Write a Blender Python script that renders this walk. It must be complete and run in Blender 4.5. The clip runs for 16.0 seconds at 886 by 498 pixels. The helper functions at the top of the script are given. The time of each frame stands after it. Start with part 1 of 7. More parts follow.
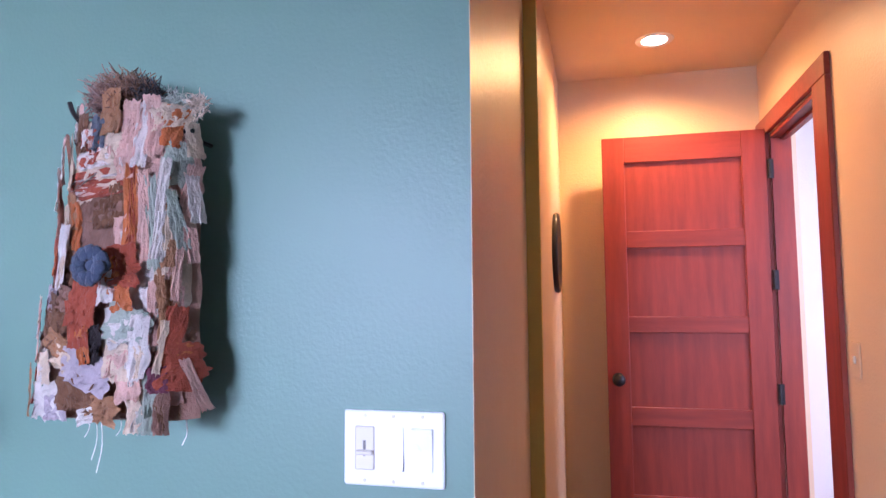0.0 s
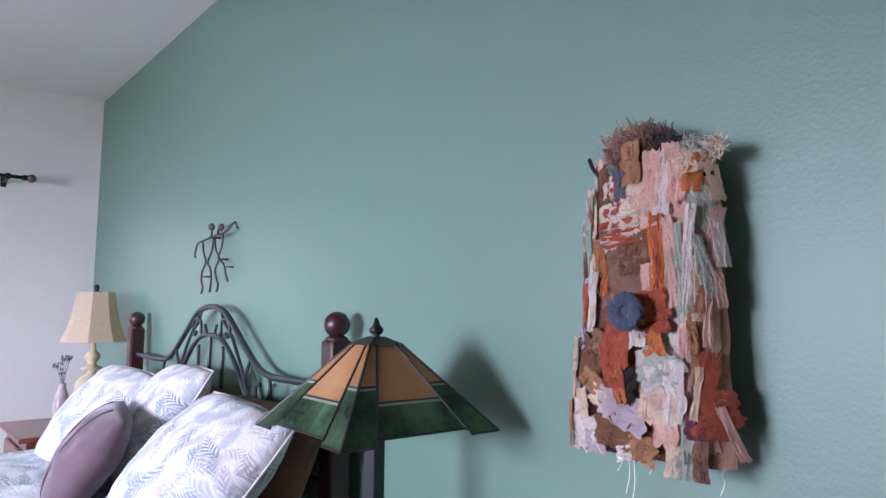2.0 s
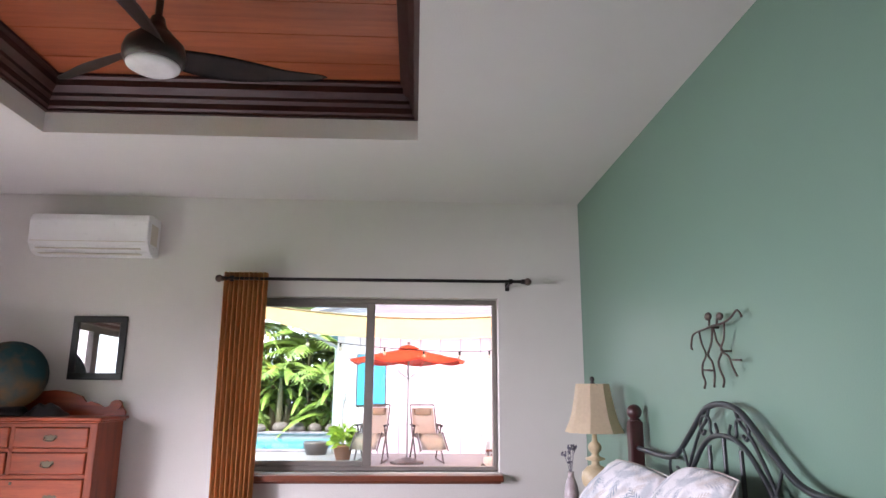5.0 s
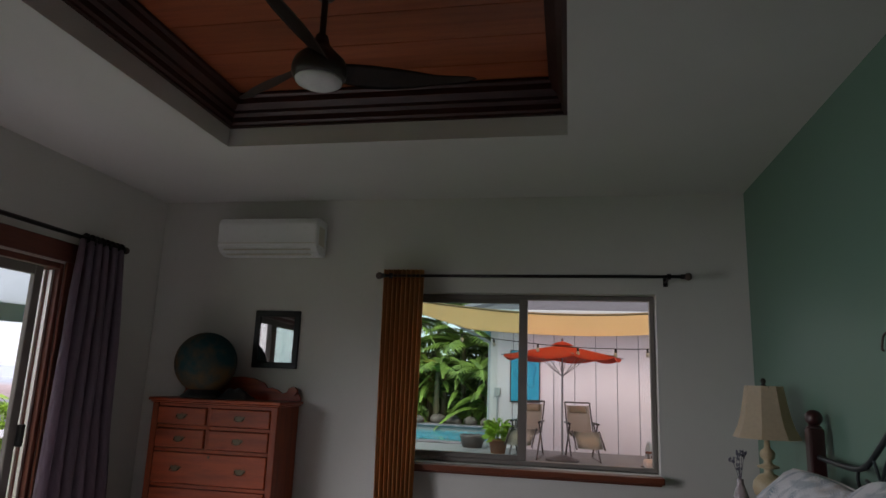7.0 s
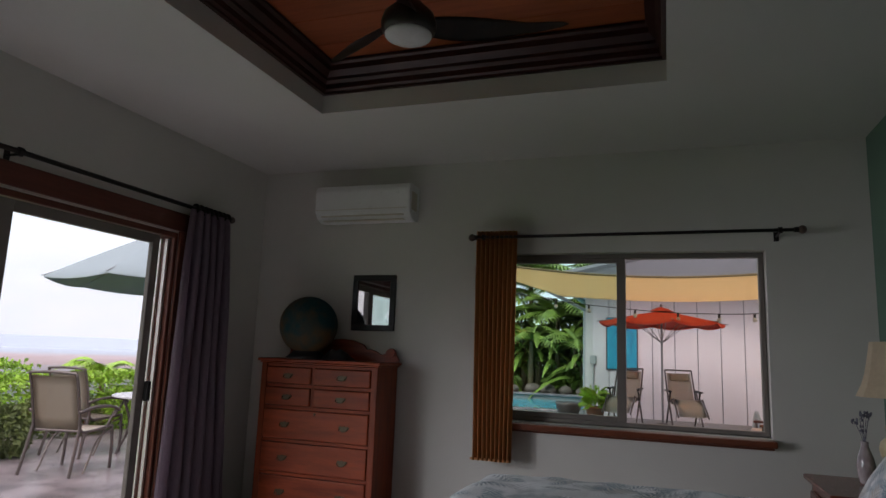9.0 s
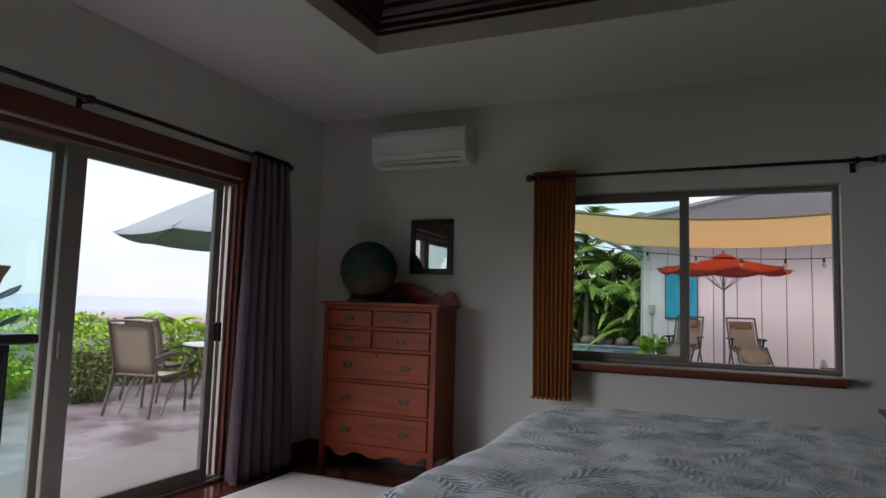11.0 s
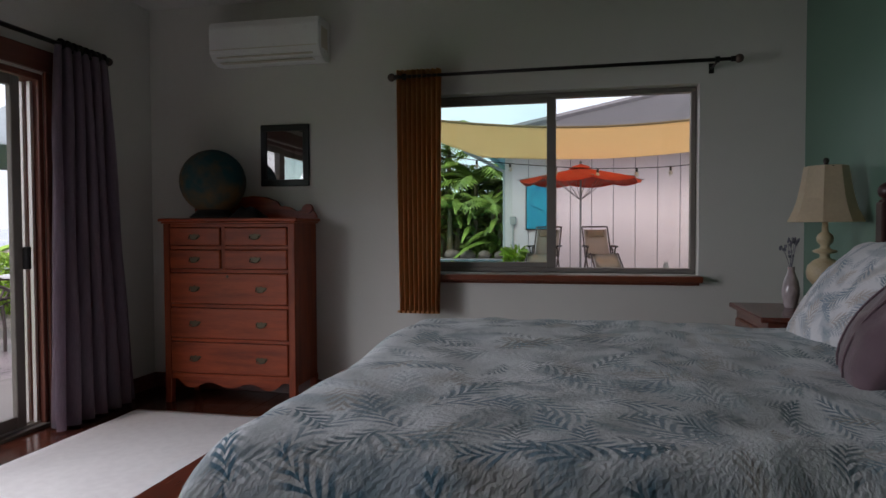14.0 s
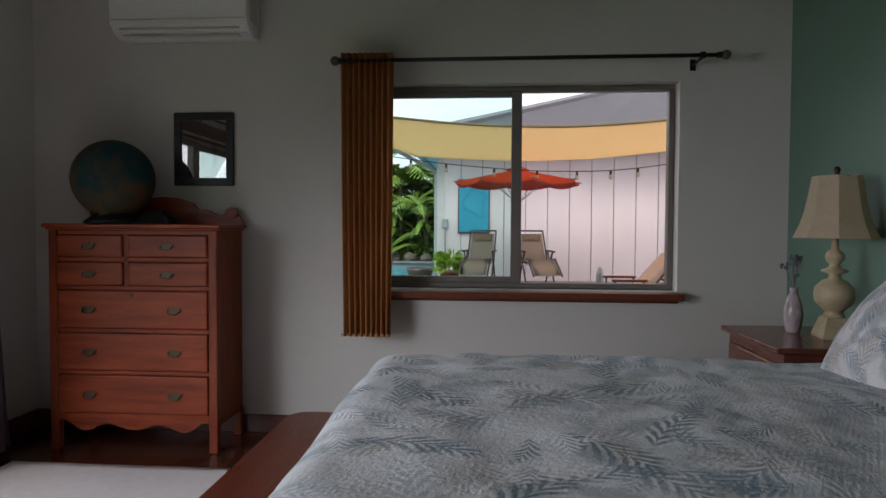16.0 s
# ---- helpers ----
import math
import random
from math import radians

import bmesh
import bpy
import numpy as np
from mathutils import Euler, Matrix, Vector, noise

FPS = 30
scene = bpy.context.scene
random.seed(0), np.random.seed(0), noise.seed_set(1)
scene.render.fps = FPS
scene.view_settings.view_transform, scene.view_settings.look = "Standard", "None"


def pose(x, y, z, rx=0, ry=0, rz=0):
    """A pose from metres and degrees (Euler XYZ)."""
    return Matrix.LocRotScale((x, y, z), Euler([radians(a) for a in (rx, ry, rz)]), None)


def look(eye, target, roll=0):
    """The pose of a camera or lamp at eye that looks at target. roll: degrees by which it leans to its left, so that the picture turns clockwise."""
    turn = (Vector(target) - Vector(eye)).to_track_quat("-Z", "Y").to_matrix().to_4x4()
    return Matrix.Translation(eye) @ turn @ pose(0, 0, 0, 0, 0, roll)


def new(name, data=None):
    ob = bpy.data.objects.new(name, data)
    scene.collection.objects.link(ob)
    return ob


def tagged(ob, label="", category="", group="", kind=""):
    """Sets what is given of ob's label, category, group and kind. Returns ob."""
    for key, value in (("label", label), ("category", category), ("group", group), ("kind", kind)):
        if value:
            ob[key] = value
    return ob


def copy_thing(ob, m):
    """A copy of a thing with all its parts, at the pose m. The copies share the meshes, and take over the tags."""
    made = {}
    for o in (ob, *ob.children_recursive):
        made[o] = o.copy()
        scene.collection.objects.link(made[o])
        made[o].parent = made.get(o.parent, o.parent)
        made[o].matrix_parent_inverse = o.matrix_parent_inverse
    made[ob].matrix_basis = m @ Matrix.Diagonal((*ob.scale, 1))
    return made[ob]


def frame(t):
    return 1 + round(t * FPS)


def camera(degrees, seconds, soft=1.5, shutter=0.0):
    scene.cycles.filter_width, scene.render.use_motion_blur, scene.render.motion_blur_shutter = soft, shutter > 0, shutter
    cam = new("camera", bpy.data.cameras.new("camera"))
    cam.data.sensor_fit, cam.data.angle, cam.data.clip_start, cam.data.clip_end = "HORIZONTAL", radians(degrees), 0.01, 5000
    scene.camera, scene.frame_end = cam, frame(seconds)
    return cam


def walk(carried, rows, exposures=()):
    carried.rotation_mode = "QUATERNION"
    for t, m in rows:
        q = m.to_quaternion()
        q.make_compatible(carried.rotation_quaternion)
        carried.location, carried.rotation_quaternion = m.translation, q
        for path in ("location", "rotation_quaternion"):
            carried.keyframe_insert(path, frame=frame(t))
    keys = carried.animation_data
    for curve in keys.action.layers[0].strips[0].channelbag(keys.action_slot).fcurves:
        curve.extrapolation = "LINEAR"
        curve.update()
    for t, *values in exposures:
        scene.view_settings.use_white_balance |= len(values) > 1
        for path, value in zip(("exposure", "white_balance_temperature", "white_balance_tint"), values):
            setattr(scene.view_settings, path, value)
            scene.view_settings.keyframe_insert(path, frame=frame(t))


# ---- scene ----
cam = camera(69.0, 16.0)
PATH = [
    (0, (0.011, 0.014, 1.279), (-0.451, 1.953, 1.444), -0.4),
    (0.5, (-0.018, -0.006, 1.288), (-0.706, 1.864, 1.463), -0.2),
    (1, (-0.045, -0.031, 1.303), (-0.987, 1.723, 1.488), 0.1),
    (1.5, (-0.092, -0.047, 1.318), (-1.344, 1.501, 1.506), 0.1),
    (2, (-0.143, -0.069, 1.331), (-1.638, 1.244, 1.534), 0.3),
    (2.5, (-0.203, -0.097, 1.341), (-1.857, 1.003, 1.569), 0.4),
    (3, (-0.252, -0.149, 1.351), (-2.002, 0.782, 1.616), 0.0),
    (3.5, (-0.281, -0.18, 1.359), (-2.095, 0.607, 1.659), -0.2),
    (4, (-0.286, -0.196, 1.376), (-2.171, 0.377, 1.723), -0.2),
    (4.5, (-0.299, -0.193, 1.386), (-2.238, 0.089, 1.786), 0.0),
    (5, (-0.31, -0.178, 1.398), (-2.261, -0.096, 1.828), 0.4),
    (5.2, (-0.304, -0.177, 1.399), (-2.257, -0.161, 1.834), 0.6),
    (7.3, (-0.28, -0.174, 1.388), (-2.194, -0.593, 1.791), 2.3),
    (7.5, (-0.28, -0.173, 1.38), (-2.19, -0.613, 1.78), 2.3),
    (8, (-0.297, -0.179, 1.369), (-2.194, -0.684, 1.75), 2.2),
    (8.5, (-0.305, -0.178, 1.341), (-2.184, -0.765, 1.696), 2.2),
    (9, (-0.309, -0.201, 1.312), (-2.173, -0.853, 1.629), 2.2),
    (11.3, (-0.311, -0.24, 1.19), (-2.124, -1.071, 1.345), 1.4),
    (11.5, (-0.324, -0.234, 1.183), (-2.135, -1.074, 1.307), 0.9),
    (12, (-0.352, -0.243, 1.148), (-2.165, -1.086, 1.204), 0.3),
    (12.5, (-0.4, -0.248, 1.135), (-2.243, -1.025, 1.128), -0.1),
    (13, (-0.467, -0.266, 1.134), (-2.37, -0.883, 1.093), -0.2),
    (13.5, (-0.544, -0.299, 1.145), (-2.49, -0.754, 1.09), -0.3),
    (14, (-0.619, -0.338, 1.149), (-2.578, -0.741, 1.088), -0.2),
    (14.5, (-0.76, -0.399, 1.159), (-2.724, -0.773, 1.102), -0.1),
    (15, (-0.893, -0.466, 1.167), (-2.863, -0.805, 1.111), -0.1),
    (15.5, (-1.033, -0.578, 1.192), (-3.014, -0.842, 1.132), 0.1),
    (16, (-1.128, -0.646, 1.211), (-3.122, -0.791, 1.147), 0.3),
]
EXPOSURES = [
    (0.0, 2.84, 5080, 40), (1.0, 2.84, 5280, 38), (1.5, 2.88, 5420, 40), (2.0, 2.6, 5750, 39), (2.5, 2.2, 6050, 39), (3.5, 2.22, 6330, 39), (5.2, 2.3, 6500, 37),
    (7.3, -0.2, 6550, 23), (9.2, -0.16, 6500, 23), (11.3, -0.12, 6400, 23), (14.0, -0.08, 6450, 23), (15.5, -0.02, 6500, 23), (16.0, 0.2, 6500, 23)]
walk(cam, [(t, look(eye, target, roll)) for t, eye, target, roll in PATH], EXPOSURES)

# ---- world and lights ----
world = bpy.data.worlds.new("overcast_sky")
scene.world = world
world.use_nodes = True
wn = world.node_tree
wn.nodes.clear()
sky = wn.nodes.new("ShaderNodeTexSky")
sky.sky_type = 'NISHITA'
sky.sun_disc = False
sky.sun_elevation, sky.sun_rotation = radians(52), radians(76)
sky.air_density, sky.dust_density, sky.ozone_density = 1.0, 6.0, 1.0
# cloud cover whitens the blue of the clear sky
cloud = wn.nodes.new("ShaderNodeMix")
cloud.data_type = 'RGBA'
cloud.inputs["Factor"].default_value = 0.72
tcw = wn.nodes.new("ShaderNodeTexCoord")
mapw = wn.nodes.new("ShaderNodeMapping")
mapw.inputs["Scale"].default_value = (2.0, 2.0, 6.0)
nzw = wn.nodes.new("ShaderNodeTexNoise")
nzw.inputs["Scale"].default_value, nzw.inputs["Detail"].default_value = 1.6, 5.0
rampw = wn.nodes.new("ShaderNodeValToRGB")
rampw.color_ramp.elements[0].position, rampw.color_ramp.elements[0].color = 0.3, (9.2, 10.0, 10.8, 1)
rampw.color_ramp.elements[1].position, rampw.color_ramp.elements[1].color = 0.7, (12.0, 12.0, 12.2, 1)
bgw = wn.nodes.new("ShaderNodeBackground")
bgw.inputs["Strength"].default_value = 0.15
outw = wn.nodes.new("ShaderNodeOutputWorld")
wn.links.new(tcw.outputs["Generated"], mapw.inputs["Vector"])
wn.links.new(mapw.outputs["Vector"], nzw.inputs["Vector"])
wn.links.new(nzw.outputs["Fac"], rampw.inputs["Fac"])
wn.links.new(sky.outputs["Color"], cloud.inputs["A"])
wn.links.new(rampw.outputs["Color"], cloud.inputs["B"])
wn.links.new(cloud.outputs["Result"], bgw.inputs["Color"])
wn.links.new(bgw.outputs["Background"], outw.inputs["Surface"])
sun_data = bpy.data.lights.new("sun", 'SUN')
sun_data.energy, sun_data.angle, sun_data.color = 2.4, radians(38), (1.0, 0.96, 0.9)
sun = new("sun", sun_data)
sun.matrix_world = look((0, 0, 20), (-6, 1.5, 12))
# added fill lamp, unseen in the wide glass door's part behind the black cabinet
door_fill_data = bpy.data.lights.new("glass_door_fill_light", 'AREA')
door_fill_data.shape, door_fill_data.size, door_fill_data.size_y = 'RECTANGLE', 1.25, 1.85
door_fill_data.spread = radians(117)
door_fill_data.energy, door_fill_data.color = 60.0, (0.93, 0.97, 1.0)
door_fill = new("glass_door_fill_light", door_fill_data)
door_fill.matrix_world = look((-1.33, -3.72, 1.15), (-1.95, -1.2, -0.7))
# the hall's recessed lamp
hall_light_data = bpy.data.lights.new("hall_downlight", 'SPOT')
hall_light_data.energy, hall_light_data.color = 21.0, (1.0, 0.52, 0.12)
hall_light_data.spot_size, hall_light_data.spot_blend, hall_light_data.shadow_soft_size = radians(165), 0.8, 0.05
hall_light = new("hall_downlight", hall_light_data)
hall_light.matrix_world = pose(0.288, 2.95, 2.425)
# area lamp added for unseen daylight in the room that opens off the hall
side_light_data = bpy.data.lights.new("side_room_fill_light", 'AREA')
side_light_data.shape, side_light_data.size, side_light_data.size_y = 'RECTANGLE', 1.2, 1.2
side_light_data.energy, side_light_data.color = 9.0, (0.86, 0.87, 1.0)
side_light = new("side_room_fill_light", side_light_data)
side_light.matrix_world = look((2.2, 2.0, 1.6), (0.8, 2.6, 1.2))


# ---- materials ----
def material(name, colour, rough=0.6, metal=0.0, second=None, scale=6.0, detail=4.0, contrast=0.5, bump=0.0,
             bump_scale=80.0, stretch=(1, 1, 1), per_object=0.0, island=0.0, coat=0.0, sheen=0.0, spec=0.5, rough_var=0.08):
    """A surface of two mottled colours with fine relief."""
    m = bpy.data.materials.new(name)
    m.use_nodes = True
    nt = m.node_tree
    b = nt.nodes["Principled BSDF"]
    b.inputs["Metallic"].default_value = metal
    b.inputs["Coat Weight"].default_value = coat
    b.inputs["Sheen Weight"].default_value = sheen
    b.inputs["Specular IOR Level"].default_value = spec
    if second is None:
        second = tuple(c * 0.86 for c in colour)
    tc = nt.nodes.new("ShaderNodeTexCoord")
    mp = nt.nodes.new("ShaderNodeMapping")
    mp.inputs["Scale"].default_value = stretch
    nt.links.new(tc.outputs["Object"], mp.inputs["Vector"])
    n1 = nt.nodes.new("ShaderNodeTexNoise")
    n1.inputs["Scale"].default_value, n1.inputs["Detail"].default_value = scale, detail
    n2 = nt.nodes.new("ShaderNodeTexNoise")
    n2.inputs["Scale"].default_value, n2.inputs["Detail"].default_value = scale * 7.3, 3.0
    for n in (n1, n2):
        nt.links.new(mp.outputs["Vector"], n.inputs["Vector"])
    mixn = nt.nodes.new("ShaderNodeMath")
    mixn.operation = 'MULTIPLY_ADD'
    mixn.inputs[1].default_value = 0.35
    nt.links.new(n2.outputs["Fac"], mixn.inputs[0])
    nt.links.new(n1.outputs["Fac"], mixn.inputs[2])
    ramp = nt.nodes.new("ShaderNodeValToRGB")
    ramp.color_ramp.elements[0].position = 0.67 - 0.3 * (1 - contrast) - 0.05
    ramp.color_ramp.elements[1].position = 0.67 + 0.3 * (1 - contrast) + 0.05
    ramp.color_ramp.elements[0].color = (*second, 1)
    ramp.color_ramp.elements[1].color = (*colour, 1)
    nt.links.new(mixn.outputs[0], ramp.inputs["Fac"])
    col = ramp.outputs["Color"]
    if per_object or island:
        if per_object:
            src = nt.nodes.new("ShaderNodeObjectInfo").outputs["Random"]
        else:
            src = nt.nodes.new("ShaderNodeNewGeometry").outputs["Random Per Island"]
        hsv = nt.nodes.new("ShaderNodeHueSaturation")
        mr = nt.nodes.new("ShaderNodeMapRange")
        amount = per_object or island
        mr.inputs["To Min"].default_value, mr.inputs["To Max"].default_value = 1 - amount, 1 + amount
        nt.links.new(src, mr.inputs["Value"])
        nt.links.new(mr.outputs["Result"], hsv.inputs["Value"])
        nt.links.new(col, hsv.inputs["Color"])
        col = hsv.outputs["Color"]
    nt.links.new(col, b.inputs["Base Color"])
    rr = nt.nodes.new("ShaderNodeMapRange")
    rr.inputs["To Min"].default_value, rr.inputs["To Max"].default_value = max(rough - rough_var, 0.02), min(rough + rough_var, 1)
    nt.links.new(n2.outputs["Fac"], rr.inputs["Value"])
    nt.links.new(rr.outputs["Result"], b.inputs["Roughness"])
    if bump:
        n3 = nt.nodes.new("ShaderNodeTexNoise")
        n3.inputs["Scale"].default_value, n3.inputs["Detail"].default_value = bump_scale, 3.0
        nt.links.new(mp.outputs["Vector"], n3.inputs["Vector"])
        bp = nt.nodes.new("ShaderNodeBump")
        bp.inputs["Strength"].default_value, bp.inputs["Distance"].default_value = bump, 0.004
        nt.links.new(n3.outputs["Fac"], bp.inputs["Height"])
        nt.links.new(bp.outputs["Normal"], b.inputs["Normal"])
    return m


def plain(name, colour, rough=0.5, metal=0.0, emit=0.0):
    m = bpy.data.materials.new(name)
    m.use_nodes = True
    b = m.node_tree.nodes["Principled BSDF"]
    b.inputs["Base Color"].default_value = (*colour, 1)
    b.inputs["Roughness"].default_value, b.inputs["Metallic"].default_value = rough, metal
    if emit:
        b.inputs["Emission Color"].default_value = (*colour, 1)
        b.inputs["Emission Strength"].default_value = emit
    return m


def glass(name, tint=(0.97, 0.99, 0.98), rough=0.0):
    """Thin window glass: clear, with the gloss of a pane."""
    m = bpy.data.materials.new(name)
    m.use_nodes = True
    nt = m.node_tree
    nt.nodes.clear()
    tr = nt.nodes.new("ShaderNodeBsdfTransparent")
    tr.inputs["Color"].default_value = (*tint, 1)
    gl = nt.nodes.new("ShaderNodeBsdfGlossy")
    gl.inputs["Roughness"].default_value = rough
    lw = nt.nodes.new("ShaderNodeLayerWeight")
    pw = nt.nodes.new("ShaderNodeMath")
    pw.operation = 'POWER'
    pw.inputs[1].default_value = 5.0
    nt.links.new(lw.outputs["Facing"], pw.inputs[0])
    fr = nt.nodes.new("ShaderNodeMapRange")
    fr.inputs["To Min"].default_value, fr.inputs["To Max"].default_value = 0.035, 0.9
    nt.links.new(pw.outputs["Value"], fr.inputs["Value"])
    mx = nt.nodes.new("ShaderNodeMixShader")
    out = nt.nodes.new("ShaderNodeOutputMaterial")
    nt.links.new(fr.outputs["Result"], mx.inputs["Fac"])
    nt.links.new(tr.outputs["BSDF"], mx.inputs[1])
    nt.links.new(gl.outputs["BSDF"], mx.inputs[2])
    nt.links.new(mx.outputs["Shader"], out.inputs["Surface"])
    return m


M_GREEN = material("teal_wall_paint", (0.118, 0.216, 0.162), 0.47, second=(0.113, 0.207, 0.156), scale=1.6, bump=0.15, bump_scale=130.0, contrast=0.2, spec=0.55, rough_var=0.02)
M_WHITE = material("offwhite_wall_paint", (0.63, 0.615, 0.57), 0.6, second=(0.60, 0.585, 0.54), scale=2.2, bump=0.35, bump_scale=95.0, contrast=0.2)
M_CEIL = material("ceiling_paint", (0.66, 0.645, 0.61), 0.75, second=(0.63, 0.615, 0.58), scale=2.0, bump=0.3, bump_scale=110.0, contrast=0.2)
M_TAN = material("tan_hall_paint", (0.66, 0.50, 0.30), 0.4, second=(0.63, 0.47, 0.28), scale=2.5, bump=0.45, bump_scale=95.0, contrast=0.2)
M_YELLOW = material("yellow_hall_paint", (0.62, 0.46, 0.09), 0.45, second=(0.58, 0.42, 0.08), scale=2.5, bump=0.3, bump_scale=95.0, contrast=0.2)
M_FLOOR = material("dark_red_wood_floor", (0.115, 0.034, 0.018), 0.2, second=(0.055, 0.016, 0.009), scale=3.0, stretch=(1.2, 9, 9), bump=0.06, bump_scale=30, per_object=0.25, coat=0.2)
M_FIR = material("red_fir_wood", (0.23, 0.032, 0.013), 0.42, second=(0.16, 0.021, 0.009), scale=4.0, stretch=(8, 8, 0.7), bump=0.08, bump_scale=40)
M_FIR_H = material("red_fir_wood_level", (0.23, 0.032, 0.013), 0.42, second=(0.16, 0.021, 0.009), scale=4.0, stretch=(0.7, 8, 8), bump=0.08, bump_scale=40)
M_TRIM = material("dark_red_wood_trim", (0.15, 0.04, 0.026), 0.35, second=(0.10, 0.028, 0.018), scale=5.0, stretch=(0.8, 8, 8), bump=0.06, bump_scale=40)
M_TRIM_V = material("dark_red_wood_trim_upright", (0.20, 0.06, 0.035), 0.35, second=(0.13, 0.038, 0.024), scale=5.0, stretch=(8, 8, 0.8), bump=0.06, bump_scale=40)
M_SILL = material("sill_wood", (0.18, 0.05, 0.022), 0.3, second=(0.13, 0.034, 0.016), scale=5.0, stretch=(8, 0.8, 8), bump=0.06, bump_scale=40)
M_TRAYWOOD = material("tray_ceiling_plank_wood", (0.42, 0.115, 0.045), 0.35, second=(0.32, 0.08, 0.032), scale=4.0, stretch=(8, 0.7, 8), bump=0.06, bump_scale=40, island=0.12)
M_CROWN = material("dark_crown_wood", (0.048, 0.013, 0.009), 0.4, second=(0.032, 0.009, 0.006), scale=5.0, bump=0.05)
M_DRESSER = material("cherry_wood", (0.38, 0.072, 0.024), 0.34, spec=0.3, second=(0.20, 0.034, 0.012), scale=3.5, stretch=(7, 0.8, 7), bump=0.07, bump_scale=45, contrast=0.55)
M_DRESSER_V = material("cherry_wood_upright", (0.32, 0.060, 0.020), 0.38, spec=0.3, second=(0.18, 0.036, 0.014), scale=3.5, stretch=(7, 7, 0.8), bump=0.07, bump_scale=45, contrast=0.55)
M_NIGHT = material("nightstand_wood", (0.17, 0.042, 0.024), 0.25, second=(0.11, 0.027, 0.016), scale=4.0, stretch=(0.8, 7, 7), bump=0.05, coat=0.2)
M_BENCH = material("bench_wood", (0.16, 0.034, 0.015), 0.3, second=(0.12, 0.025, 0.011), scale=2.5, stretch=(0.7, 6, 6), bump=0.02, coat=0.15)
M_POST = material("mahogany_post_wood", (0.045, 0.010, 0.009), 0.4, second=(0.026, 0.006, 0.0055), scale=5.0, stretch=(8, 8, 0.8), bump=0.05, coat=0.2)
M_BRONZE = plain("dark_bronze_metal", (0.028, 0.024, 0.022), 0.42, 0.6)
M_IRON = material("grey_painted_iron", (0.036, 0.044, 0.047), 0.42, metal=0.3, second=(0.026, 0.031, 0.033), scale=30, bump=0.1, bump_scale=200)
M_BLACK = material("black_lacquer", (0.012, 0.012, 0.013), 0.4, scale=8)
M_FRAME = material("bronze_vinyl_frame", (0.19, 0.17, 0.15), 0.45, scale=10, second=(0.17, 0.152, 0.134))
M_ALU = plain("pale_aluminium", (0.62, 0.60, 0.56), 0.35, 0.5)
M_GLASS = glass("window_glass")
M_TEAL_GLASS = glass("green_tinted_glass", (0.80, 0.94, 0.91))
M_PLASTIC = material("white_plastic", (0.80, 0.80, 0.79), 0.3, second=(0.77, 0.77, 0.76), scale=3)
M_IVORY = plain("ivory_plastic", (0.62, 0.57, 0.47), 0.35)
M_RUG = material("cream_wool_rug", (0.74, 0.71, 0.69), 0.95, second=(0.67, 0.64, 0.62), scale=25, bump=0.7, bump_scale=260, sheen=0.3)
M_CURT_TAN = material("tan_linen_curtain", (0.66, 0.34, 0.14), 0.85, second=(0.54, 0.27, 0.10), scale=40, stretch=(3, 3, 0.3), bump=0.3, bump_scale=300)
tl_nt = M_CURT_TAN.node_tree
tl_b = tl_nt.nodes.new("ShaderNodeBsdfTranslucent")
tl_b.inputs["Color"].default_value = (0.75, 0.38, 0.15, 1)
tl_m = tl_nt.nodes.new("ShaderNodeMixShader")
tl_m.inputs["Fac"].default_value = 0.35
tl_nt.links.new(tl_nt.nodes["Principled BSDF"].outputs["BSDF"], tl_m.inputs[1])
tl_nt.links.new(tl_b.outputs["BSDF"], tl_m.inputs[2])
tl_nt.links.new(tl_m.outputs["Shader"], tl_nt.nodes["Material Output"].inputs["Surface"])
M_CURT_PURPLE = material("mauve_curtain", (0.29, 0.215, 0.275), 0.62, second=(0.24, 0.175, 0.225), scale=50, stretch=(3, 3, 0.4), bump=0.25, bump_scale=300, sheen=0.2)
M_SHADE = material("cream_lamp_shade", (0.80, 0.68, 0.50), 0.8, second=(0.74, 0.62, 0.45), scale=60, bump=0.3, bump_scale=350)
M_LAMPBASE = material("cream_painted_wood", (0.52, 0.44, 0.29), 0.45, second=(0.40, 0.31, 0.17), scale=12, bump=0.1)


# ---- builders ----
def obj(name, bm, mat, parent=None, label="", m=None, smooth=False):
    me = bpy.data.meshes.new(name)
    bm.normal_update()
    bm.to_mesh(me)
    bm.free()
    for one in (mat if isinstance(mat, (list, tuple)) else [mat]):
        me.materials.append(one)
    if smooth:
        for p in me.polygons:
            p.use_smooth = True
    ob = new(name, me)
    if m is not None:
        ob.matrix_basis = m
    if parent is not None:
        ob.parent = parent
    if label:
        tagged(ob, label)
    return ob


def part(name, bm, mat, parent, label="", m=None, smooth=False):
    return obj(name, bm, mat, parent, label, m, smooth)


def thing(name, label, category, m=None, group="", kind=""):
    ob = new(name)
    ob.empty_display_size = 0.1
    if m is not None:
        ob.matrix_basis = m
    return tagged(ob, label, category, group, kind)


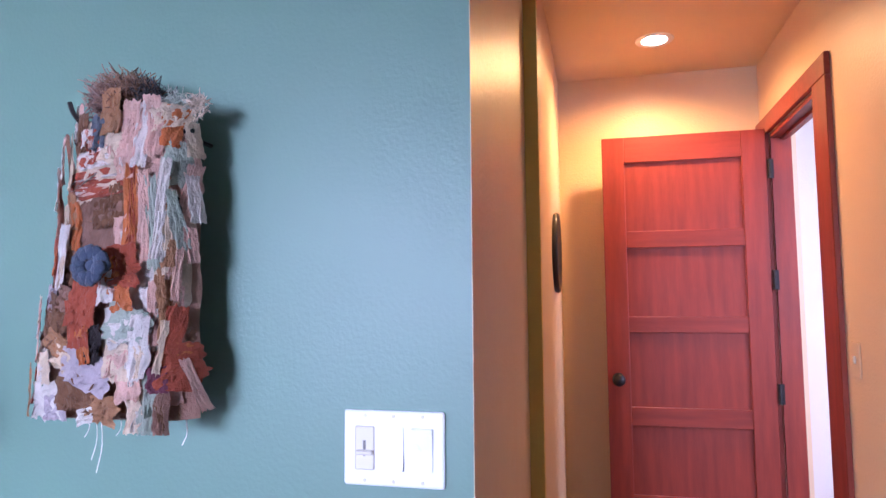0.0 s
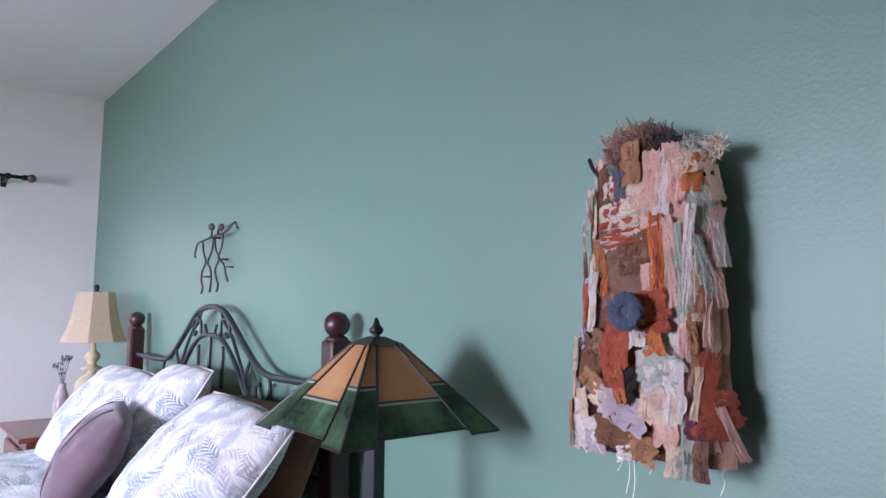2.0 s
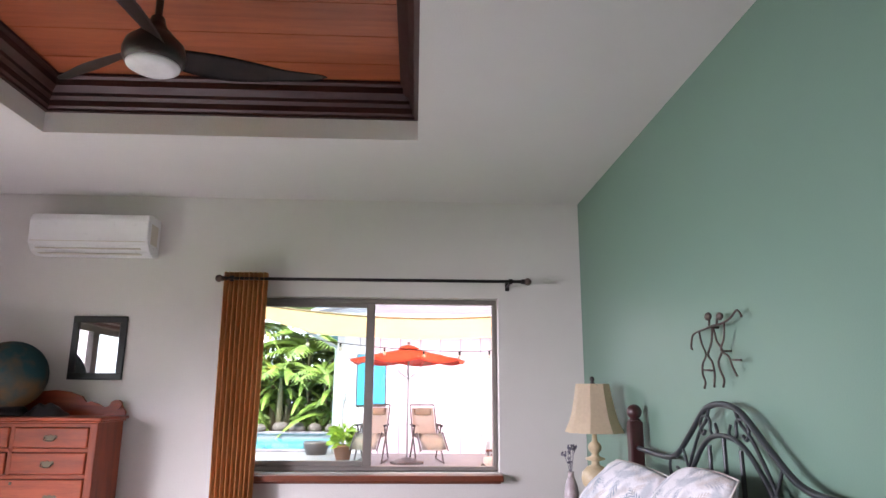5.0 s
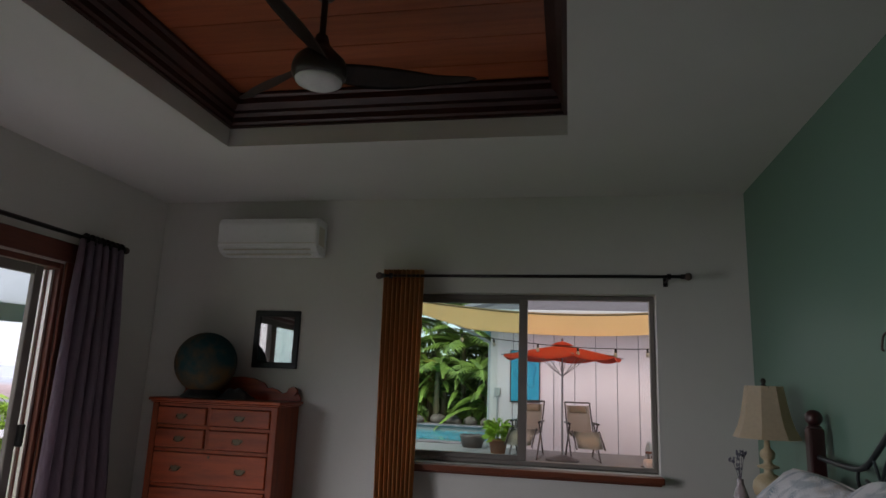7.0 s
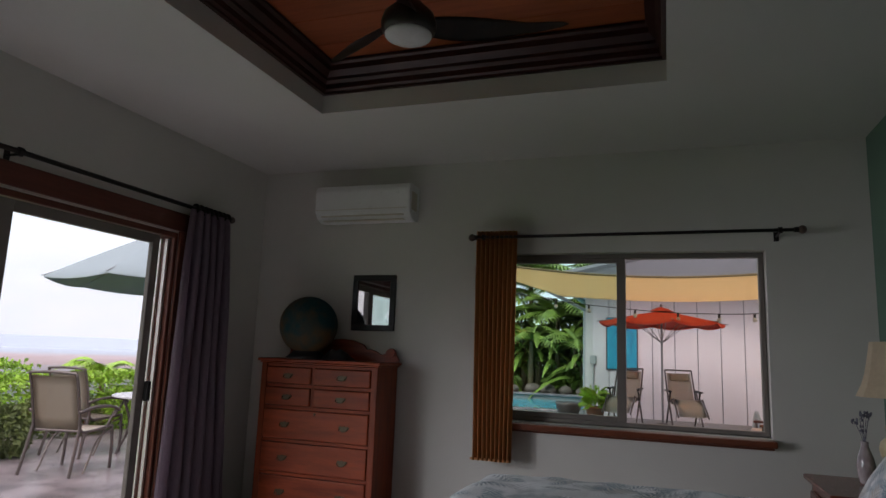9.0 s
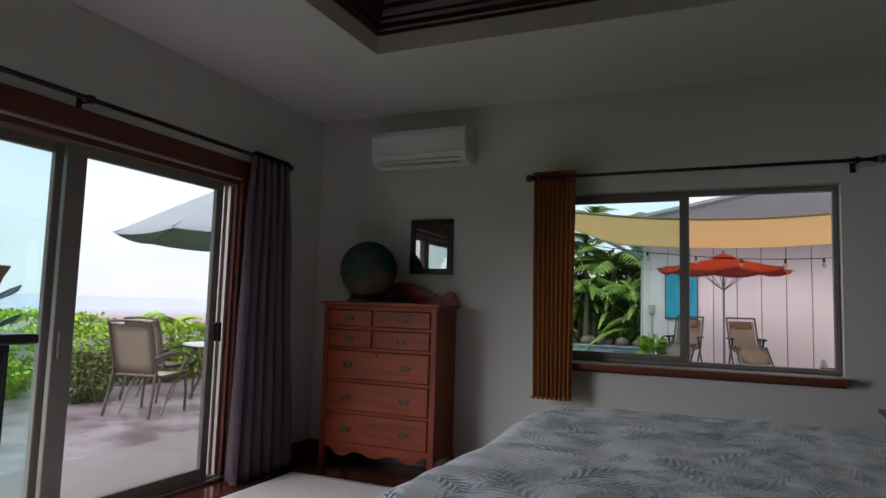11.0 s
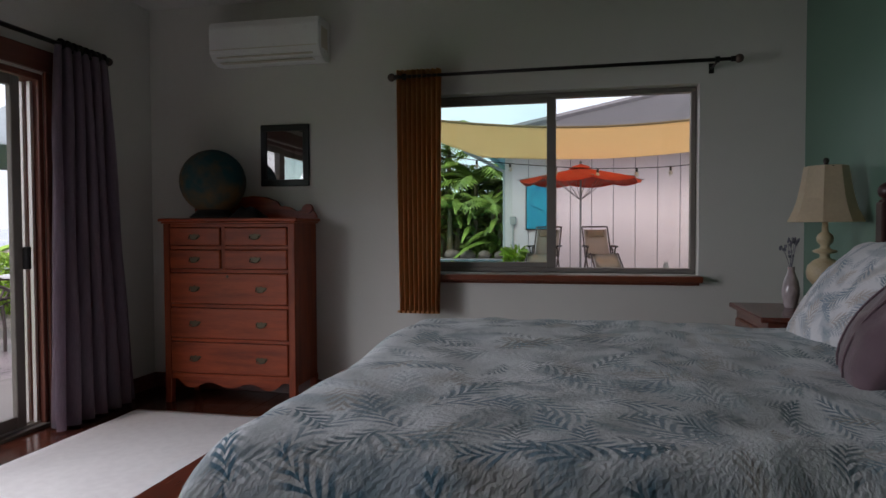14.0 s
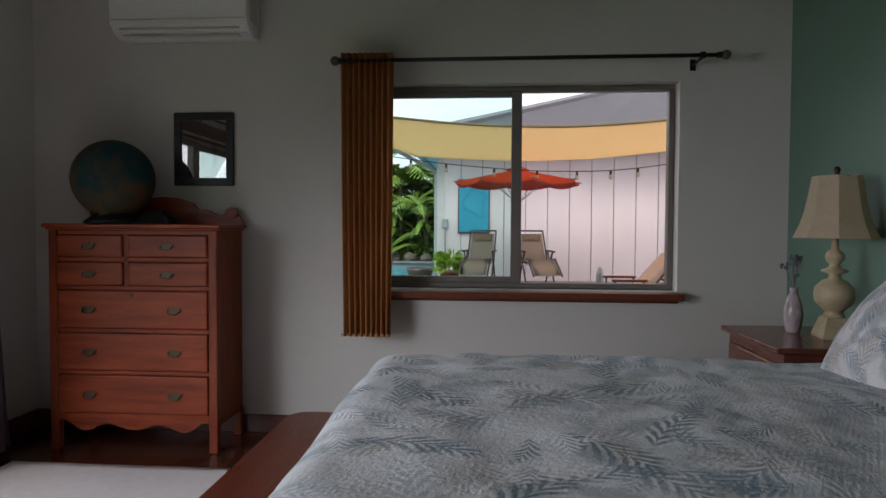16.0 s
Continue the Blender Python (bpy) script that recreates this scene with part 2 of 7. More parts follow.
def box(x0, x1, y0, y1, z0, z1, bevel=0.0, bm=None, seg=1):
    bm = bm or bmesh.new()
    vs = [bm.verts.new((x, y, z)) for x in (x0, x1) for y in (y0, y1) for z in (z0, z1)]
    quads = [(0, 1, 3, 2), (4, 6, 7, 5), (0, 4, 5, 1), (2, 3, 7, 6), (0, 2, 6, 4), (1, 5, 7, 3)]
    fs = [bm.faces.new([vs[i] for i in q]) for q in quads]
    if bevel > 0:
        es = list({e for f in fs for e in f.edges})
        bmesh.ops.bevel(bm, geom=es, offset=bevel, segments=seg, affect='EDGES', profile=0.5)
    return bm


def prism(points, z0, z1, bm=None, axis='z'):
    """Pull a plan outline up from z0 to z1. axis x: points are (y, z); axis y: points are (x, z)."""
    bm = bm or bmesh.new()
    def put(p, h):
        return {'z': (p[0], p[1], h), 'x': (h, p[0], p[1]), 'y': (p[0], h, p[1])}[axis]
    a = [bm.verts.new(put(p, z0)) for p in points]
    b = [bm.verts.new(put(p, z1)) for p in points]
    n = len(points)
    bm.faces.new(a[::-1])
    bm.faces.new(b)
    for i in range(n):
        bm.faces.new((a[i], a[(i + 1) % n], b[(i + 1) % n], b[i]))
    bmesh.ops.recalc_face_normals(bm, faces=bm.faces[:])
    return bm


def lathe(profile, seg=24, bm=None, m=None):
    """Turn a profile of (radius, height) round the z axis."""
    bm = bm or bmesh.new()
    rings = []
    for r, z in profile:
        ring = []
        for i in range(seg):
            a = 2 * math.pi * i / seg
            v = Vector((r * math.cos(a), r * math.sin(a), z))
            ring.append(bm.verts.new(m @ v if m is not None else v))
        rings.append(ring)
    for lo, hi in zip(rings, rings[1:]):
        for i in range(seg):
            bm.faces.new((lo[i], lo[(i + 1) % seg], hi[(i + 1) % seg], hi[i]))
    if profile[0][0] > 1e-5:
        bm.faces.new(rings[0][::-1])
    if profile[-1][0] > 1e-5:
        bm.faces.new(rings[-1])
    return bm


def tube(points, r, seg=8, bm=None, radii=None):
    """A round bar along a line of points."""
    bm = bm or bmesh.new()
    pts = [Vector(p) for p in points]
    rings = []
    up = Vector((0.13, 0.21, 0.97))
    for i, p in enumerate(pts):
        d = (pts[min(i + 1, len(pts) - 1)] - pts[max(i - 1, 0)]).normalized()
        u = up - d * up.dot(d)
        if u.length < 1e-3:
            u = Vector((1, 0, 0)) - d * d.x
        u.normalize()
        up = u
        w = d.cross(u)
        rr = radii[i] if radii else r
        rings.append([bm.verts.new(p + rr * (math.cos(2 * math.pi * k / seg) * u + math.sin(2 * math.pi * k / seg) * w)) for k in range(seg)])
    for a, b in zip(rings, rings[1:]):
        for k in range(seg):
            bm.faces.new((a[k], a[(k + 1) % seg], b[(k + 1) % seg], b[k]))
    bm.faces.new(rings[0][::-1])
    bm.faces.new(rings[-1])
    bmesh.ops.recalc_face_normals(bm, faces=bm.faces[:])
    return bm


def curve_pts(ctrl, n=24):
    """A smooth line through the control points."""
    c = [Vector(p) for p in ctrl]
    c = [c[0] * 2 - c[1]] + c + [c[-1] * 2 - c[-2]]
    out = []
    spans = len(c) - 3
    for s in range(spans):
        p0, p1, p2, p3 = c[s:s + 4]
        k = max(2, n // spans)
        for i in range(k + (s == spans - 1)):
            t = i / k
            out.append(0.5 * ((2 * p1) + (p2 - p0) * t + (2 * p0 - 5 * p1 + 4 * p2 - p3) * t * t + (3 * p1 - p0 - 3 * p2 + p3) * t ** 3))
    return out


def ball(r, centre=(0, 0, 0), bm=None, u=20, v=12, squash=(1, 1, 1)):
    bm = bm or bmesh.new()
    m = Matrix.Translation(centre) @ Matrix.Diagonal((*squash, 1))
    bmesh.ops.create_uvsphere(bm, u_segments=u, v_segments=v, radius=r, matrix=m)
    return bm


def setting(name, bm, mat, label, category, m=None):
    return tagged(obj(name, bm, mat, None, "", m), label, category, kind="structure")


# ---- the room ----
XW, YG, YS, XR, ZC = -4.83, 1.0, -3.38, 1.5, 2.745      # window wall, green wall, slider wall, right wall, ceiling
WY0, WY1, WZ0, WZ1 = -1.33, 0.405, 0.86, 2.04            # window opening
SX0, SX1, SZ1 = -3.86, -0.62, 2.06                        # slider opening
HX0, HX1, HY, HZ = -0.177, 0.81, 3.41, 2.44              # hall
T = 0.16
DY0, DY1, DZ = 2.56, 3.245, 2.05                         # doorway off the hall


def wall_with_opening(name, axis, at, thick, a0, a1, z1, o0, o1, oz0, oz1, mat, label):
    bm = bmesh.new()
    def blk(p0, p1, q0, q1):
        if p1 - p0 < 1e-4 or q1 - q0 < 1e-4:
            return
        if axis == 'x':
            box(min(at, at + thick), max(at, at + thick), p0, p1, q0, q1, bm=bm)
        else:
            box(p0, p1, min(at, at + thick), max(at, at + thick), q0, q1, bm=bm)
    blk(a0, o0, 0, z1)
    blk(o1, a1, 0, z1)
    blk(o0, o1, oz1, z1)
    blk(o0, o1, 0, oz0)
    bmesh.ops.remove_doubles(bm, verts=bm.verts[:], dist=1e-5)
    return setting(name, bm, mat, label, "wall")


wall_with_opening("wall_west", 'x', XW, -T, YS - T, YG + T, 3.2, WY0, WY1, WZ0, WZ1, M_WHITE, "off-white painted wall with a sliding window")
wall_with_opening("wall_south", 'y', YS, -T, XW, XR + T, 3.2, SX0, SX1, 0, SZ1, M_WHITE, "off-white painted wall with a sliding glass door")
setting("wall_north", box(XW, HX0 - 0.0012, YG, YG + T, 0, 3.2), M_GREEN, "teal green textured wall behind the bed", "wall")
setting("wall_north_right", box(HX1 + 0.0, XR, YG, YG + T, 0, 3.2), M_GREEN, "teal green wall beside the hall", "wall")
setting("wall_north_header", box(HX0, HX1, YG + 0.004, YG + T, HZ, 3.2), M_GREEN, "teal green wall over the hall opening", "wall")
setting("wall_east", box(XR, XR + T, YS, YG + T, 0, 3.2), M_WHITE, "off-white painted wall", "wall")
# hall
setting("hall_wall_left", box(HX0 - T, HX0, YG + T, 1.81, 0, HZ + 0.1), M_TAN, "tan painted hall wall", "wall")
setting("hall_corner_face", box(HX0 - 0.0012, HX0, YG + 0.0005, YG + T, 0, HZ), M_TAN, "tan painted end of the green wall", "wall")
setting("hall_wall_left_return", box(HX0 - T, HX0 + 0.038, 1.81, 1.85, 0, HZ + 0.1), M_YELLOW, "yellow painted wall return", "wall")
setting("hall_wall_left_inner", box(HX0 - T, HX0 + 0.012, 1.85, HY, 0, HZ + 0.1), M_TAN, "tan painted hall wall", "wall")
setting("hall_wall_back", box(HX0 - T, HX1 + T, HY, HY + T, 0, HZ + 0.1), M_TAN, "tan painted wall at the end of the hall", "wall")
wall_with_opening("hall_wall_right", 'x', HX1, 0.09, YG + T, HY, HZ + 0.1, DY0, DY1, 0, DZ, M_TAN, "tan painted hall wall with a doorway")
setting("hall_ceiling", box(HX0 - T, HX1 + T, YG + T, HY + T, HZ, HZ + 0.1), M_TAN, "warm lit hall ceiling", "ceiling")
setting("side_room_wall", box(2.6, 2.7, 1.2, 4.2, 0, 2.5), M_WHITE, "pale wall of the next room", "wall")
setting("side_room_wall_end", box(HX1 + 0.09, 2.7, 4.2, 4.3, 0, 2.5), M_WHITE, "pale wall of the next room", "wall")
setting("side_room_wall_near", box(HX1 + 0.09, 2.7, 1.17, 1.2, 0, 2.5), M_WHITE, "pale wall of the next room", "wall")
setting("side_room_ceiling", box(HX1 + 0.09, 2.7, 1.2, 4.2, 2.5, 2.55), M_CEIL, "pale ceiling of the next room", "ceiling")

# floor, ceiling with its recess
FLOOR = setting("floor", box(XW - T, 2.7, YS - T + 0.08, 4.2, -0.2, -0.014), M_TRIM, "dark red-brown wood floor", "floor")
TX0, TX1, TY0, TY1, TZ = -3.655, -1.55, -2.2, -0.18, 3.05
bm = bmesh.new()
box(XW, TX0, YS, YG, ZC, 3.2, bm=bm)
box(TX1, XR, YS, YG, ZC, 3.2, bm=bm)
box(TX0, TX1, YS, TY0, ZC, 3.2, bm=bm)
box(TX0, TX1, TY1, YG, ZC, 3.2, bm=bm)
bmesh.ops.remove_doubles(bm, verts=bm.verts[:], dist=1e-5)
setting("ceiling", bm, M_CEIL, "off-white ceiling with a square recess", "ceiling")
setting("roof", box(XW - 0.9, XR + 0.6, YS - 0.75, YG + 3.5, 3.2, 3.3), M_CEIL, "flat roof slab with eaves", "roof")
bm = bmesh.new()
x, k = TX0, 0
while x < TX1 - 1e-3:
    x2 = min(x + 0.135, TX1)
    box(x, x2 - 0.003, TY0, TY1, TZ + (0.0 if k % 2 else 0.0015), TZ + 0.02, bm=bm)
    x, k = x2, k + 1
box(TX0, TX1, TY0, TY1, TZ + 0.02, TZ + 0.03, bm=bm)
setting("tray_ceiling_planks", bm, M_TRAYWOOD, "red-brown tongue and groove plank ceiling in the recess", "ceiling")
prof = [(0, 0), (0.022, 0), (0.022, 0.012), (0.034, 0.022), (0.034, 0.05), (0.05, 0.065), (0.05, 0.082), (0.085, 0.105), (0.085, 0.135), (0.10, 0.145), (0.10, 0.16), (0, 0.16)]
def crown(name, side):
    lo = 2.86
    bm = bmesh.new()
    def at(d, s):
        return {'w': (TX0 + d, s), 'e': (TX1 - d, s), 's': (s, TY0 + d), 'n': (s, TY1 - d)}[side]
    lim = (TY0, TY1) if side in 'we' else (TX0, TX1)
    ends = []
    for end in (0, 1):
        ring = []
        for d, h in prof:
            s = lim[end] + (d if end == 0 else -d)
            px, py = at(d, s)
            ring.append(bm.verts.new((px, py, lo + h * 1.15)))
        ends.append(ring)
    n = len(prof)
    for i in range(n):
        bm.faces.new((ends[0][i], ends[0][(i + 1) % n], ends[1][(i + 1) % n], ends[1][i]))
    bmesh.ops.recalc_face_normals(bm, faces=bm.faces[:])
    setting(name, bm, M_CROWN, "dark stained stepped crown moulding in the ceiling recess", "moulding")
for nm, sd in (("trim_west", 'w'), ("trim_east", 'e'), ("trim_south", 's'), ("trim_north", 'n')):
    crown(nm, sd)
for nm, b in (("baseboard", (XW, XW + 0.015, YS, YG, 0, 0.105)), ("baseboard", (XW + 0.015, HX0 - 0.004, YG - 0.015, YG, 0, 0.105)),
              ("baseboard", (XW + 0.015, SX0 - 0.09, YS, YS + 0.015, 0, 0.105)), ("baseboard", (SX1 + 0.09, XR, YS, YS + 0.015, 0, 0.105))):
    setting(nm, box(*b, bevel=0.003), M_TRIM, "dark red wood baseboard", "baseboard")


# ---- window ----
def build_window():
    w = thing("window_1", "two-pane sliding window in a bronze frame with a wooden sill", "window", kind="structure")
    xo, xi = XW - 0.145, XW - 0.085
    f = 0.035
    def fr(name, y0, y1, z0, z1, x0=xo, x1=xi, mat=M_FRAME, parent=w, label=""):
        return part(name, box(x0, x1, y0, y1, z0, z1, bevel=0.004), mat, parent, label)
    g = 0.003
    fr("window_frame", WY0 + g, WY1 - g, WZ1 - f, WZ1 - g)
    fr("window_frame", WY0 + g, WY1 - g, WZ0 + g, WZ0 + f)
    fr("window_frame", WY0 + g, WY0 + f, WZ0 + f, WZ1 - f)
    fr("window_frame", WY1 - f, WY1 - g, WZ0 + f, WZ1 - f)
    mid = -0.495
    s1 = fr("sash", mid - 0.03, mid + 0.03, WZ0 + f, WZ1 - f, xo + 0.01, xi + 0.008)
    fr("sash_rail", WY0 + f, mid - 0.03, WZ0 + f, WZ0 + f + 0.035, xo + 0.03, xi + 0.004)
    fr("sash_rail", WY0 + f, mid - 0.03, WZ1 - f - 0.03, WZ1 - f, xo + 0.03, xi + 0.004)
    fr("sash_rail", WY0 + f, WY0 + f + 0.035, WZ0 + f + 0.035, WZ1 - f - 0.03, xo + 0.03, xi + 0.004)
    for y0, y1, z0, z1, x in ((WY0 + f + 0.03, mid - 0.025, WZ0 + f + 0.03, WZ1 - f - 0.025, xo + 0.045), (mid + 0.028, WY1 - f + 0.003, WZ0 + f - 0.003, WZ1 - f + 0.003, xo + 0.025)):
        tinted = y1 < 0
        p = part("pane", box(x, x + 0.004, y0, y1, z0, z1), M_TEAL_GLASS if tinted else M_GLASS, w, "faintly green window glass" if tinted else "clear window glass")
        p.visible_shadow = False
    part("window_sill", box(XW - 0.10, XW + 0.10, WY0 - 0.03, WY1 + 0.012, WZ0 - 0.042, WZ0 - 0.002, bevel=0.006, seg=2), M_SILL, w, "red-brown wooden sill")
    part("sill_apron", box(XW + 0.001, XW + 0.018, WY0 - 0.02, WY1 + 0.004, WZ0 - 0.064, WZ0 - 0.042, bevel=0.003), M_SILL, w)
build_window()


# ---- sliding glass door ----
def build_slider():
    d = thing("door_1", "sliding glass door in a dark red wood casing, slightly open", "sliding door", kind="structure")
    yi = YS
    def bx(name, x0, x1, y0, y1, z0, z1, mat, bev=0.004, label="", parent=d):
        return part(name, box(x0, x1, y0, y1, z0, z1, bevel=bev), mat, parent, label)
    # casing on the room side
    bx("casing", SX0 - 0.085, SX0 + 0.01, yi, yi + 0.022, 0, SZ1 + 0.01, M_TRIM_V)
    bx("casing", SX1 - 0.01, SX1 + 0.085, yi, yi + 0.022, 0, SZ1 + 0.01, M_TRIM_V)
    bx("casing", SX0 - 0.105, SX1 + 0.105, yi, yi + 0.026, SZ1 + 0.01, SZ1 + 0.135, M_TRIM)
    # jambs, head and threshold
    bx("jamb", SX0 + 0.003, SX0 + 0.035, yi - T + 0.003, yi - 0.003, 0, SZ1 - 0.003, M_TRIM_V)
    bx("jamb", SX1 - 0.035, SX1 - 0.003, yi - T + 0.003, yi - 0.003, 0, SZ1 - 0.003, M_TRIM_V)
    bx("head", SX0 + 0.035, SX1 - 0.035, yi - T + 0.003, yi - 0.003, SZ1 - 0.04, SZ1 - 0.003, M_TRIM)
    bx("threshold", SX0 + 0.003, SX1 - 0.003, yi - T - 0.02, yi + 0.015, -0.012, 0.022, M_FRAME)
    for yy in (yi - 0.035, yi - 0.085, yi - 0.12):
        bx("track", SX0 + 0.04, SX1 - 0.04, yy - 0.004, yy + 0.004, 0.022, 0.036, M_ALU, 0.001)
    for xx, yy in ((SX0 + 0.04, yi - 0.05), (SX0 + 0.045, yi - 0.10)):
        bx("jamb_channel", xx, xx + 0.02, yy - 0.012, yy + 0.012, 0.03, SZ1 - 0.05, M_ALU, 0.001)
    def panel(name, x0, x1, y, label, s1=0.062, pane=M_GLASS):
        s = 0.062
        bm = bmesh.new()
        box(x0, x0 + s, y - 0.018, y + 0.018, 0.038, SZ1 - 0.045, bevel=0.004, bm=bm)
        e = part(name, bm, M_FRAME, d, label)
        part("stile", box(x1 - s1, x1, y - 0.018, y + 0.018, 0.038, SZ1 - 0.045, bevel=0.004), M_FRAME, e)
        part("rail", box(x0 + s, x1 - s1, y - 0.017, y + 0.017, 0.038, 0.038 + 0.07, bevel=0.004), M_FRAME, e)
        part("rail", box(x0 + s, x1 - s1, y - 0.017, y + 0.017, SZ1 - 0.105, SZ1 - 0.045, bevel=0.004), M_FRAME, e)
        p = part("pane", box(x0 + s - 0.01, x1 - s1 + 0.01, y - 0.003, y + 0.003, 0.1, SZ1 - 0.1), pane, e, "door glass")
        p.visible_shadow = False
        return e
    mid = -2.63
    sliding = panel("sliding_panel", SX0 + 0.15, mid + 0.07, yi - 0.035, "sliding glass panel", 0.115)
    panel("fixed_panel", mid + 0.03, -1.60, yi - 0.10, "fixed glass panel", pane=M_TEAL_GLASS)
    # unseen third panel, widening the door to let in the fill lamp
    panel("fixed_panel", -1.59, SX1 - 0.04, yi - 0.10, "fixed glass panel", pane=M_TEAL_GLASS)
    part("handle", box(SX0 + 0.135, SX0 + 0.165, yi - 0.012, yi + 0.025, 0.93, 1.06, bevel=0.008, seg=2), M_BLACK, sliding, "black door handle")
    part("pull", box(mid + 0.02, mid + 0.05, yi - 0.015, yi + 0.002, 0.88, 1.02, bevel=0.005), M_FRAME, sliding)
build_slider()


# ---- chest of drawers ----
def build_dresser():
    x0, x1, y0, y1, top = -4.80, -4.435, -3.02, -2.085, 1.205
    c = thing("chest_of_drawers", "cherry wood chest of drawers with a scalloped apron, beside the window", "chest of drawers")
    part("side_panel", box(x0, x1 - 0.02, y1 - 0.03, y1 - 0.008, 0.14, top), M_DRESSER_V, c)
    part("side_panel", box(x0, x1 - 0.02, y0 + 0.008, y0 + 0.03, 0.14, top), M_DRESSER_V, c)
    part("back_panel", box(x0, x0 + 0.01, y0 + 0.03, y1 - 0.03, 0.16, top), M_DRESSER_V, c)
    part("top", box(x0 - 0.005, x1 + 0.025, y0 - 0.025, y1 + 0.025, top, top + 0.022, bevel=0.008, seg=2), M_DRESSER, c)
    part("top_moulding", box(x0, x1 + 0.012, y0 - 0.01, y1 + 0.01, top - 0.012, top, bevel=0.004), M_DRESSER, c)
    for ya, yb in ((y1 - 0.048, y1), (y0, y0 + 0.048)):
        part("front_post", box(x1 - 0.045, x1, ya, yb, 0.0, top - 0.012, bevel=0.006, seg=2), M_DRESSER_V, c)
        part("back_leg", box(x0, x0 + 0.04, ya, yb, 0.0, 0.16, bevel=0.004), M_DRESSER_V, c)
    def rail(z, h=0.022):
        part("rail", box(x1 - 0.04, x1 - 0.008, y0 + 0.048, y1 - 0.048, z - h / 2, z + h / 2, bevel=0.002), M_DRESSER, c)
    for z in (1.18, 1.035, 0.882, 0.652, 0.425, 0.192):
        rail(z)
    part("divider", box(x1 - 0.04, x1 - 0.008, -2.60, -2.575, 0.893, 1.17), M_DRESSER_V, c)
    def pull(parent, yc, z):
        bm = bmesh.new()
        out = [(-0.042, 0.006), (-0.03, 0.018), (-0.012, 0.013), (0, 0.022), (0.012, 0.013), (0.03, 0.018), (0.042, 0.006), (0.022, -0.014), (0, -0.022), (-0.022, -0.014)]
        prism([(yc + a, z + b) for a, b in out], x1 + 0.006, x1 + 0.009, bm=bm, axis='x')
        p = part("backplate", bm, M_PULL, parent, "aged brass backplate")
        part("bail", tube([(x1 + 0.012, yc - 0.032, z + 0.004), (x1 + 0.028, yc - 0.028, z - 0.012), (x1 + 0.030, yc, z - 0.018), (x1 + 0.028, yc + 0.028, z - 0.012), (x1 + 0.012, yc + 0.032, z + 0.004)], 0.003, 6), M_PULL, parent, "aged brass bail handle")
    def drawer(ya, yb, za, zb, pulls, key=False):
        d = part("drawer", box(x1 - 0.03, x1 + 0.006, ya, yb, za, zb, bevel=0.008, seg=2), M_DRESSER, c)
        for yc in pulls:
            pull(d, yc, (za + zb) / 2 - 0.002)
        if key:
            part("keyhole", box(x1 + 0.005, x1 + 0.009, (ya + yb) / 2 - 0.008, (ya + yb) / 2 + 0.008, zb - 0.03, zb - 0.012, bevel=0.003), M_PULL, d)
        return d
    ia, ib = y0 + 0.051, y1 - 0.051
    for za, zb in ((1.049, 1.166), (0.896, 1.021)):
        drawer(ia, -2.603, za, zb, [(ia - 2.603) / 2])
        drawer(-2.572, ib, za, zb, [(ib - 2.572) / 2])
    for i, (za, zb) in enumerate(((0.666, 0.868), (0.439, 0.638), (0.206, 0.411))):
        drawer(ia, ib, za, zb, [ia + 0.18, ib - 0.18], key=(i == 0))
    # scalloped apron
    pts = [(ia - 0.003, 0.182), (ib + 0.003, 0.182)]
    n = 48
    for i in range(n + 1):
        u = i / n
        yy = ib + 0.003 - u * (ib - ia + 0.006)
        v = abs(u - 0.5) * 2
        drop = 0.055 + 0.03 * math.cos(v * math.pi * 3.0) * (0.4 + 0.6 * v) - 0.035 * v ** 6
        pts.append((yy, 0.182 - max(drop, 0.02)))
    part("apron", prism(pts, x1 - 0.028, x1 - 0.008, axis='x'), M_DRESSER, c, "scalloped apron")
    # shaped gallery board along the back of the top
    yb0, yb1 = y0 + 0.0, y1 + 0.005
    w = yb1 - yb0
    shape = [(0, 0.0), (0, 0.02), (0.02, 0.05), (0.04, 0.085), (0.075, 0.10), (0.105, 0.085), (0.115, 0.06), (0.15, 0.05), (0.20, 0.075), (0.25, 0.088), (0.28, 0.085), (0.31, 0.12), (0.40, 0.15), (0.5, 0.16)]
    left = [(yb0 + u * w, top + 0.022 + h) for u, h in shape]
    right = [(yb0 + (1 - u) * w, top + 0.022 + h) for u, h in shape[::-1][1:]]
    part("gallery_board", prism(left + right, x0, x0 + 0.02, axis='x'), M_DRESSER, c, "scrolled back board")
    for yy in (yb1 - 0.055, yb0 + 0.055):
        part("scroll", lathe([(0.0, 0), (0.03, 0), (0.032, 0.008), (0.03, 0.03), (0, 0.03)], 20, m=pose(x0 + 0.005, yy, top + 0.022 + 0.068, 0, 90, 0)), M_DRESSER, c)
M_PULL = plain("aged_brass", (0.11, 0.085, 0.055), 0.42, 0.8)
build_dresser()


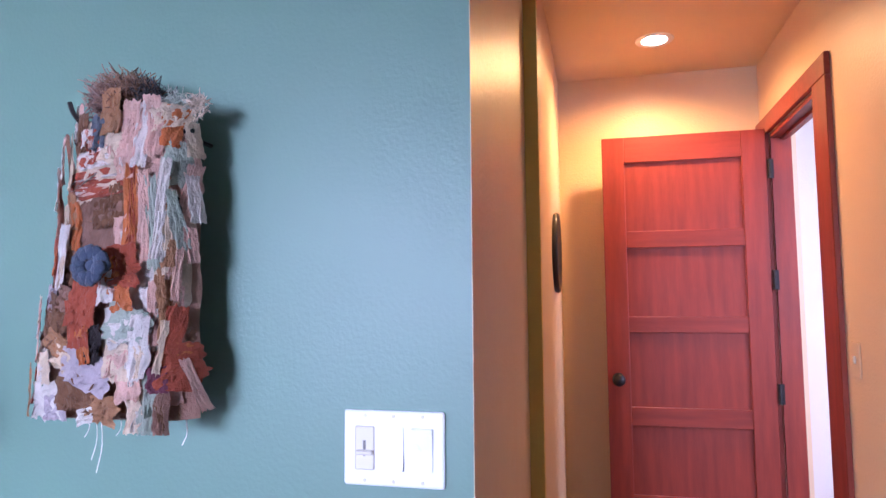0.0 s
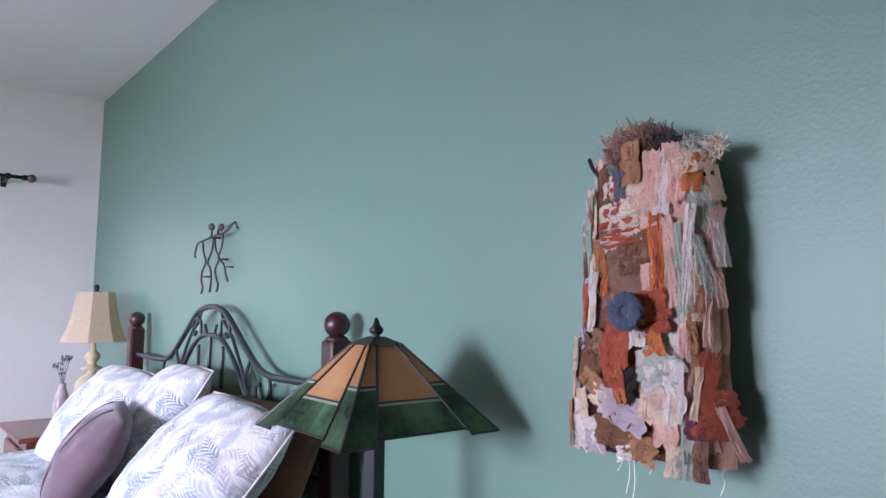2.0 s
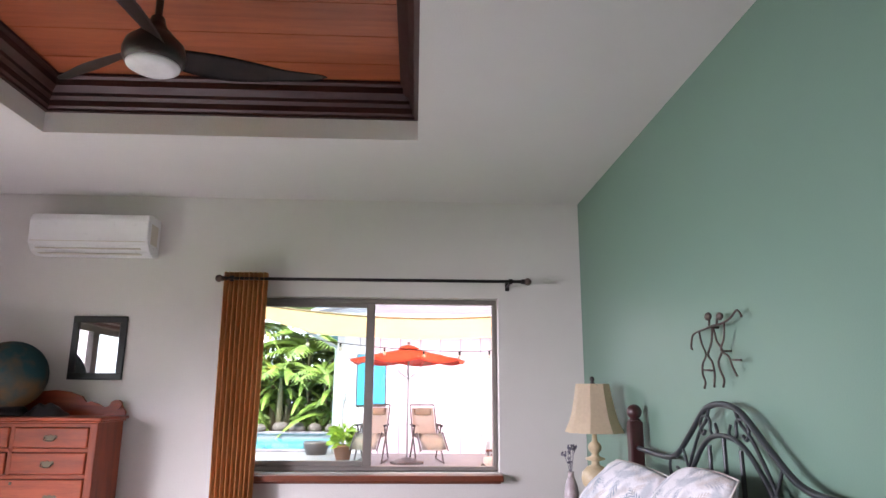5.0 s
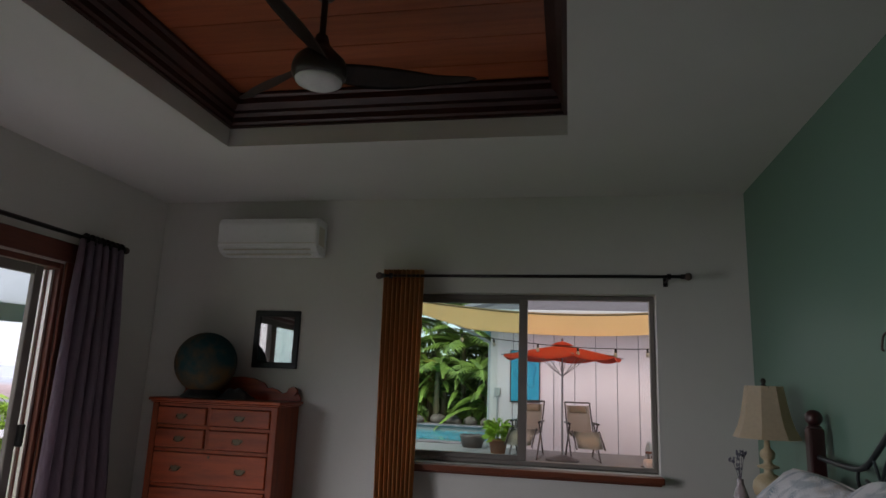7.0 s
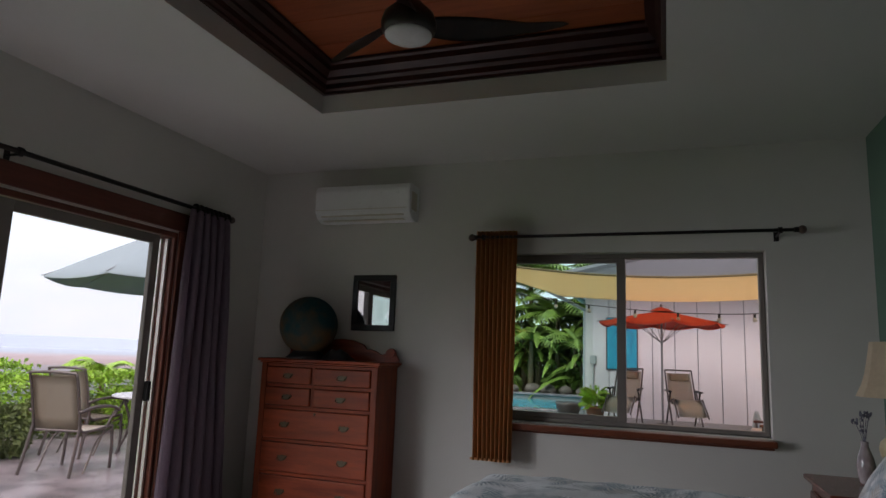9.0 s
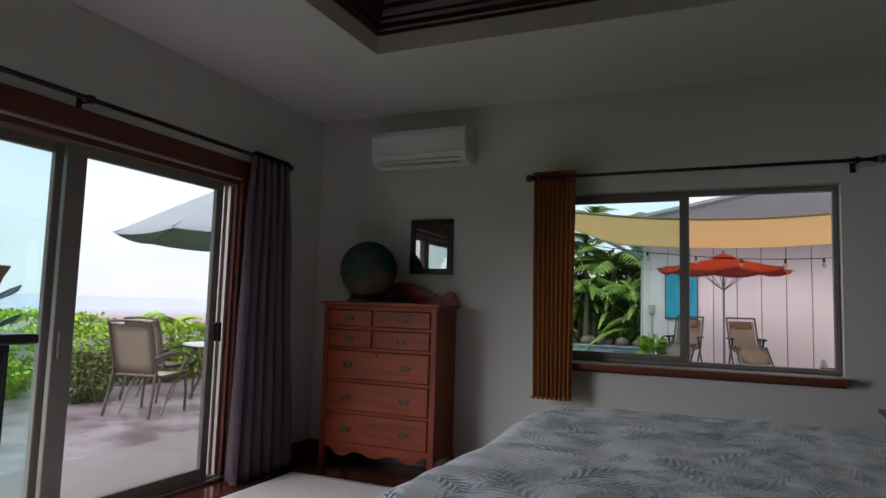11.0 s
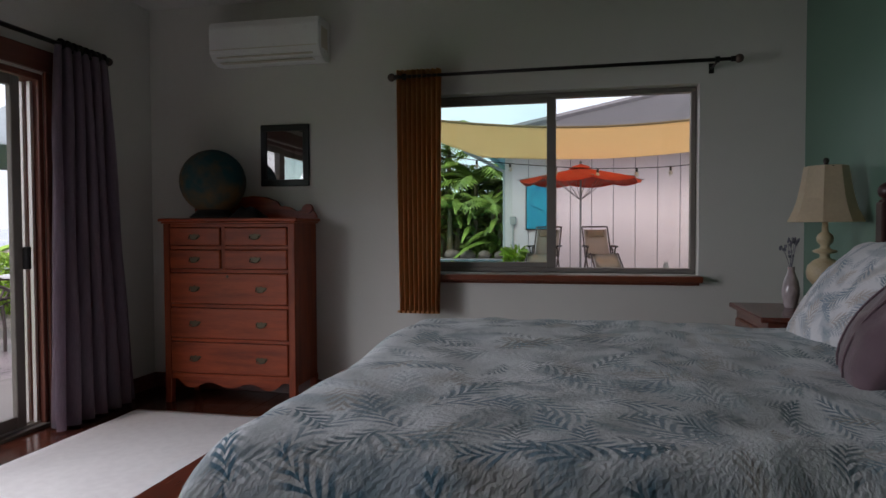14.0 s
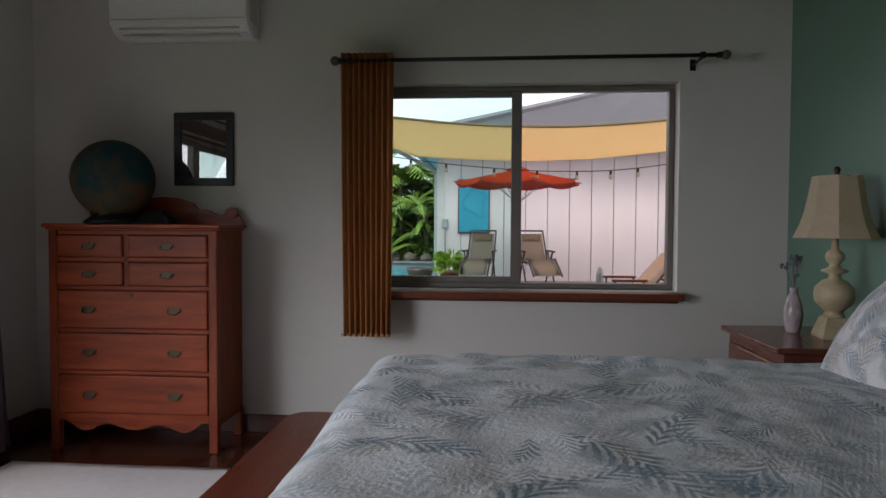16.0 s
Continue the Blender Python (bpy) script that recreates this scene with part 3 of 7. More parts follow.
# ---- soft goods ----
def frond_material(name, ground, leaves, scale, rough=0.9, quilt=0.25, strength=0.9):
    """Printed cloth: fern fronds turned every way, in two sizes, on a pale ground."""
    m = bpy.data.materials.new(name)
    m.use_nodes = True
    nt = m.node_tree
    b = nt.nodes["Principled BSDF"]
    b.inputs["Roughness"].default_value = rough
    b.inputs["Sheen Weight"].default_value = 0.2
    uv = nt.nodes.new("ShaderNodeUVMap").outputs["UV"]
    def math_(op, a, c=None, d=None):
        n = nt.nodes.new("ShaderNodeMath")
        n.operation = op
        for i, v in enumerate((a, c, d)):
            if v is None:
                continue
            if isinstance(v, (int, float)):
                n.inputs[i].default_value = v
            else:
                nt.links.new(v, n.inputs[i])
        return n.outputs[0]
    wob = nt.nodes.new("ShaderNodeTexNoise")
    wob.inputs["Scale"].default_value = 22.0
    nt.links.new(uv, wob.inputs["Vector"])
    col = None
    gr = nt.nodes.new("ShaderNodeTexNoise")
    gr.inputs["Scale"].default_value, gr.inputs["Detail"].default_value = 5.0, 4.0
    nt.links.new(uv, gr.inputs["Vector"])
    gramp = nt.nodes.new("ShaderNodeValToRGB")
    gramp.color_ramp.elements[0].position, gramp.color_ramp.elements[0].color = 0.35, (*[c * 0.82 for c in ground], 1)
    gramp.color_ramp.elements[1].position, gramp.color_ramp.elements[1].color = 0.65, (*ground, 1)
    nt.links.new(gr.outputs["Fac"], gramp.inputs["Fac"])
    col = gramp.outputs["Color"]
    for k, (sc, soft) in enumerate(((scale * 0.9, True), (scale * 1.25, True), (scale * 0.85, False), (scale * 1.3, False), (scale * 1.05, False), (scale * 1.6, False))):
        mp = nt.nodes.new("ShaderNodeMapping")
        mp.inputs["Location"].default_value = (0.37 * k + 1.3, 0.71 * k + 0.4, 0)
        nt.links.new(uv, mp.inputs["Vector"])
        v = nt.nodes.new("ShaderNodeTexVoronoi")
        v.voronoi_dimensions = '2D'
        v.inputs["Scale"].default_value, v.inputs["Randomness"].default_value = sc, 0.85
        nt.links.new(mp.outputs["Vector"], v.inputs["Vector"])
        sub = nt.nodes.new("ShaderNodeVectorMath")
        sub.operation = 'SUBTRACT'
        nt.links.new(mp.outputs["Vector"], sub.inputs[0])
        nt.links.new(v.outputs["Position"], sub.inputs[1])
        sep = nt.nodes.new("ShaderNodeSeparateColor")
        nt.links.new(v.outputs["Color"], sep.inputs["Color"])
        rot = nt.nodes.new("ShaderNodeVectorRotate")
        rot.rotation_type = 'Z_AXIS'
        nt.links.new(sub.outputs[0], rot.inputs["Vector"])
        nt.links.new(math_('MULTIPLY', sep.outputs[0], 6.283), rot.inputs["Angle"])
        xyz = nt.nodes.new("ShaderNodeSeparateXYZ")
        nt.links.new(rot.outputs["Vector"], xyz.inputs[0])
        x = math_('MULTIPLY', xyz.outputs[0], sc)
        y0 = math_('MULTIPLY', xyz.outputs[1], sc)
        y = math_('ADD', y0, math_('MULTIPLY', math_('MULTIPLY', x, x), 0.35))
        ay = math_('ABSOLUTE', y)
        width = math_('MULTIPLY', math_('SUBTRACT', 0.34, math_('MULTIPLY', x, x)), 0.62 if soft else 0.64)
        inside = math_('MULTIPLY', math_('SUBTRACT', width, math_('ADD', ay, math_('MULTIPLY', math_('SUBTRACT', wob.outputs["Fac"], 0.5), 0.25))), 9.0)
        inside = math_('MINIMUM', math_('MAXIMUM', inside, 0.0), 1.0)
        if soft:
            leaf = math_('MULTIPLY', inside, 0.5)
        else:
            ph = math_('MULTIPLY', math_('SUBTRACT', x, math_('MULTIPLY', math_('POWER', ay, 0.62), 0.72)), 50.0 if k == 2 else 42.0)
            ph = math_('ADD', ph, math_('MULTIPLY', wob.outputs["Fac"], 5.0))
            st = math_('MINIMUM', math_('MAXIMUM', math_('MULTIPLY', math_('ADD', math_('SINE', ph), 0.5), 1.1), 0.0), 1.0)
            leaf = math_('MULTIPLY', inside, st)
        leaf = math_('MULTIPLY', leaf, math_('MULTIPLY_ADD', sep.outputs[2], 0.6 * strength, 0.35 * strength))
        pick = nt.nodes.new("ShaderNodeValToRGB")
        pick.color_ramp.interpolation = 'CONSTANT'
        els = pick.color_ramp.elements
        while len(els) < len(leaves):
            els.new(0.5)
        for i, lc in enumerate(leaves):
            els[i].position, els[i].color = i / len(leaves), (*lc, 1)
        nt.links.new(sep.outputs[1], pick.inputs["Fac"])
        mx = nt.nodes.new("ShaderNodeMix")
        mx.data_type = 'RGBA'
        nt.links.new(leaf, mx.inputs["Factor"])
        nt.links.new(col, mx.inputs["A"])
        nt.links.new(pick.outputs["Color"], mx.inputs["B"])
        col = mx.outputs["Result"]
    nt.links.new(col, b.inputs["Base Color"])
    w = nt.nodes.new("ShaderNodeTexWave")
    w.bands_direction = 'DIAGONAL'
    w.inputs["Scale"].default_value, w.inputs["Distortion"].default_value, w.inputs["Detail Scale"].default_value = 26.0, 6.0, 3.0
    nt.links.new(uv, w.inputs["Vector"])
    n3 = nt.nodes.new("ShaderNodeTexNoise")
    n3.inputs["Scale"].default_value, n3.inputs["Detail"].default_value = 55.0, 5.0
    nt.links.new(uv, n3.inputs["Vector"])
    h = math_('ADD', math_('MULTIPLY', w.outputs["Fac"], 0.2), math_('MULTIPLY', n3.outputs["Fac"], 1.0))
    bp = nt.nodes.new("ShaderNodeBump")
    bp.inputs["Strength"].default_value, bp.inputs["Distance"].default_value = quilt, 0.02
    nt.links.new(h, bp.inputs["Height"])
    nt.links.new(bp.outputs["Normal"], b.inputs["Normal"])
    return m


M_DUVET = frond_material("frond_print_coverlet", (0.60, 0.645, 0.655), [(0.04, 0.105, 0.135), (0.15, 0.24, 0.28), (0.27, 0.25, 0.21), (0.06, 0.145, 0.20), (0.72, 0.75, 0.77), (0.06, 0.12, 0.14)], 3.6, quilt=0.3, strength=1.1)
M_SHAM = frond_material("frond_print_sham", (0.72, 0.72, 0.73), [(0.12, 0.20, 0.26), (0.30, 0.35, 0.40), (0.42, 0.36, 0.31), (0.18, 0.24, 0.30)], 7.0, quilt=0.2, strength=1.05)
M_PURPLE = material("plum_velvet", (0.125, 0.072, 0.088), 0.75, second=(0.09, 0.05, 0.063), scale=12, bump=0.2, bump_scale=120, sheen=0.5)
M_BROWN = material("brown_cotton", (0.17, 0.09, 0.06), 0.85, second=(0.125, 0.066, 0.045), scale=9, bump=0.3, bump_scale=40)
M_SHEET = material("pale_cotton", (0.62, 0.58, 0.54), 0.9, scale=8, bump=0.2, bump_scale=60)


def grid_mesh(nu, nv, fn, uvfn=None, bm=None):
    """A sheet of nu by nv faces; fn(u, v) gives its places."""
    bm = bm or bmesh.new()
    lay = bm.loops.layers.uv.verify()
    vs = [[bm.verts.new(fn(i / nu, j / nv)) for j in range(nv + 1)] for i in range(nu + 1)]
    for i in range(nu):
        for j in range(nv):
            f = bm.faces.new((vs[i][j], vs[i + 1][j], vs[i + 1][j + 1], vs[i][j + 1]))
            f.smooth = True
            for lp, (a, c) in zip(f.loops, ((i, j), (i + 1, j), (i + 1, j + 1), (i, j + 1))):
                lp[lay].uv = uvfn(a / nu, c / nv) if uvfn else (a / nu, c / nv)
    return bm


def drape(s, half, r):
    """Arc length s from the middle of a padded slab: how far out and how far down."""
    a = abs(s)
    flat = half - r
    if a <= flat:
        return s, 0.0
    q = math.pi / 2 * r
    if a <= flat + q:
        an = (a - flat) / r
        return math.copysign(flat + r * math.sin(an), s), r * (1 - math.cos(an))
    return math.copysign(half, s), r + (a - flat - q)


def pillow(w, h, t, seed=0, sag=0.0, n=26, pinch=0.5):
    def side(sg):
        def fn(u, v):
            a, c = u * 2 - 1, v * 2 - 1
            edge = max((1 - a * a) * (1 - c * c), 0.0)
            th = t * edge ** pinch
            wr = 0.012 * noise.noise(Vector((a * 2.4 + seed, c * 2.4, sg))) * (edge ** 0.3) + 0.004 * noise.noise(Vector((a * 7 + seed, c * 7, sg)))
            kx = 1 - 0.05 * (1 - c * c)
            kz = 1 - 0.05 * (1 - a * a)
            return Vector((a * w / 2 * (2 - kx - 0.05) * 1.0, sg * (th + wr * (edge > 0)), c * h / 2 * (2 - kz - 0.05) - sag * (1 - c) * 0.0))
        return fn
    bm = grid_mesh(n, n, side(-1), lambda u, v: (u * w, v * h))
    grid_mesh(n, n, side(1), lambda u, v: (u * w + 3, v * h), bm=bm)
    bmesh.ops.remove_doubles(bm, verts=bm.verts[:], dist=1e-4)
    bmesh.ops.recalc_face_normals(bm, faces=bm.faces[:])
    return bm


# ---- bed ----
BX0, BX1, BY0, BY1, BZ = -3.60, -1.74, -1.08, 0.88, 0.735
BC = (BX0 + BX1) / 2
def build_bed():
    bed = thing("bed", "king bed with mahogany posts, grey iron scroll headboard and wooden footboard", "bed")
    part("mattress", box(BX0 + 0.03, BX1 - 0.03, BY0 + 0.04, BY1, 0.36, BZ - 0.03, bevel=0.05, seg=3), M_SHEET, bed, "pale covered mattress")
    part("box_spring", box(BX0 + 0.04, BX1 - 0.04, BY0 + 0.05, BY1, 0.17, 0.355, bevel=0.02), M_SHEET, bed)
    for x0, x1 in ((BX0 - 0.005, BX0 + 0.02), (BX1 - 0.02, BX1 + 0.005)):
        part("side_rail", box(x0 + 0.0, x1, BY0, 0.90, 0.16, 0.30, bevel=0.004), M_POST, bed)
    # footboard: a broad low shelf with rounded corners on a panel and two feet
    fx0, fx1, fy0, fy1, r = -3.66, -1.74, -1.442, -1.085, 0.09
    outline = [(fx0, fy1), (fx0, fy0 + r)]
    outline += [(fx0 + r - r * math.cos(a), fy0 + r - r * math.sin(a)) for a in np.linspace(0, math.pi / 2, 9)[1:]]
    outline += [(fx1 - r + r * math.sin(a), fy0 + r - r * math.cos(a)) for a in np.linspace(0, math.pi / 2, 9)]
    outline += [(fx1, fy1)]
    bm = prism(outline, 0.425, 0.472)
    bmesh.ops.bevel(bm, geom=[e for e in bm.edges if abs(e.verts[0].co.z - e.verts[1].co.z) < 1e-6], offset=0.008, segments=2, affect='EDGES')
    part("footboard_shelf", bm, M_BENCH, bed, "polished red-brown wooden shelf at the foot")
    part("footboard", box(-3.56, -1.84, -1.20, -1.15, 0.14, 0.425, bevel=0.004), M_BENCH, bed, "red-brown wooden footboard")
    for x in (-3.57, -1.89):
        part("foot_leg", box(x, x + 0.06, -1.36, -1.30, 0.0, 0.425, bevel=0.005), M_BENCH, bed)
    # posts with ball finials
    for x in (-1.737, -3.61):
        p = part("bedpost", box(x - 0.034, x + 0.034, 0.895, 0.963, 0.0, 1.258, bevel=0.010, seg=2), M_POST, bed, "mahogany bedpost")
        part("post_cap", lathe([(0.0, 1.255), (0.032, 1.255), (0.033, 1.262), (0.026, 1.267), (0.02, 1.271), (0, 1.272)], 20, m=Matrix.Translation((x, 0.929, 0))), M_POST, p, smooth=True)
        part("finial", ball(0.038, (x, 0.929, 1.302), squash=(1, 1, 0.97)), M_POST, p, "turned ball finial", smooth=True)
    # ironwork
    c = (-1.737 - 3.61) / 2 + 0.012
    y = 0.93
    def P(s, z):
        return (c + s, y, z - 0.042)
    outer = [P(-0.915, 1.172), P(-0.66, 1.165), P(-0.52, 1.168), P(-0.42, 1.195), P(-0.30, 1.27), P(-0.16, 1.365), P(-0.08, 1.393), P(0, 1.40),
             P(0.08, 1.393), P(0.16, 1.365), P(0.30, 1.27), P(0.42, 1.195), P(0.52, 1.168), P(0.66, 1.165), P(0.90, 1.172)]
    part("top_rail", tube(curve_pts(outer, 84), 0.0115, 8), M_IRON, bed, "arched iron top rail", smooth=True)
    inner = [P(-0.46, 0.90), P(-0.40, 1.0), P(-0.28, 1.15), P(-0.14, 1.262), P(0, 1.29), P(0.14, 1.262), P(0.28, 1.15), P(0.40, 1.0), P(0.46, 0.90)]
    part("inner_arch", tube(curve_pts(inner, 64), 0.0095, 8), M_IRON, bed, "inner iron arch", smooth=True)
    part("lower_rail", tube([P(-0.90, 0.9), P(0.90, 0.9)], 0.012, 8), M_IRON, bed)
    for s in (-0.12, 0.0, 0.12):
        part("spindle", tube([P(s, 0.9), P(s, 1.283 - abs(s) * 0.28)], 0.008, 8), M_IRON, bed)
    for sg in (-1, 1):
        part("spindle", tube([P(sg * 0.37, 1.22), P(sg * 0.31, 1.12)], 0.006, 6), M_IRON, bed)
        part("scroll", tube(curve_pts([P(sg * 0.10, 1.385), P(sg * 0.13, 1.34), P(sg * 0.20, 1.29), P(sg * 0.30, 1.17), P(sg * 0.365, 1.06)], 30), 0.007, 6), M_IRON, bed, smooth=True)
        part("scroll", tube(curve_pts([P(sg * 0.06, 1.33), P(sg * 0.045, 1.30), P(sg * 0.07, 1.285), P(sg * 0.10, 1.30), P(sg * 0.105, 1.345), P(sg * 0.16, 1.35), P(sg * 0.185, 1.315), P(sg * 0.165, 1.285), P(sg * 0.145, 1.30)], 40), 0.006, 6), M_IRON, bed, smooth=True)
        part("scroll", tube(curve_pts([P(sg * 0.42, 1.185), P(sg * 0.50, 1.17), P(sg * 0.52, 1.12), P(sg * 0.475, 1.075), P(sg * 0.42, 1.09), P(sg * 0.415, 1.125), P(sg * 0.445, 1.135)], 40), 0.007, 6), M_IRON, bed, smooth=True)
build_bed()


def build_coverlet():
    hx, hy, r = (BX1 - BX0) / 2 + 0.02, (BY1 - BY0) / 2 + 0.015, 0.13
    cy = (BY0 + BY1) / 2 - 0.005
    lx, ly = hx + 0.33, hy + 0.36
    def fn(u, v):
        s, t = (u * 2 - 1) * lx, (v * 2 - 1) * ly
        if t > 0:
            t = t / ly * (hy - 0.22)
        x, dx = drape(s, hx, r)
        y, dy = drape(t, hy, r)
        d = max(dx, dy) if min(dx, dy) < 1e-6 else (dx ** 2 + dy ** 2) ** 0.5
        z = BZ + 0.01 - min(d, 0.50)
        side = min(d / 0.3, 1.0)
        wv = 0.016 * noise.noise(Vector((s * 2.1, t * 2.1, 0.3))) + 0.012 * noise.noise(Vector((s * 6, t * 6, 2.3))) + 0.010 * (0.4 - abs(noise.noise(Vector((s * 3.2 + t, t * 5.5 - s, 4.4)))))
        puff = 0.012 * noise.noise(Vector((s * 1.1, t * 1.1, 7.7)))
        z += (wv + puff) * (1 - 0.7 * side)
        fold = 0.018 * side * math.sin(9 * (s if dy > dx else t) + 2.0 * noise.noise(Vector((s, t, 5))))
        if dx > dy:
            x += math.copysign(fold + 0.03 * side, s)
        elif dy > 0:
            y += math.copysign(fold, t) * 0.6
        return Vector((BC + x, cy + y, z))
    bm = grid_mesh(130, 130, fn, lambda u, v: ((u * 2 - 1) * lx, (v * 2 - 1) * ly))
    ob = obj("coverlet", bm, M_DUVET, smooth=True)
    tagged(ob, "grey-green frond-printed quilted coverlet spread over the bed", "bedspread")
    part("binding", tube([fn(u, 0.0) for u in np.linspace(0, 1, 70)], 0.006, 6), M_DUVET, ob, "narrow sewn edge", smooth=True)
    for u in (0.0, 1.0):
        part("binding", tube([fn(u, v) for v in np.linspace(0, 1, 60)], 0.006, 6), M_DUVET, ob, smooth=True)
build_coverlet()


def cushion(name, bm, mat, at, tilt, turn, label, spin=0.0):
    return tagged(obj(name, bm, mat, None, "", Matrix.Translation(at) @ pose(0, 0, 0, tilt, spin, turn), smooth=True), label, "pillow")
SHAMS = [cushion("pillow_sham", pillow(0.56, 0.50, 0.105, 1), M_SHAM, (-3.18, 0.66, 0.89), -38, 6, "white pillow sham printed with blue-grey fronds, leaning on the headboard", 2),
         cushion("pillow_sham", pillow(0.54, 0.50, 0.11, 5), M_SHAM, (-2.63, 0.72, 0.925), -34, -5, "white pillow sham printed with grey fronds, leaning on another pillow", -2),
         cushion("pillow_sham", pillow(0.64, 0.52, 0.115, 9), M_SHAM, (-1.97, 0.61, 0.875), -42, -3, "white pillow sham printed with grey fronds, leaning on a brown pillow", 3)]
cushion("bed_pillow", pillow(0.72, 0.46, 0.10, 13), M_BROWN, (-2.04, 0.77, 0.86), -30, 0, "brown cotton bed pillow behind a printed sham")
cushion("bed_pillow", pillow(0.72, 0.46, 0.10, 17), M_BROWN, (-2.75, 0.78, 0.87), -30, 0, "brown cotton bed pillow behind a printed sham")
def sew_piping(sham, w, h):
    """A thin corded seam round a sham's four edges."""
    t = np.linspace(-1, 1, 14)
    def rim(a, c):
        return (a * w / 2 * (0.95 + 0.05 * (1 - c * c)), 0.0, c * h / 2 * (0.95 + 0.05 * (1 - a * a)))
    for line in ([rim(q, 1) for q in t], [rim(q, -1) for q in t], [rim(1, q) for q in t], [rim(-1, q) for q in t]):
        part("piping", tube(line, 0.004, 6), M_SHEET, sham, smooth=True)
for sham, w, h in zip(SHAMS, (0.56, 0.54, 0.64), (0.50, 0.50, 0.52)):
    sew_piping(sham, w, h)
def build_plum():
    p = cushion("throw_pillow", pillow(0.36, 0.36, 0.09, 21), M_PURPLE, (-2.52, 0.49, 0.87), -34, -14, "plum velvet throw pillow with sewn pleats", 4)
    for dx in (-0.07, 0.06):
        pts = [(dx + 0.01 * math.sin(5 * z), -0.09 * max((1 - (dx / 0.18) ** 2) * (1 - (z / 0.18) ** 2), 0) ** 0.5 - 0.002, z) for z in np.linspace(-0.165, 0.165, 14)]
        part("pleat", tube(pts, 0.0035, 6), M_PURPLE, p, smooth=True)
build_plum()


# ---- bedside ----
def build_nightstand():
    x0, x1, y0, y1, z = -4.315, -3.735, 0.495, 0.97, 0.75
    n = thing("nightstand", "dark red wood nightstand with a panelled front", "nightstand")
    part("top", box(x0 - 0.02, x1 + 0.02, y0 - 0.02, y1, z - 0.025, z, bevel=0.006, seg=2), M_NIGHT, n, "polished top")
    part("body", box(x0, x1, y0 + 0.015, y1 - 0.01, 0.06, z - 0.025), M_NIGHT, n)
    for a, b in ((0.50, 0.675), (0.29, 0.48), (0.09, 0.27)):
        d = part("drawer", box(x0 + 0.03, x1 - 0.03, y0, y0 + 0.016, a, b, bevel=0.006), M_NIGHT, n)
        part("knob", ball(0.013, ((x0 + x1) / 2, y0 - 0.012, (a + b) / 2), u=12, v=8), M_PULL, d, "brass knob")
    for x in (x0, x1 - 0.05):
        for y in (y0 + 0.01, y1 - 0.06):
            part("leg", box(x, x + 0.05, y, y + 0.05, 0, 0.06), M_NIGHT, n)
build_nightstand()


def build_table_lamp():
    m = Matrix.Translation((-4.0, 0.828, 0.75)) @ Matrix.Diagonal((1.04, 1.04, 0.93, 1))
    l = thing("table_lamp", "cream turned table lamp with a bell shade, on the nightstand", "table lamp", m)
    bm = bmesh.new()
    lathe([(0.085, 0.0), (0.088, 0.012), (0.06, 0.085), (0.055, 0.095), (0, 0.095)], 4, bm=bm, m=pose(0, 0, 0, 0, 0, 40))
    part("base", bm, M_LAMPBASE, l, "square tapered base")
    part("stem", lathe([(0.04, 0.095), (0.04, 0.105), (0.03, 0.12), (0.045, 0.135), (0.07, 0.165), (0.076, 0.20), (0.07, 0.235), (0.045, 0.265), (0.022, 0.275), (0.02, 0.295), (0.05, 0.305), (0.05, 0.313), (0.022, 0.325), (0.018, 0.34), (0.033, 0.36), (0.036, 0.378), (0.03, 0.395), (0.014, 0.41), (0.012, 0.47), (0, 0.47)], 28), M_LAMPBASE, l, "turned stem", smooth=True)
    prof = [(0.157, 0.46), (0.132, 0.52), (0.116, 0.58), (0.102, 0.66), (0.09, 0.745)]
    seg = 8
    for k in range(seg):
        a0, a1 = 2 * math.pi * (k + 0.5) / seg, 2 * math.pi * (k + 1.5) / seg
        bm = bmesh.new()
        rows = [[bm.verts.new((r * math.cos(a), r * math.sin(a), z)) for a in (a0, a1)] for r, z in prof]
        for q, w in zip(rows, rows[1:]):
            bm.faces.new((q[0], q[1], w[1], w[0]))
        bmesh.ops.solidify(bm, geom=bm.faces[:], thickness=0.003)
        part("shade_panel", bm, M_SHADE, l, "cream fabric panel")
    part("harp", tube([(0, 0, 0.47), (0, 0, 0.755)], 0.004, 6), M_BRONZE, l)
    part("spider", box(-0.085, 0.085, -0.003, 0.003, 0.738, 0.742), M_BRONZE, l)
    part("finial", lathe([(0.012, 0.745), (0.014, 0.75), (0.008, 0.757), (0.014, 0.77), (0.010, 0.785), (0, 0.79)], 12), M_BRONZE, l, "dark finial", smooth=True)
build_table_lamp()


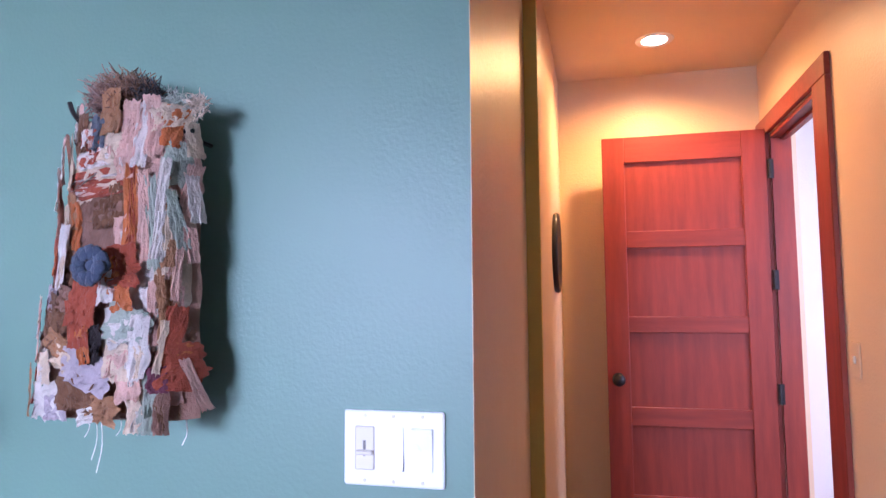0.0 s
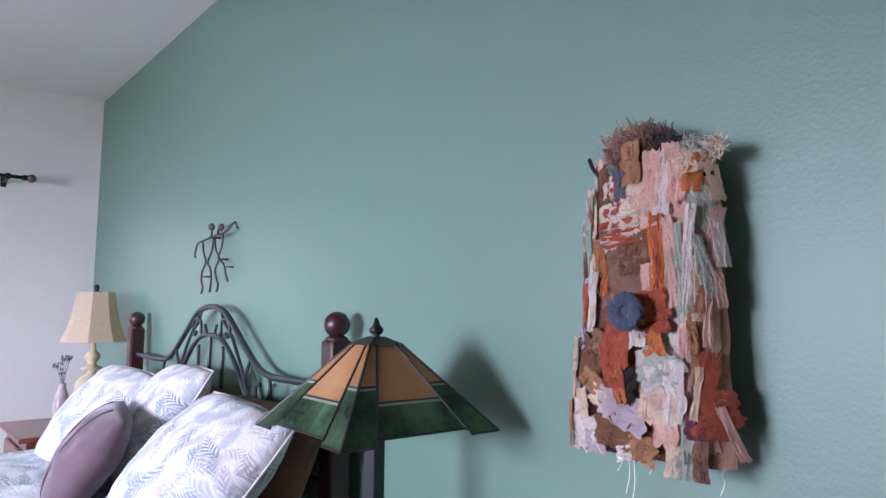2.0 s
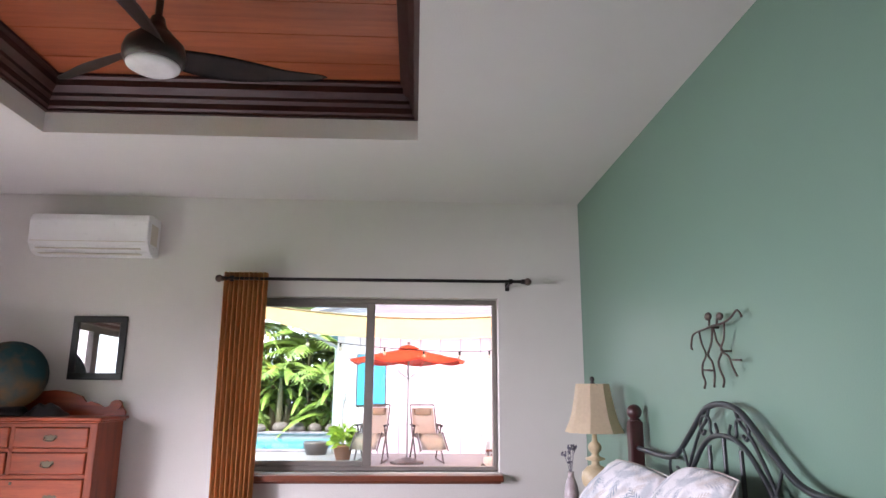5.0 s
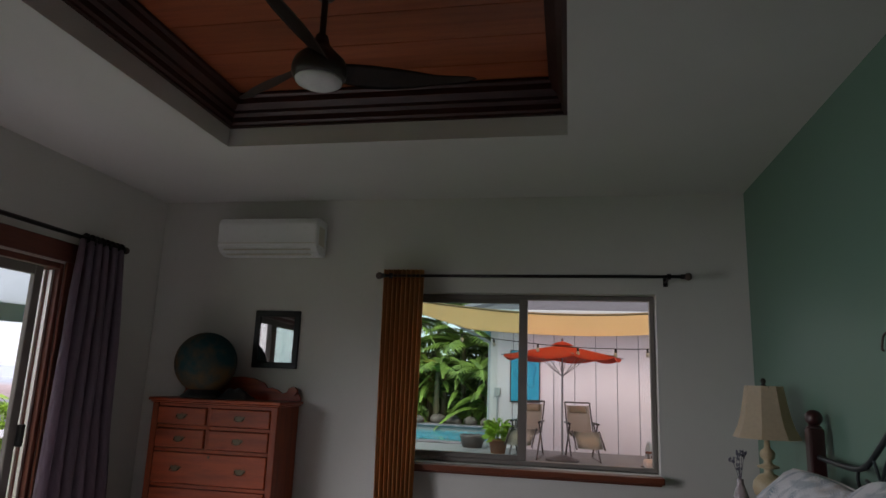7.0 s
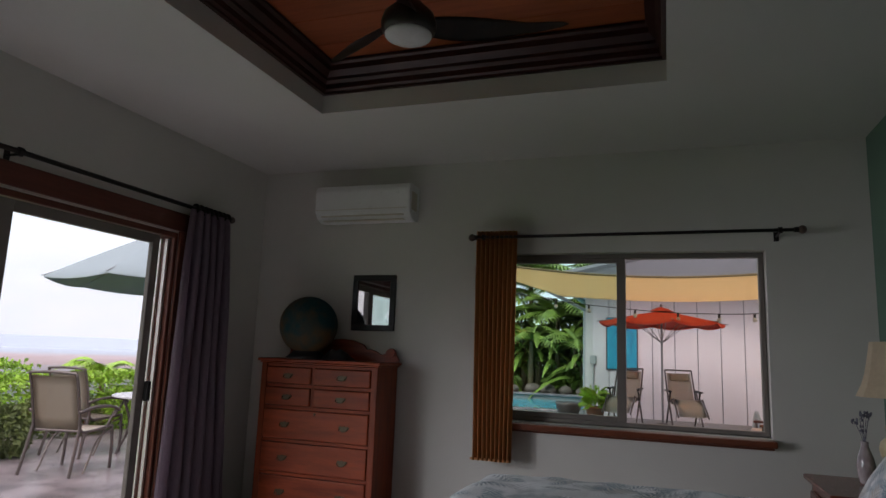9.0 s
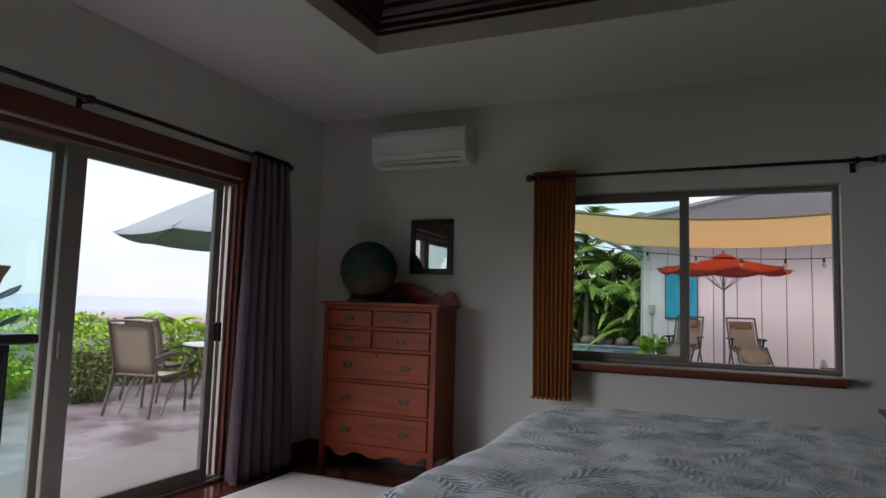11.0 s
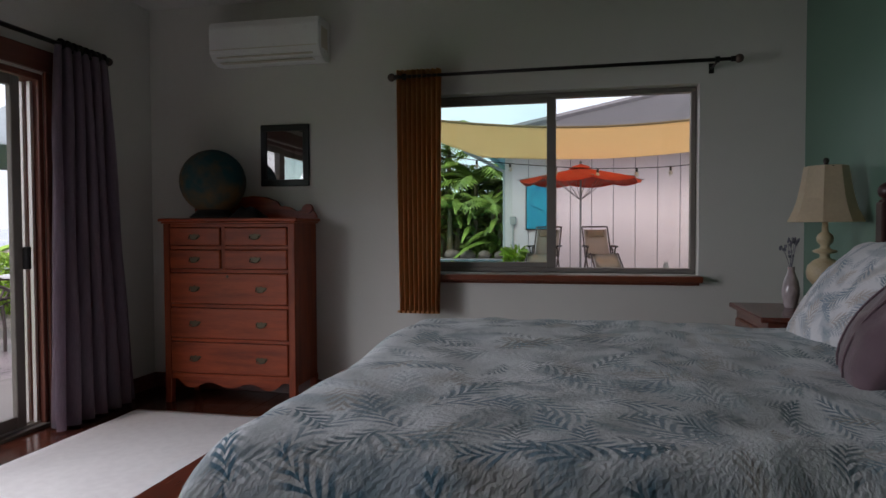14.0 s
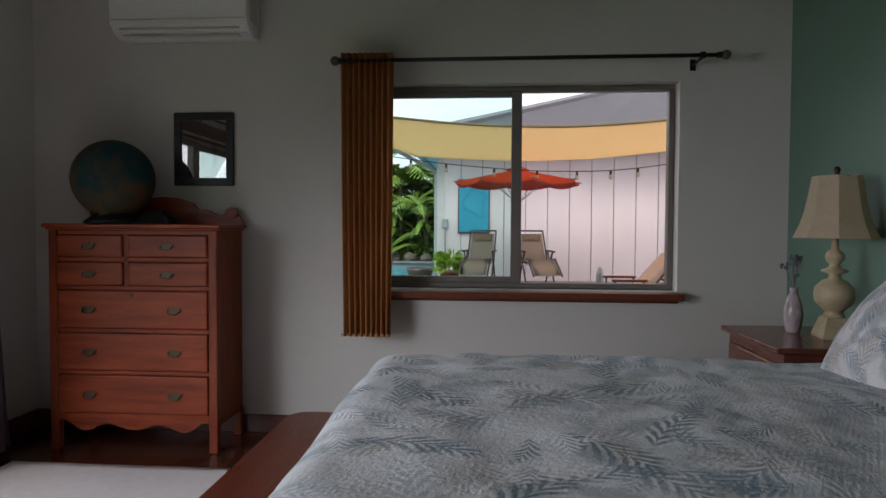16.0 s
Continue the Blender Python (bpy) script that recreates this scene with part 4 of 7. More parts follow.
def build_vase():
    v = thing("vase", "slim pale glazed vase holding dried grey flowers", "vase", Matrix.Translation((-4.13, 0.72, 0.75)))
    part("vase_body", lathe([(0, 0), (0.026, 0), (0.03, 0.01), (0.04, 0.06), (0.042, 0.09), (0.035, 0.13), (0.022, 0.165), (0.016, 0.185), (0.018, 0.205), (0.014, 0.205), (0.012, 0.18), (0, 0.175)], 24), material("vase_glaze", (0.50, 0.44, 0.44), 0.2, second=(0.22, 0.18, 0.19), scale=7, stretch=(1, 1, 0.5), contrast=0.6), v, "streaked glaze", smooth=True)
    petal = material("dried_petals", (0.20, 0.19, 0.23), 0.9, second=(0.08, 0.08, 0.10), scale=40)
    rnd = random.Random(4)
    for k in range(7):
        e = Vector((rnd.uniform(-0.05, 0.05), rnd.uniform(-0.04, 0.04), rnd.uniform(0.27, 0.345)))
        part("stem", tube([(0, 0, 0.18), (e.x * 0.4, e.y * 0.4, 0.24), e], 0.0016, 5), petal, v)
        bm = bmesh.new()
        for q in range(7):
            o = Vector((rnd.uniform(-1, 1), rnd.uniform(-1, 1), rnd.uniform(-1, 1))) * 0.012
            bmesh.ops.create_icosphere(bm, subdivisions=1, radius=rnd.uniform(0.005, 0.010), matrix=Matrix.Translation(e + o) @ Matrix.Diagonal((1, 0.6, 1.2, 1)))
        part("blossom", bm, petal, v, "dried blossom")
build_vase()


def build_tiffany():
    amber = material("amber_art_glass", (0.74, 0.44, 0.21), 0.22, second=(0.60, 0.31, 0.12), scale=9, contrast=0.35, per_object=0.14)
    green = material("green_art_glass", (0.10, 0.20, 0.10), 0.18, second=(0.022, 0.055, 0.03), scale=11, contrast=0.55, per_object=0.25)
    pale = material("pale_green_art_glass", (0.42, 0.55, 0.40), 0.2, scale=14, contrast=0.5)
    l = thing("floor_lamp", "floor lamp with a square amber and green leaded glass shade", "floor lamp", Matrix.Translation((-1.262, 0.728, 0)))
    part("base", lathe([(0, 0), (0.14, 0), (0.14, 0.012), (0.12, 0.022), (0.03, 0.035), (0, 0.035)], 24), M_BRONZE, l)
    part("pole", box(-0.016, 0.016, -0.016, 0.016, 0.03, 1.26, bevel=0.002), M_BLACK, l, "square black pole", m=pose(0, 0, 0, 0, 0, 10))
    rot, r1, z1, r2, z2 = math.radians(-48), 0.054, 1.268, 0.247, 1.106
    def corner(r, z, k):
        a = rot + k * math.pi / 2
        return Vector((r * math.cos(a), r * math.sin(a), z))
    cap = bmesh.new()
    bmesh.ops.create_cone(cap, cap_ends=True, segments=4, radius1=0.062, radius2=0.018, depth=0.016, matrix=Matrix.Translation((0, 0, 1.277)) @ Matrix.Rotation(rot, 4, 'Z'))
    sh = part("shade", cap, M_BRONZE, l, "square leaded glass shade with a dark cap")
    def pane(name, pts, mat):
        bm = bmesh.new()
        bm.faces.new([bm.verts.new(p) for p in pts])
        bmesh.ops.solidify(bm, geom=bm.faces[:], thickness=0.003)
        part(name, bm, mat, sh)
    def came(p, q, r=0.0032):
        part("lead_came", tube([p, q], r, 6), M_BRONZE, sh)
    for k in range(4):
        t0, t1, b0, b1 = corner(r1, z1, k), corner(r1, z1, k + 1), corner(r2, z2, k), corner(r2, z2, k + 1)
        def S(u, v):
            return t0.lerp(t1, u).lerp(b0.lerp(b1, u), v)
        # a broad pane between two narrow ones; the narrow ones hang lower at the corners
        for u0, u1, va, vb in ((0.0, 0.2, 0.46, 1.045), (0.2, 0.8, 0.63, 0.98), (0.8, 1.0, 0.46, 1.045)):
            pane("amber_pane", (S(u0, 0), S(u0, va), S(u1, va), S(u1, 0)), amber)
            pane("pale_green_pane", (S(u0, va), S(u0, va + 0.035), S(u1, va + 0.035), S(u1, va)), pale)
            n = 3 if u1 - u0 > 0.3 else 1
            for q in range(n):
                w0, w1 = u0 + (u1 - u0) * q / n, u0 + (u1 - u0) * (q + 1) / n
                pane("green_pane", (S(w0, va + 0.035), S(w0, vb), S(w1, vb), S(w1, va + 0.035)), green)
            came(S(u0, va), S(u1, va), 0.0022)
            came(S(u0, vb), S(u1, vb), 0.0025)
        for u in (0.0, 0.2, 0.8):
            came(S(u, 0), S(u, 1.0 if u else 1.045))
    part("finial", lathe([(0.012, 1.283), (0.006, 1.287), (0.014, 1.293), (0.016, 1.30), (0.008, 1.309), (0.004, 1.323), (0, 1.325)], 14), M_BRONZE, l, "dark turned finial", smooth=True)
build_tiffany()


# ---- outdoors ----
DECK = 0.38
M_CONC = material("stamped_concrete", (0.30, 0.245, 0.262), 0.3, second=(0.14, 0.115, 0.125), scale=3.2, bump=0.5, bump_scale=12, contrast=0.75)
M_CONC2 = material("brushed_concrete", (0.26, 0.235, 0.23), 0.55, second=(0.21, 0.19, 0.185), scale=2.5, bump=0.2, bump_scale=60)
M_GRASS = material("lawn_grass", (0.14, 0.24, 0.03), 0.9, second=(0.08, 0.15, 0.02), scale=9, bump=0.6, bump_scale=120)
M_SIDING = material("lilac_grey_siding", (0.80, 0.74, 0.78), 0.7, second=(0.76, 0.70, 0.74), scale=3, bump=0.2, bump_scale=60, contrast=0.25, per_object=0.02)
M_BATTEN = material("grey_siding_groove", (0.30, 0.29, 0.33), 0.7, scale=4)
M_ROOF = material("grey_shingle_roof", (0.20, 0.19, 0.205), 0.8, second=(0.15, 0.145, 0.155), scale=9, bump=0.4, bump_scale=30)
# paler, more mottled shingle for the roof's second slope
M_ROOF2 = material("pale_shingle_roof", (0.42, 0.40, 0.42), 0.8, second=(0.27, 0.26, 0.28), scale=7, bump=0.4, bump_scale=30, contrast=0.6)
M_GUTTER = plain("grey_green_gutter", (0.40, 0.43, 0.43), 0.5, 0.1)
M_LEAF = material("broad_leaf", (0.22, 0.31, 0.05), 0.45, second=(0.09, 0.15, 0.025), scale=3, island=0.4)
M_LEAF_Y = material("yellowing_leaf", (0.36, 0.30, 0.05), 0.5, second=(0.22, 0.22, 0.04), scale=3, island=0.3)
M_HEDGE = material("bright_hedge_leaf", (0.38, 0.60, 0.06), 0.5, second=(0.24, 0.42, 0.04), scale=6, island=0.4)
M_BUSH = material("olive_bush_leaf", (0.15, 0.19, 0.05), 0.6, second=(0.09, 0.125, 0.03), scale=6, island=0.45)
M_STEM = material("garden_stem", (0.16, 0.12, 0.06), 0.8, scale=8)
M_SLING = material("beige_sling_mesh", (0.62, 0.55, 0.47), 0.8, second=(0.56, 0.49, 0.42), scale=30, bump=0.2, bump_scale=300)
M_CHAIRFRAME = plain("brown_grey_metal", (0.13, 0.105, 0.10), 0.4, 0.5)


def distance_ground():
    m = bpy.data.materials.new("coastal_plain_painted_haze")
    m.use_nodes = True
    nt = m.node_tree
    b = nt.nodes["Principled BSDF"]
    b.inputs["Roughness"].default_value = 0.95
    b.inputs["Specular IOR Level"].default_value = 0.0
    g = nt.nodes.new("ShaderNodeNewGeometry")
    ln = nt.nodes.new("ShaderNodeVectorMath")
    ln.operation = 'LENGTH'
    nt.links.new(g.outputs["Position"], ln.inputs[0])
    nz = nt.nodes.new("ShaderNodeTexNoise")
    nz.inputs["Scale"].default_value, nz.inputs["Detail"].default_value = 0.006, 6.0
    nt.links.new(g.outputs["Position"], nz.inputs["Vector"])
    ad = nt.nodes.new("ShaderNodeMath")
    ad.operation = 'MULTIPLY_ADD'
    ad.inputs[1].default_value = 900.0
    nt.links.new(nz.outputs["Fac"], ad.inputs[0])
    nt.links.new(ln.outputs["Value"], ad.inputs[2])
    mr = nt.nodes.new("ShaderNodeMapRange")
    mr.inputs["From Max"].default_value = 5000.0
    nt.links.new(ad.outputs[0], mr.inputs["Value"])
    # land and sea tones pale with distance: haze painted into the ramp
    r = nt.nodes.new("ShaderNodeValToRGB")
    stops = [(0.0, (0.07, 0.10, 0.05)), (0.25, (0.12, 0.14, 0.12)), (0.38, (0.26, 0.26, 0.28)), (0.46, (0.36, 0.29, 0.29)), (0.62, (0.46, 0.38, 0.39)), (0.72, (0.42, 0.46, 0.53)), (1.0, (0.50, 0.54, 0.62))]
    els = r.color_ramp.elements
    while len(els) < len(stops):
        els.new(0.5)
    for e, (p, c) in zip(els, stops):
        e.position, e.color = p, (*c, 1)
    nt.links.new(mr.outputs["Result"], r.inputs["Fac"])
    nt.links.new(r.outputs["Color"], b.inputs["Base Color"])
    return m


setting("ground", box(-4900, 4900, -4900, 4900, -62, -60), distance_ground(), "coastal plain and sea far below the hill, with distance haze painted in", "ground")
# far ring added round the plain, its pale colour painting the horizon haze
setting("backdrop", lathe([(4600, -62), (4600, 10), (4620, 10), (4620, -62)], 64), plain("painted_sea_haze", (0.66, 0.71, 0.80), 1.0), "added ring painted as pale sea haze on the horizon", "backdrop")
setting("hillside", prism([(-60, -60.5), (-60, -8), (-14, -1.2), (-11.6, -0.4), (-9.3, -0.13), (30, -0.13), (30, -60.5)], -40, 25, axis='x'), M_GRASS, "grassy hill the house stands on", "ground")
setting("patio", box(-11.5, -3.31, -9.0, -5.0, -0.3, -0.09), M_CONC, "mottled grey stamped concrete patio", "patio")
setting("patio_apron", box(-11.5, 2, -4.995, YS - T - 0.025, -0.3, -0.086), M_CONC2, "plain concrete strip along the house", "patio")
setting("lawn", box(-3.3, 4, -9.0, -5.0, -0.3, -0.10), M_GRASS, "short green lawn beside the patio", "lawn")
def leaf_quads(n, place, size, rnd, droop=0.3, slim=0.45):
    """Many small bent leaves as plain vertex and face lists."""
    vs, fs = [], []
    for _ in range(n):
        c, out = place(rnd)
        d = (out + Vector((rnd.gauss(0, 0.6), rnd.gauss(0, 0.6), rnd.gauss(0, 0.6)))).normalized()
        s = d.cross(Vector((rnd.gauss(0, 1), rnd.gauss(0, 1), rnd.gauss(0, 1)))).normalized()
        l = size * rnd.uniform(0.6, 1.3)
        tip = c + d * l + Vector((0, 0, -droop * l))
        mid = c + d * l * 0.5
        k = len(vs)
        vs += [c, mid + s * l * slim * 0.5, tip, mid - s * l * slim * 0.5]
        fs += [(k, k + 1, k + 2), (k, k + 2, k + 3)]
    return vs, fs
def leaf_mesh(name, vs, fs, mat, parent=None):
    me = bpy.data.meshes.new(name)
    me.from_pydata([tuple(v) for v in vs], [], fs)
    me.materials.append(mat)
    ob = new(name, me)
    if parent is not None:
        ob.parent = parent
    return ob


def build_hedge():
    rnd = random.Random(3)
    def row(x0, x1, y, z0, z1, depth, n, size, mat, label):
        def place(r):
            x = r.uniform(x0, x1)
            top = z1 + 0.16 * noise.noise(Vector((x * 0.9, y, 0))) + 0.07 * noise.noise(Vector((x * 3.1, y, 4)))
            if r.random() < 0.55:
                return Vector((x, y + r.uniform(-depth, depth), top + r.gauss(0, 0.03))), Vector((0, 0.2, 0.8))
            return Vector((x, y + depth * r.uniform(0.6, 1.0) + 0.1 * noise.noise(Vector((x * 2, 1, 1))), r.uniform(z0, top))), Vector((0, 0.8, 0.3))
        vs, fs = leaf_quads(n, place, size, rnd)
        tagged(leaf_mesh("hedge", vs, fs, mat), label, "hedge", kind="stuff")
    row(-13.5, -3.2, -9.7, -0.2, 0.60, 0.62, 10000, 0.11, M_HEDGE, "bright green leafy hedge beyond the patio")
    row(-9.0, -3.0, -11.4, -0.6, 0.80, 0.7, 5000, 0.13, M_HEDGE, "taller bright green shrubs behind the hedge")
    setting("planting_bed", prism([(-13.5, -9.02), (-3, -9.02), (-3, -13.5), (-13.5, -13.5)], -1.5, -0.16), M_STEM, "dark soil of the planting bed", "ground")
build_hedge()


def bush(c, rx, ry, rz, n, size, mat, label, seed):
    rnd = random.Random(seed)
    b = thing("bush", label, "bush")
    def place(r):
        d = Vector((r.gauss(0, 1), r.gauss(0, 1), r.gauss(0.3, 1))).normalized()
        q = 0.86 + 0.16 * noise.noise(d * 2.6 + Vector((seed, 0, 0))) - 0.25 * r.random() ** 3
        p = Vector((c[0] + rx * d.x * q, c[1] + ry * d.y * q, max(c[2] + rz * d.z * q, c[2] - rz)))
        return p, d
    vs, fs = leaf_quads(n, place, size, rnd, slim=0.5)
    leaf_mesh("crown", vs, fs, mat, b)
    for k in range(5):
        part("stem", tube([(c[0] + 0.05 * k - 0.1, c[1], -0.13), (c[0] + rx * 0.5 * math.sin(k * 2.1), c[1] + ry * 0.5 * math.cos(k * 2.1), c[2])], 0.012, 5), M_STEM, b)
bush((-5.98, -7.72, 0.17), 0.44, 0.44, 0.37, 4200, 0.07, M_BUSH, "rounded olive green bush at the patio's edge", 5)
bush((-7.75, -8.75, 0.12), 0.75, 0.5, 0.42, 3600, 0.07, M_BUSH, "rounded olive green bush at the patio's edge", 6)
for k in range(4):
    bush((-10.95, -8.7 + 0.95 * k, 0.10), 0.5, 0.62, 0.5, 1800, 0.1, M_HEDGE, "bright green shrub against the raised deck", 60 + k)
bush((-9.1, -8.8, 0.12), 0.8, 0.5, 0.45, 3200, 0.09, M_HEDGE, "low green bush beside the patio", 7)
bush((-5.3, -8.7, 0.12), 0.7, 0.5, 0.40, 3000, 0.08, M_HEDGE, "low green bush beside the patio", 9)
bush((-3.9, -8.7, 0.10), 0.7, 0.5, 0.34, 2500, 0.08, M_HEDGE, "low green bush beyond the lawn", 8)


def palm(x, y, z0, h, n, length, mat, label, seed, spread=1.0):
    rnd = random.Random(seed)
    t = thing("palm_tree", label, "palm")
    part("trunk", tube([(x, y, z0), (x + 0.04, y, z0 + h * 0.5), (x, y, z0 + h)], 0.06, 8, radii=[0.09, 0.07, 0.05]), M_STEM, t)
    vs, fs = [], []
    for k in range(n):
        a = 2 * math.pi * k / n + rnd.uniform(-0.3, 0.3)
        el = rnd.uniform(0.4, 1.25)
        L = length * rnd.uniform(0.75, 1.1)
        prev = None
        for i in range(16):
            q = i / 15
            r = L * q * math.cos(el) * spread + L * 0.25 * q * q
            zz = z0 + h + L * q * math.sin(el) - L * 0.75 * q ** 2.2
            p = Vector((x + r * math.cos(a), y + r * math.sin(a), zz))
            if prev is not None:
                d = (p - prev).normalized()
                s = d.cross(Vector((0, 0, 1))).normalized()
                ll = L * 0.34 * math.sin(math.pi * min(q + 0.08, 1)) + 0.03
                for sg in (-1, 1):
                    tip = p + s * sg * ll * 0.8 + d * ll * 0.6 + Vector((0, 0, -ll * 0.35))
                    k0 = len(vs)
                    vs += [prev, p + d * 0.01, tip]
                    fs.append((k0, k0 + 1, k0 + 2))
            prev = p
    leaf_mesh("crown", vs, fs, mat, t)
palm(-10.75, -11.1, -0.6, 1.15, 16, 1.15, M_HEDGE, "young feathery palm standing over the hedge", 2)


def build_patio_chair(m, label):
    c = thing("patio_chair", label, "patio chair", m, group="patio chairs")
    def sling(name, pts, half):
        bm = grid_mesh(len(pts) - 1, 6, lambda u, v: Vector((pts[round(u * (len(pts) - 1))][0], (v - 0.5) * 2 * half, pts[round(u * (len(pts) - 1))][1] - 0.012 * math.sin(v * math.pi))))
        bmesh.ops.solidify(bm, geom=bm.faces[:], thickness=0.004)
        part(name, bm, M_SLING, c, "beige sling fabric", smooth=True)
    back = [(-0.24, 0.44), (-0.275, 0.58), (-0.315, 0.74), (-0.35, 0.88), (-0.385, 0.98)]
    seat = [(-0.24, 0.44), (-0.1, 0.415), (0.1, 0.42), (0.26, 0.44)]
    sling("back_sling", back, 0.235)
    sling("seat_sling", seat, 0.235)
    for s in (-1, 1):
        y = s * 0.25
        part("side_rail", tube(curve_pts([(-0.395, y, 1.0), (-0.35, y, 0.88), (-0.275, y, 0.58), (-0.235, y, 0.44), (-0.1, y, 0.415), (0.27, y, 0.44)], 30), 0.015, 8), M_CHAIRFRAME, c, smooth=True)
        part("back_leg", tube([(-0.25, y, 0.50), (-0.30, y + 0.01 * s, 0.25), (-0.36, y + 0.02 * s, 0.0)], 0.016, 8), M_CHAIRFRAME, c)
        part("front_leg", tube([(0.26, y, 0.44), (0.27, y + 0.015 * s, 0.22), (0.26, y + 0.02 * s, 0.0)], 0.016, 8), M_CHAIRFRAME, c)
        part("armrest", tube(curve_pts([(-0.30, y + 0.02 * s, 0.62), (-0.1, y + 0.04 * s, 0.66), (0.15, y + 0.05 * s, 0.65), (0.30, y + 0.04 * s, 0.60)], 16), 0.017, 8), M_CHAIRFRAME, c, smooth=True)
        part("arm_brace", tube([(0.24, y + 0.04 * s, 0.62), (0.12, y + 0.02 * s, 0.43)], 0.011, 8), M_CHAIRFRAME, c)
        part("leg_brace", tube(curve_pts([(0.26, y, 0.40), (0.05, y, 0.32), (-0.1, y, 0.05), (-0.13, y, 0.0)], 12), 0.010, 8), M_CHAIRFRAME, c)
    part("top_bar", tube(curve_pts([(-0.395, -0.25, 1.0), (-0.40, 0, 1.012), (-0.395, 0.25, 1.0)], 10), 0.015, 8), M_CHAIRFRAME, c)
    part("cross_bar", tube([(-0.235, -0.25, 0.43), (-0.235, 0.25, 0.43)], 0.014, 8), M_CHAIRFRAME, c)
    return c
chair = build_patio_chair(pose(-5.84, -6.30, -0.09, 0, 0, 192) @ Matrix.Diagonal((1.06, 1.06, 1.04, 1)), "beige sling patio chair with a brown metal frame")
for at, turn in (((-6.75, -7.1), 185),):
    copy_thing(chair, pose(at[0], at[1], -0.09, 0, 0, turn))


def build_patio_table():
    t = thing("patio_table", "round pale patio table with thin metal legs", "patio table", Matrix.Translation((-7.25, -6.35, -0.09)))
    part("tabletop", lathe([(0, 0.70), (0.62, 0.70), (0.64, 0.708), (0.64, 0.722), (0.62, 0.728), (0, 0.728)], 40), material("pale_tabletop", (0.60, 0.58, 0.62), 0.25, scale=4), t)
    for k in range(4):
        a = math.pi / 4 + k * math.pi / 2
        part("leg", tube(curve_pts([(0.5 * math.cos(a), 0.5 * math.sin(a), 0.70), (0.4 * math.cos(a), 0.4 * math.sin(a), 0.35), (0.52 * math.cos(a), 0.52 * math.sin(a), 0.0)], 10), 0.016, 8), M_CHAIRFRAME, t)
    part("leg_ring", lathe([(0.40, 0.33), (0.42, 0.33), (0.42, 0.35), (0.40, 0.35)], 32), M_CHAIRFRAME, t)
build_patio_table()


def umbrella(name, x, y, zg, zr, zp, r, sides, turn, mat, label, valance=0.10, top_vent=True):
    u = thing(name, label, "patio umbrella", pose(x, y, zg, 0, 0, turn))
    part("pole", tube([(0, 0, 0.02), (0, 0, zp - zg)], 0.015, 10), M_UPOLE, u)
    part("base", lathe([(0, 0), (0.24, 0), (0.24, 0.03), (0.10, 0.07), (0.03, 0.09), (0, 0.09)], 28), M_CHAIRFRAME, u)
    hr, hp = zr - zg, zp - zg
    bm = bmesh.new()
    n = 8
    for k in range(sides):
        a0, a1 = 2 * math.pi * k / sides, 2 * math.pi * (k + 1) / sides
        def fn(q, w):
            rr = r * (0.08 + 0.92 * q)
            p = Vector((rr * math.cos(a0), rr * math.sin(a0), 0)).lerp(Vector((rr * math.cos(a1), rr * math.sin(a1), 0)), w)
            p.z = hp - 0.02 - (hp - hr) * q ** 1.12 - 0.05 * q * math.sin(math.pi * w)
            return p
        grid_mesh(n, 8, fn, bm=bm)
        if valance:
            grid_mesh(1, 8, lambda q, w: fn(1.0, w) * 1.0 + Vector((0, 0, -valance * q * (0.85 + 0.15 * math.cos(2 * math.pi * w)))), bm=bm)
    bmesh.ops.remove_doubles(bm, verts=bm.verts[:], dist=1e-4)
    cp = part("canopy", bm, mat, u, "stretched fabric canopy")
    if top_vent:
        part("vent", lathe([(r * 0.2, hp - 0.015), (r * 0.12, hp + 0.02), (0.02, hp + 0.045), (0, hp + 0.045)], sides), mat, cp)
    part("finial", ball(0.022, (0, 0, hp + 0.07), u=10, v=8), M_UPOLE, u)
    for k in range(sides):
        a = 2 * math.pi * k / sides
        rb = part("rib", tube([(0.02, 0, hp - 0.03), (r * 0.5, 0, hp - 0.045 - (hp - hr) * 0.46), (r, 0, hr - 0.012), (r + 0.035, 0, hr - 0.02)], 0.007, 6), M_UPOLE, u, m=pose(0, 0, 0, 0, 0, math.degrees(a)))
        part("strut", tube([(0.02, 0, hp - 0.45), (r * 0.5, 0, hp - 0.06 - (hp - hr) * 0.46)], 0.005, 6), M_UPOLE, rb)
    return u
M_UPOLE = plain("grey_umbrella_metal", (0.25, 0.24, 0.25), 0.4, 0.6)
M_GREYCANVAS = material("grey_blue_canvas", (0.30, 0.35, 0.38), 0.85, second=(0.27, 0.32, 0.35), scale=20, bump=0.1)
M_REDCANVAS = material("red_canvas", (0.72, 0.085, 0.04), 0.8, second=(0.55, 0.05, 0.035), scale=20, bump=0.1)
for mm in (M_GREYCANVAS, M_REDCANVAS):
    mm.node_tree.nodes["Principled BSDF"].inputs["Transmission Weight"].default_value = 0.0
umbrella("patio_umbrella", -8.98, -7.42, -0.09, 2.22, 3.3, 2.2, 8, 8, M_GREYCANVAS, "large grey-blue patio umbrella open over the table", valance=0.025)

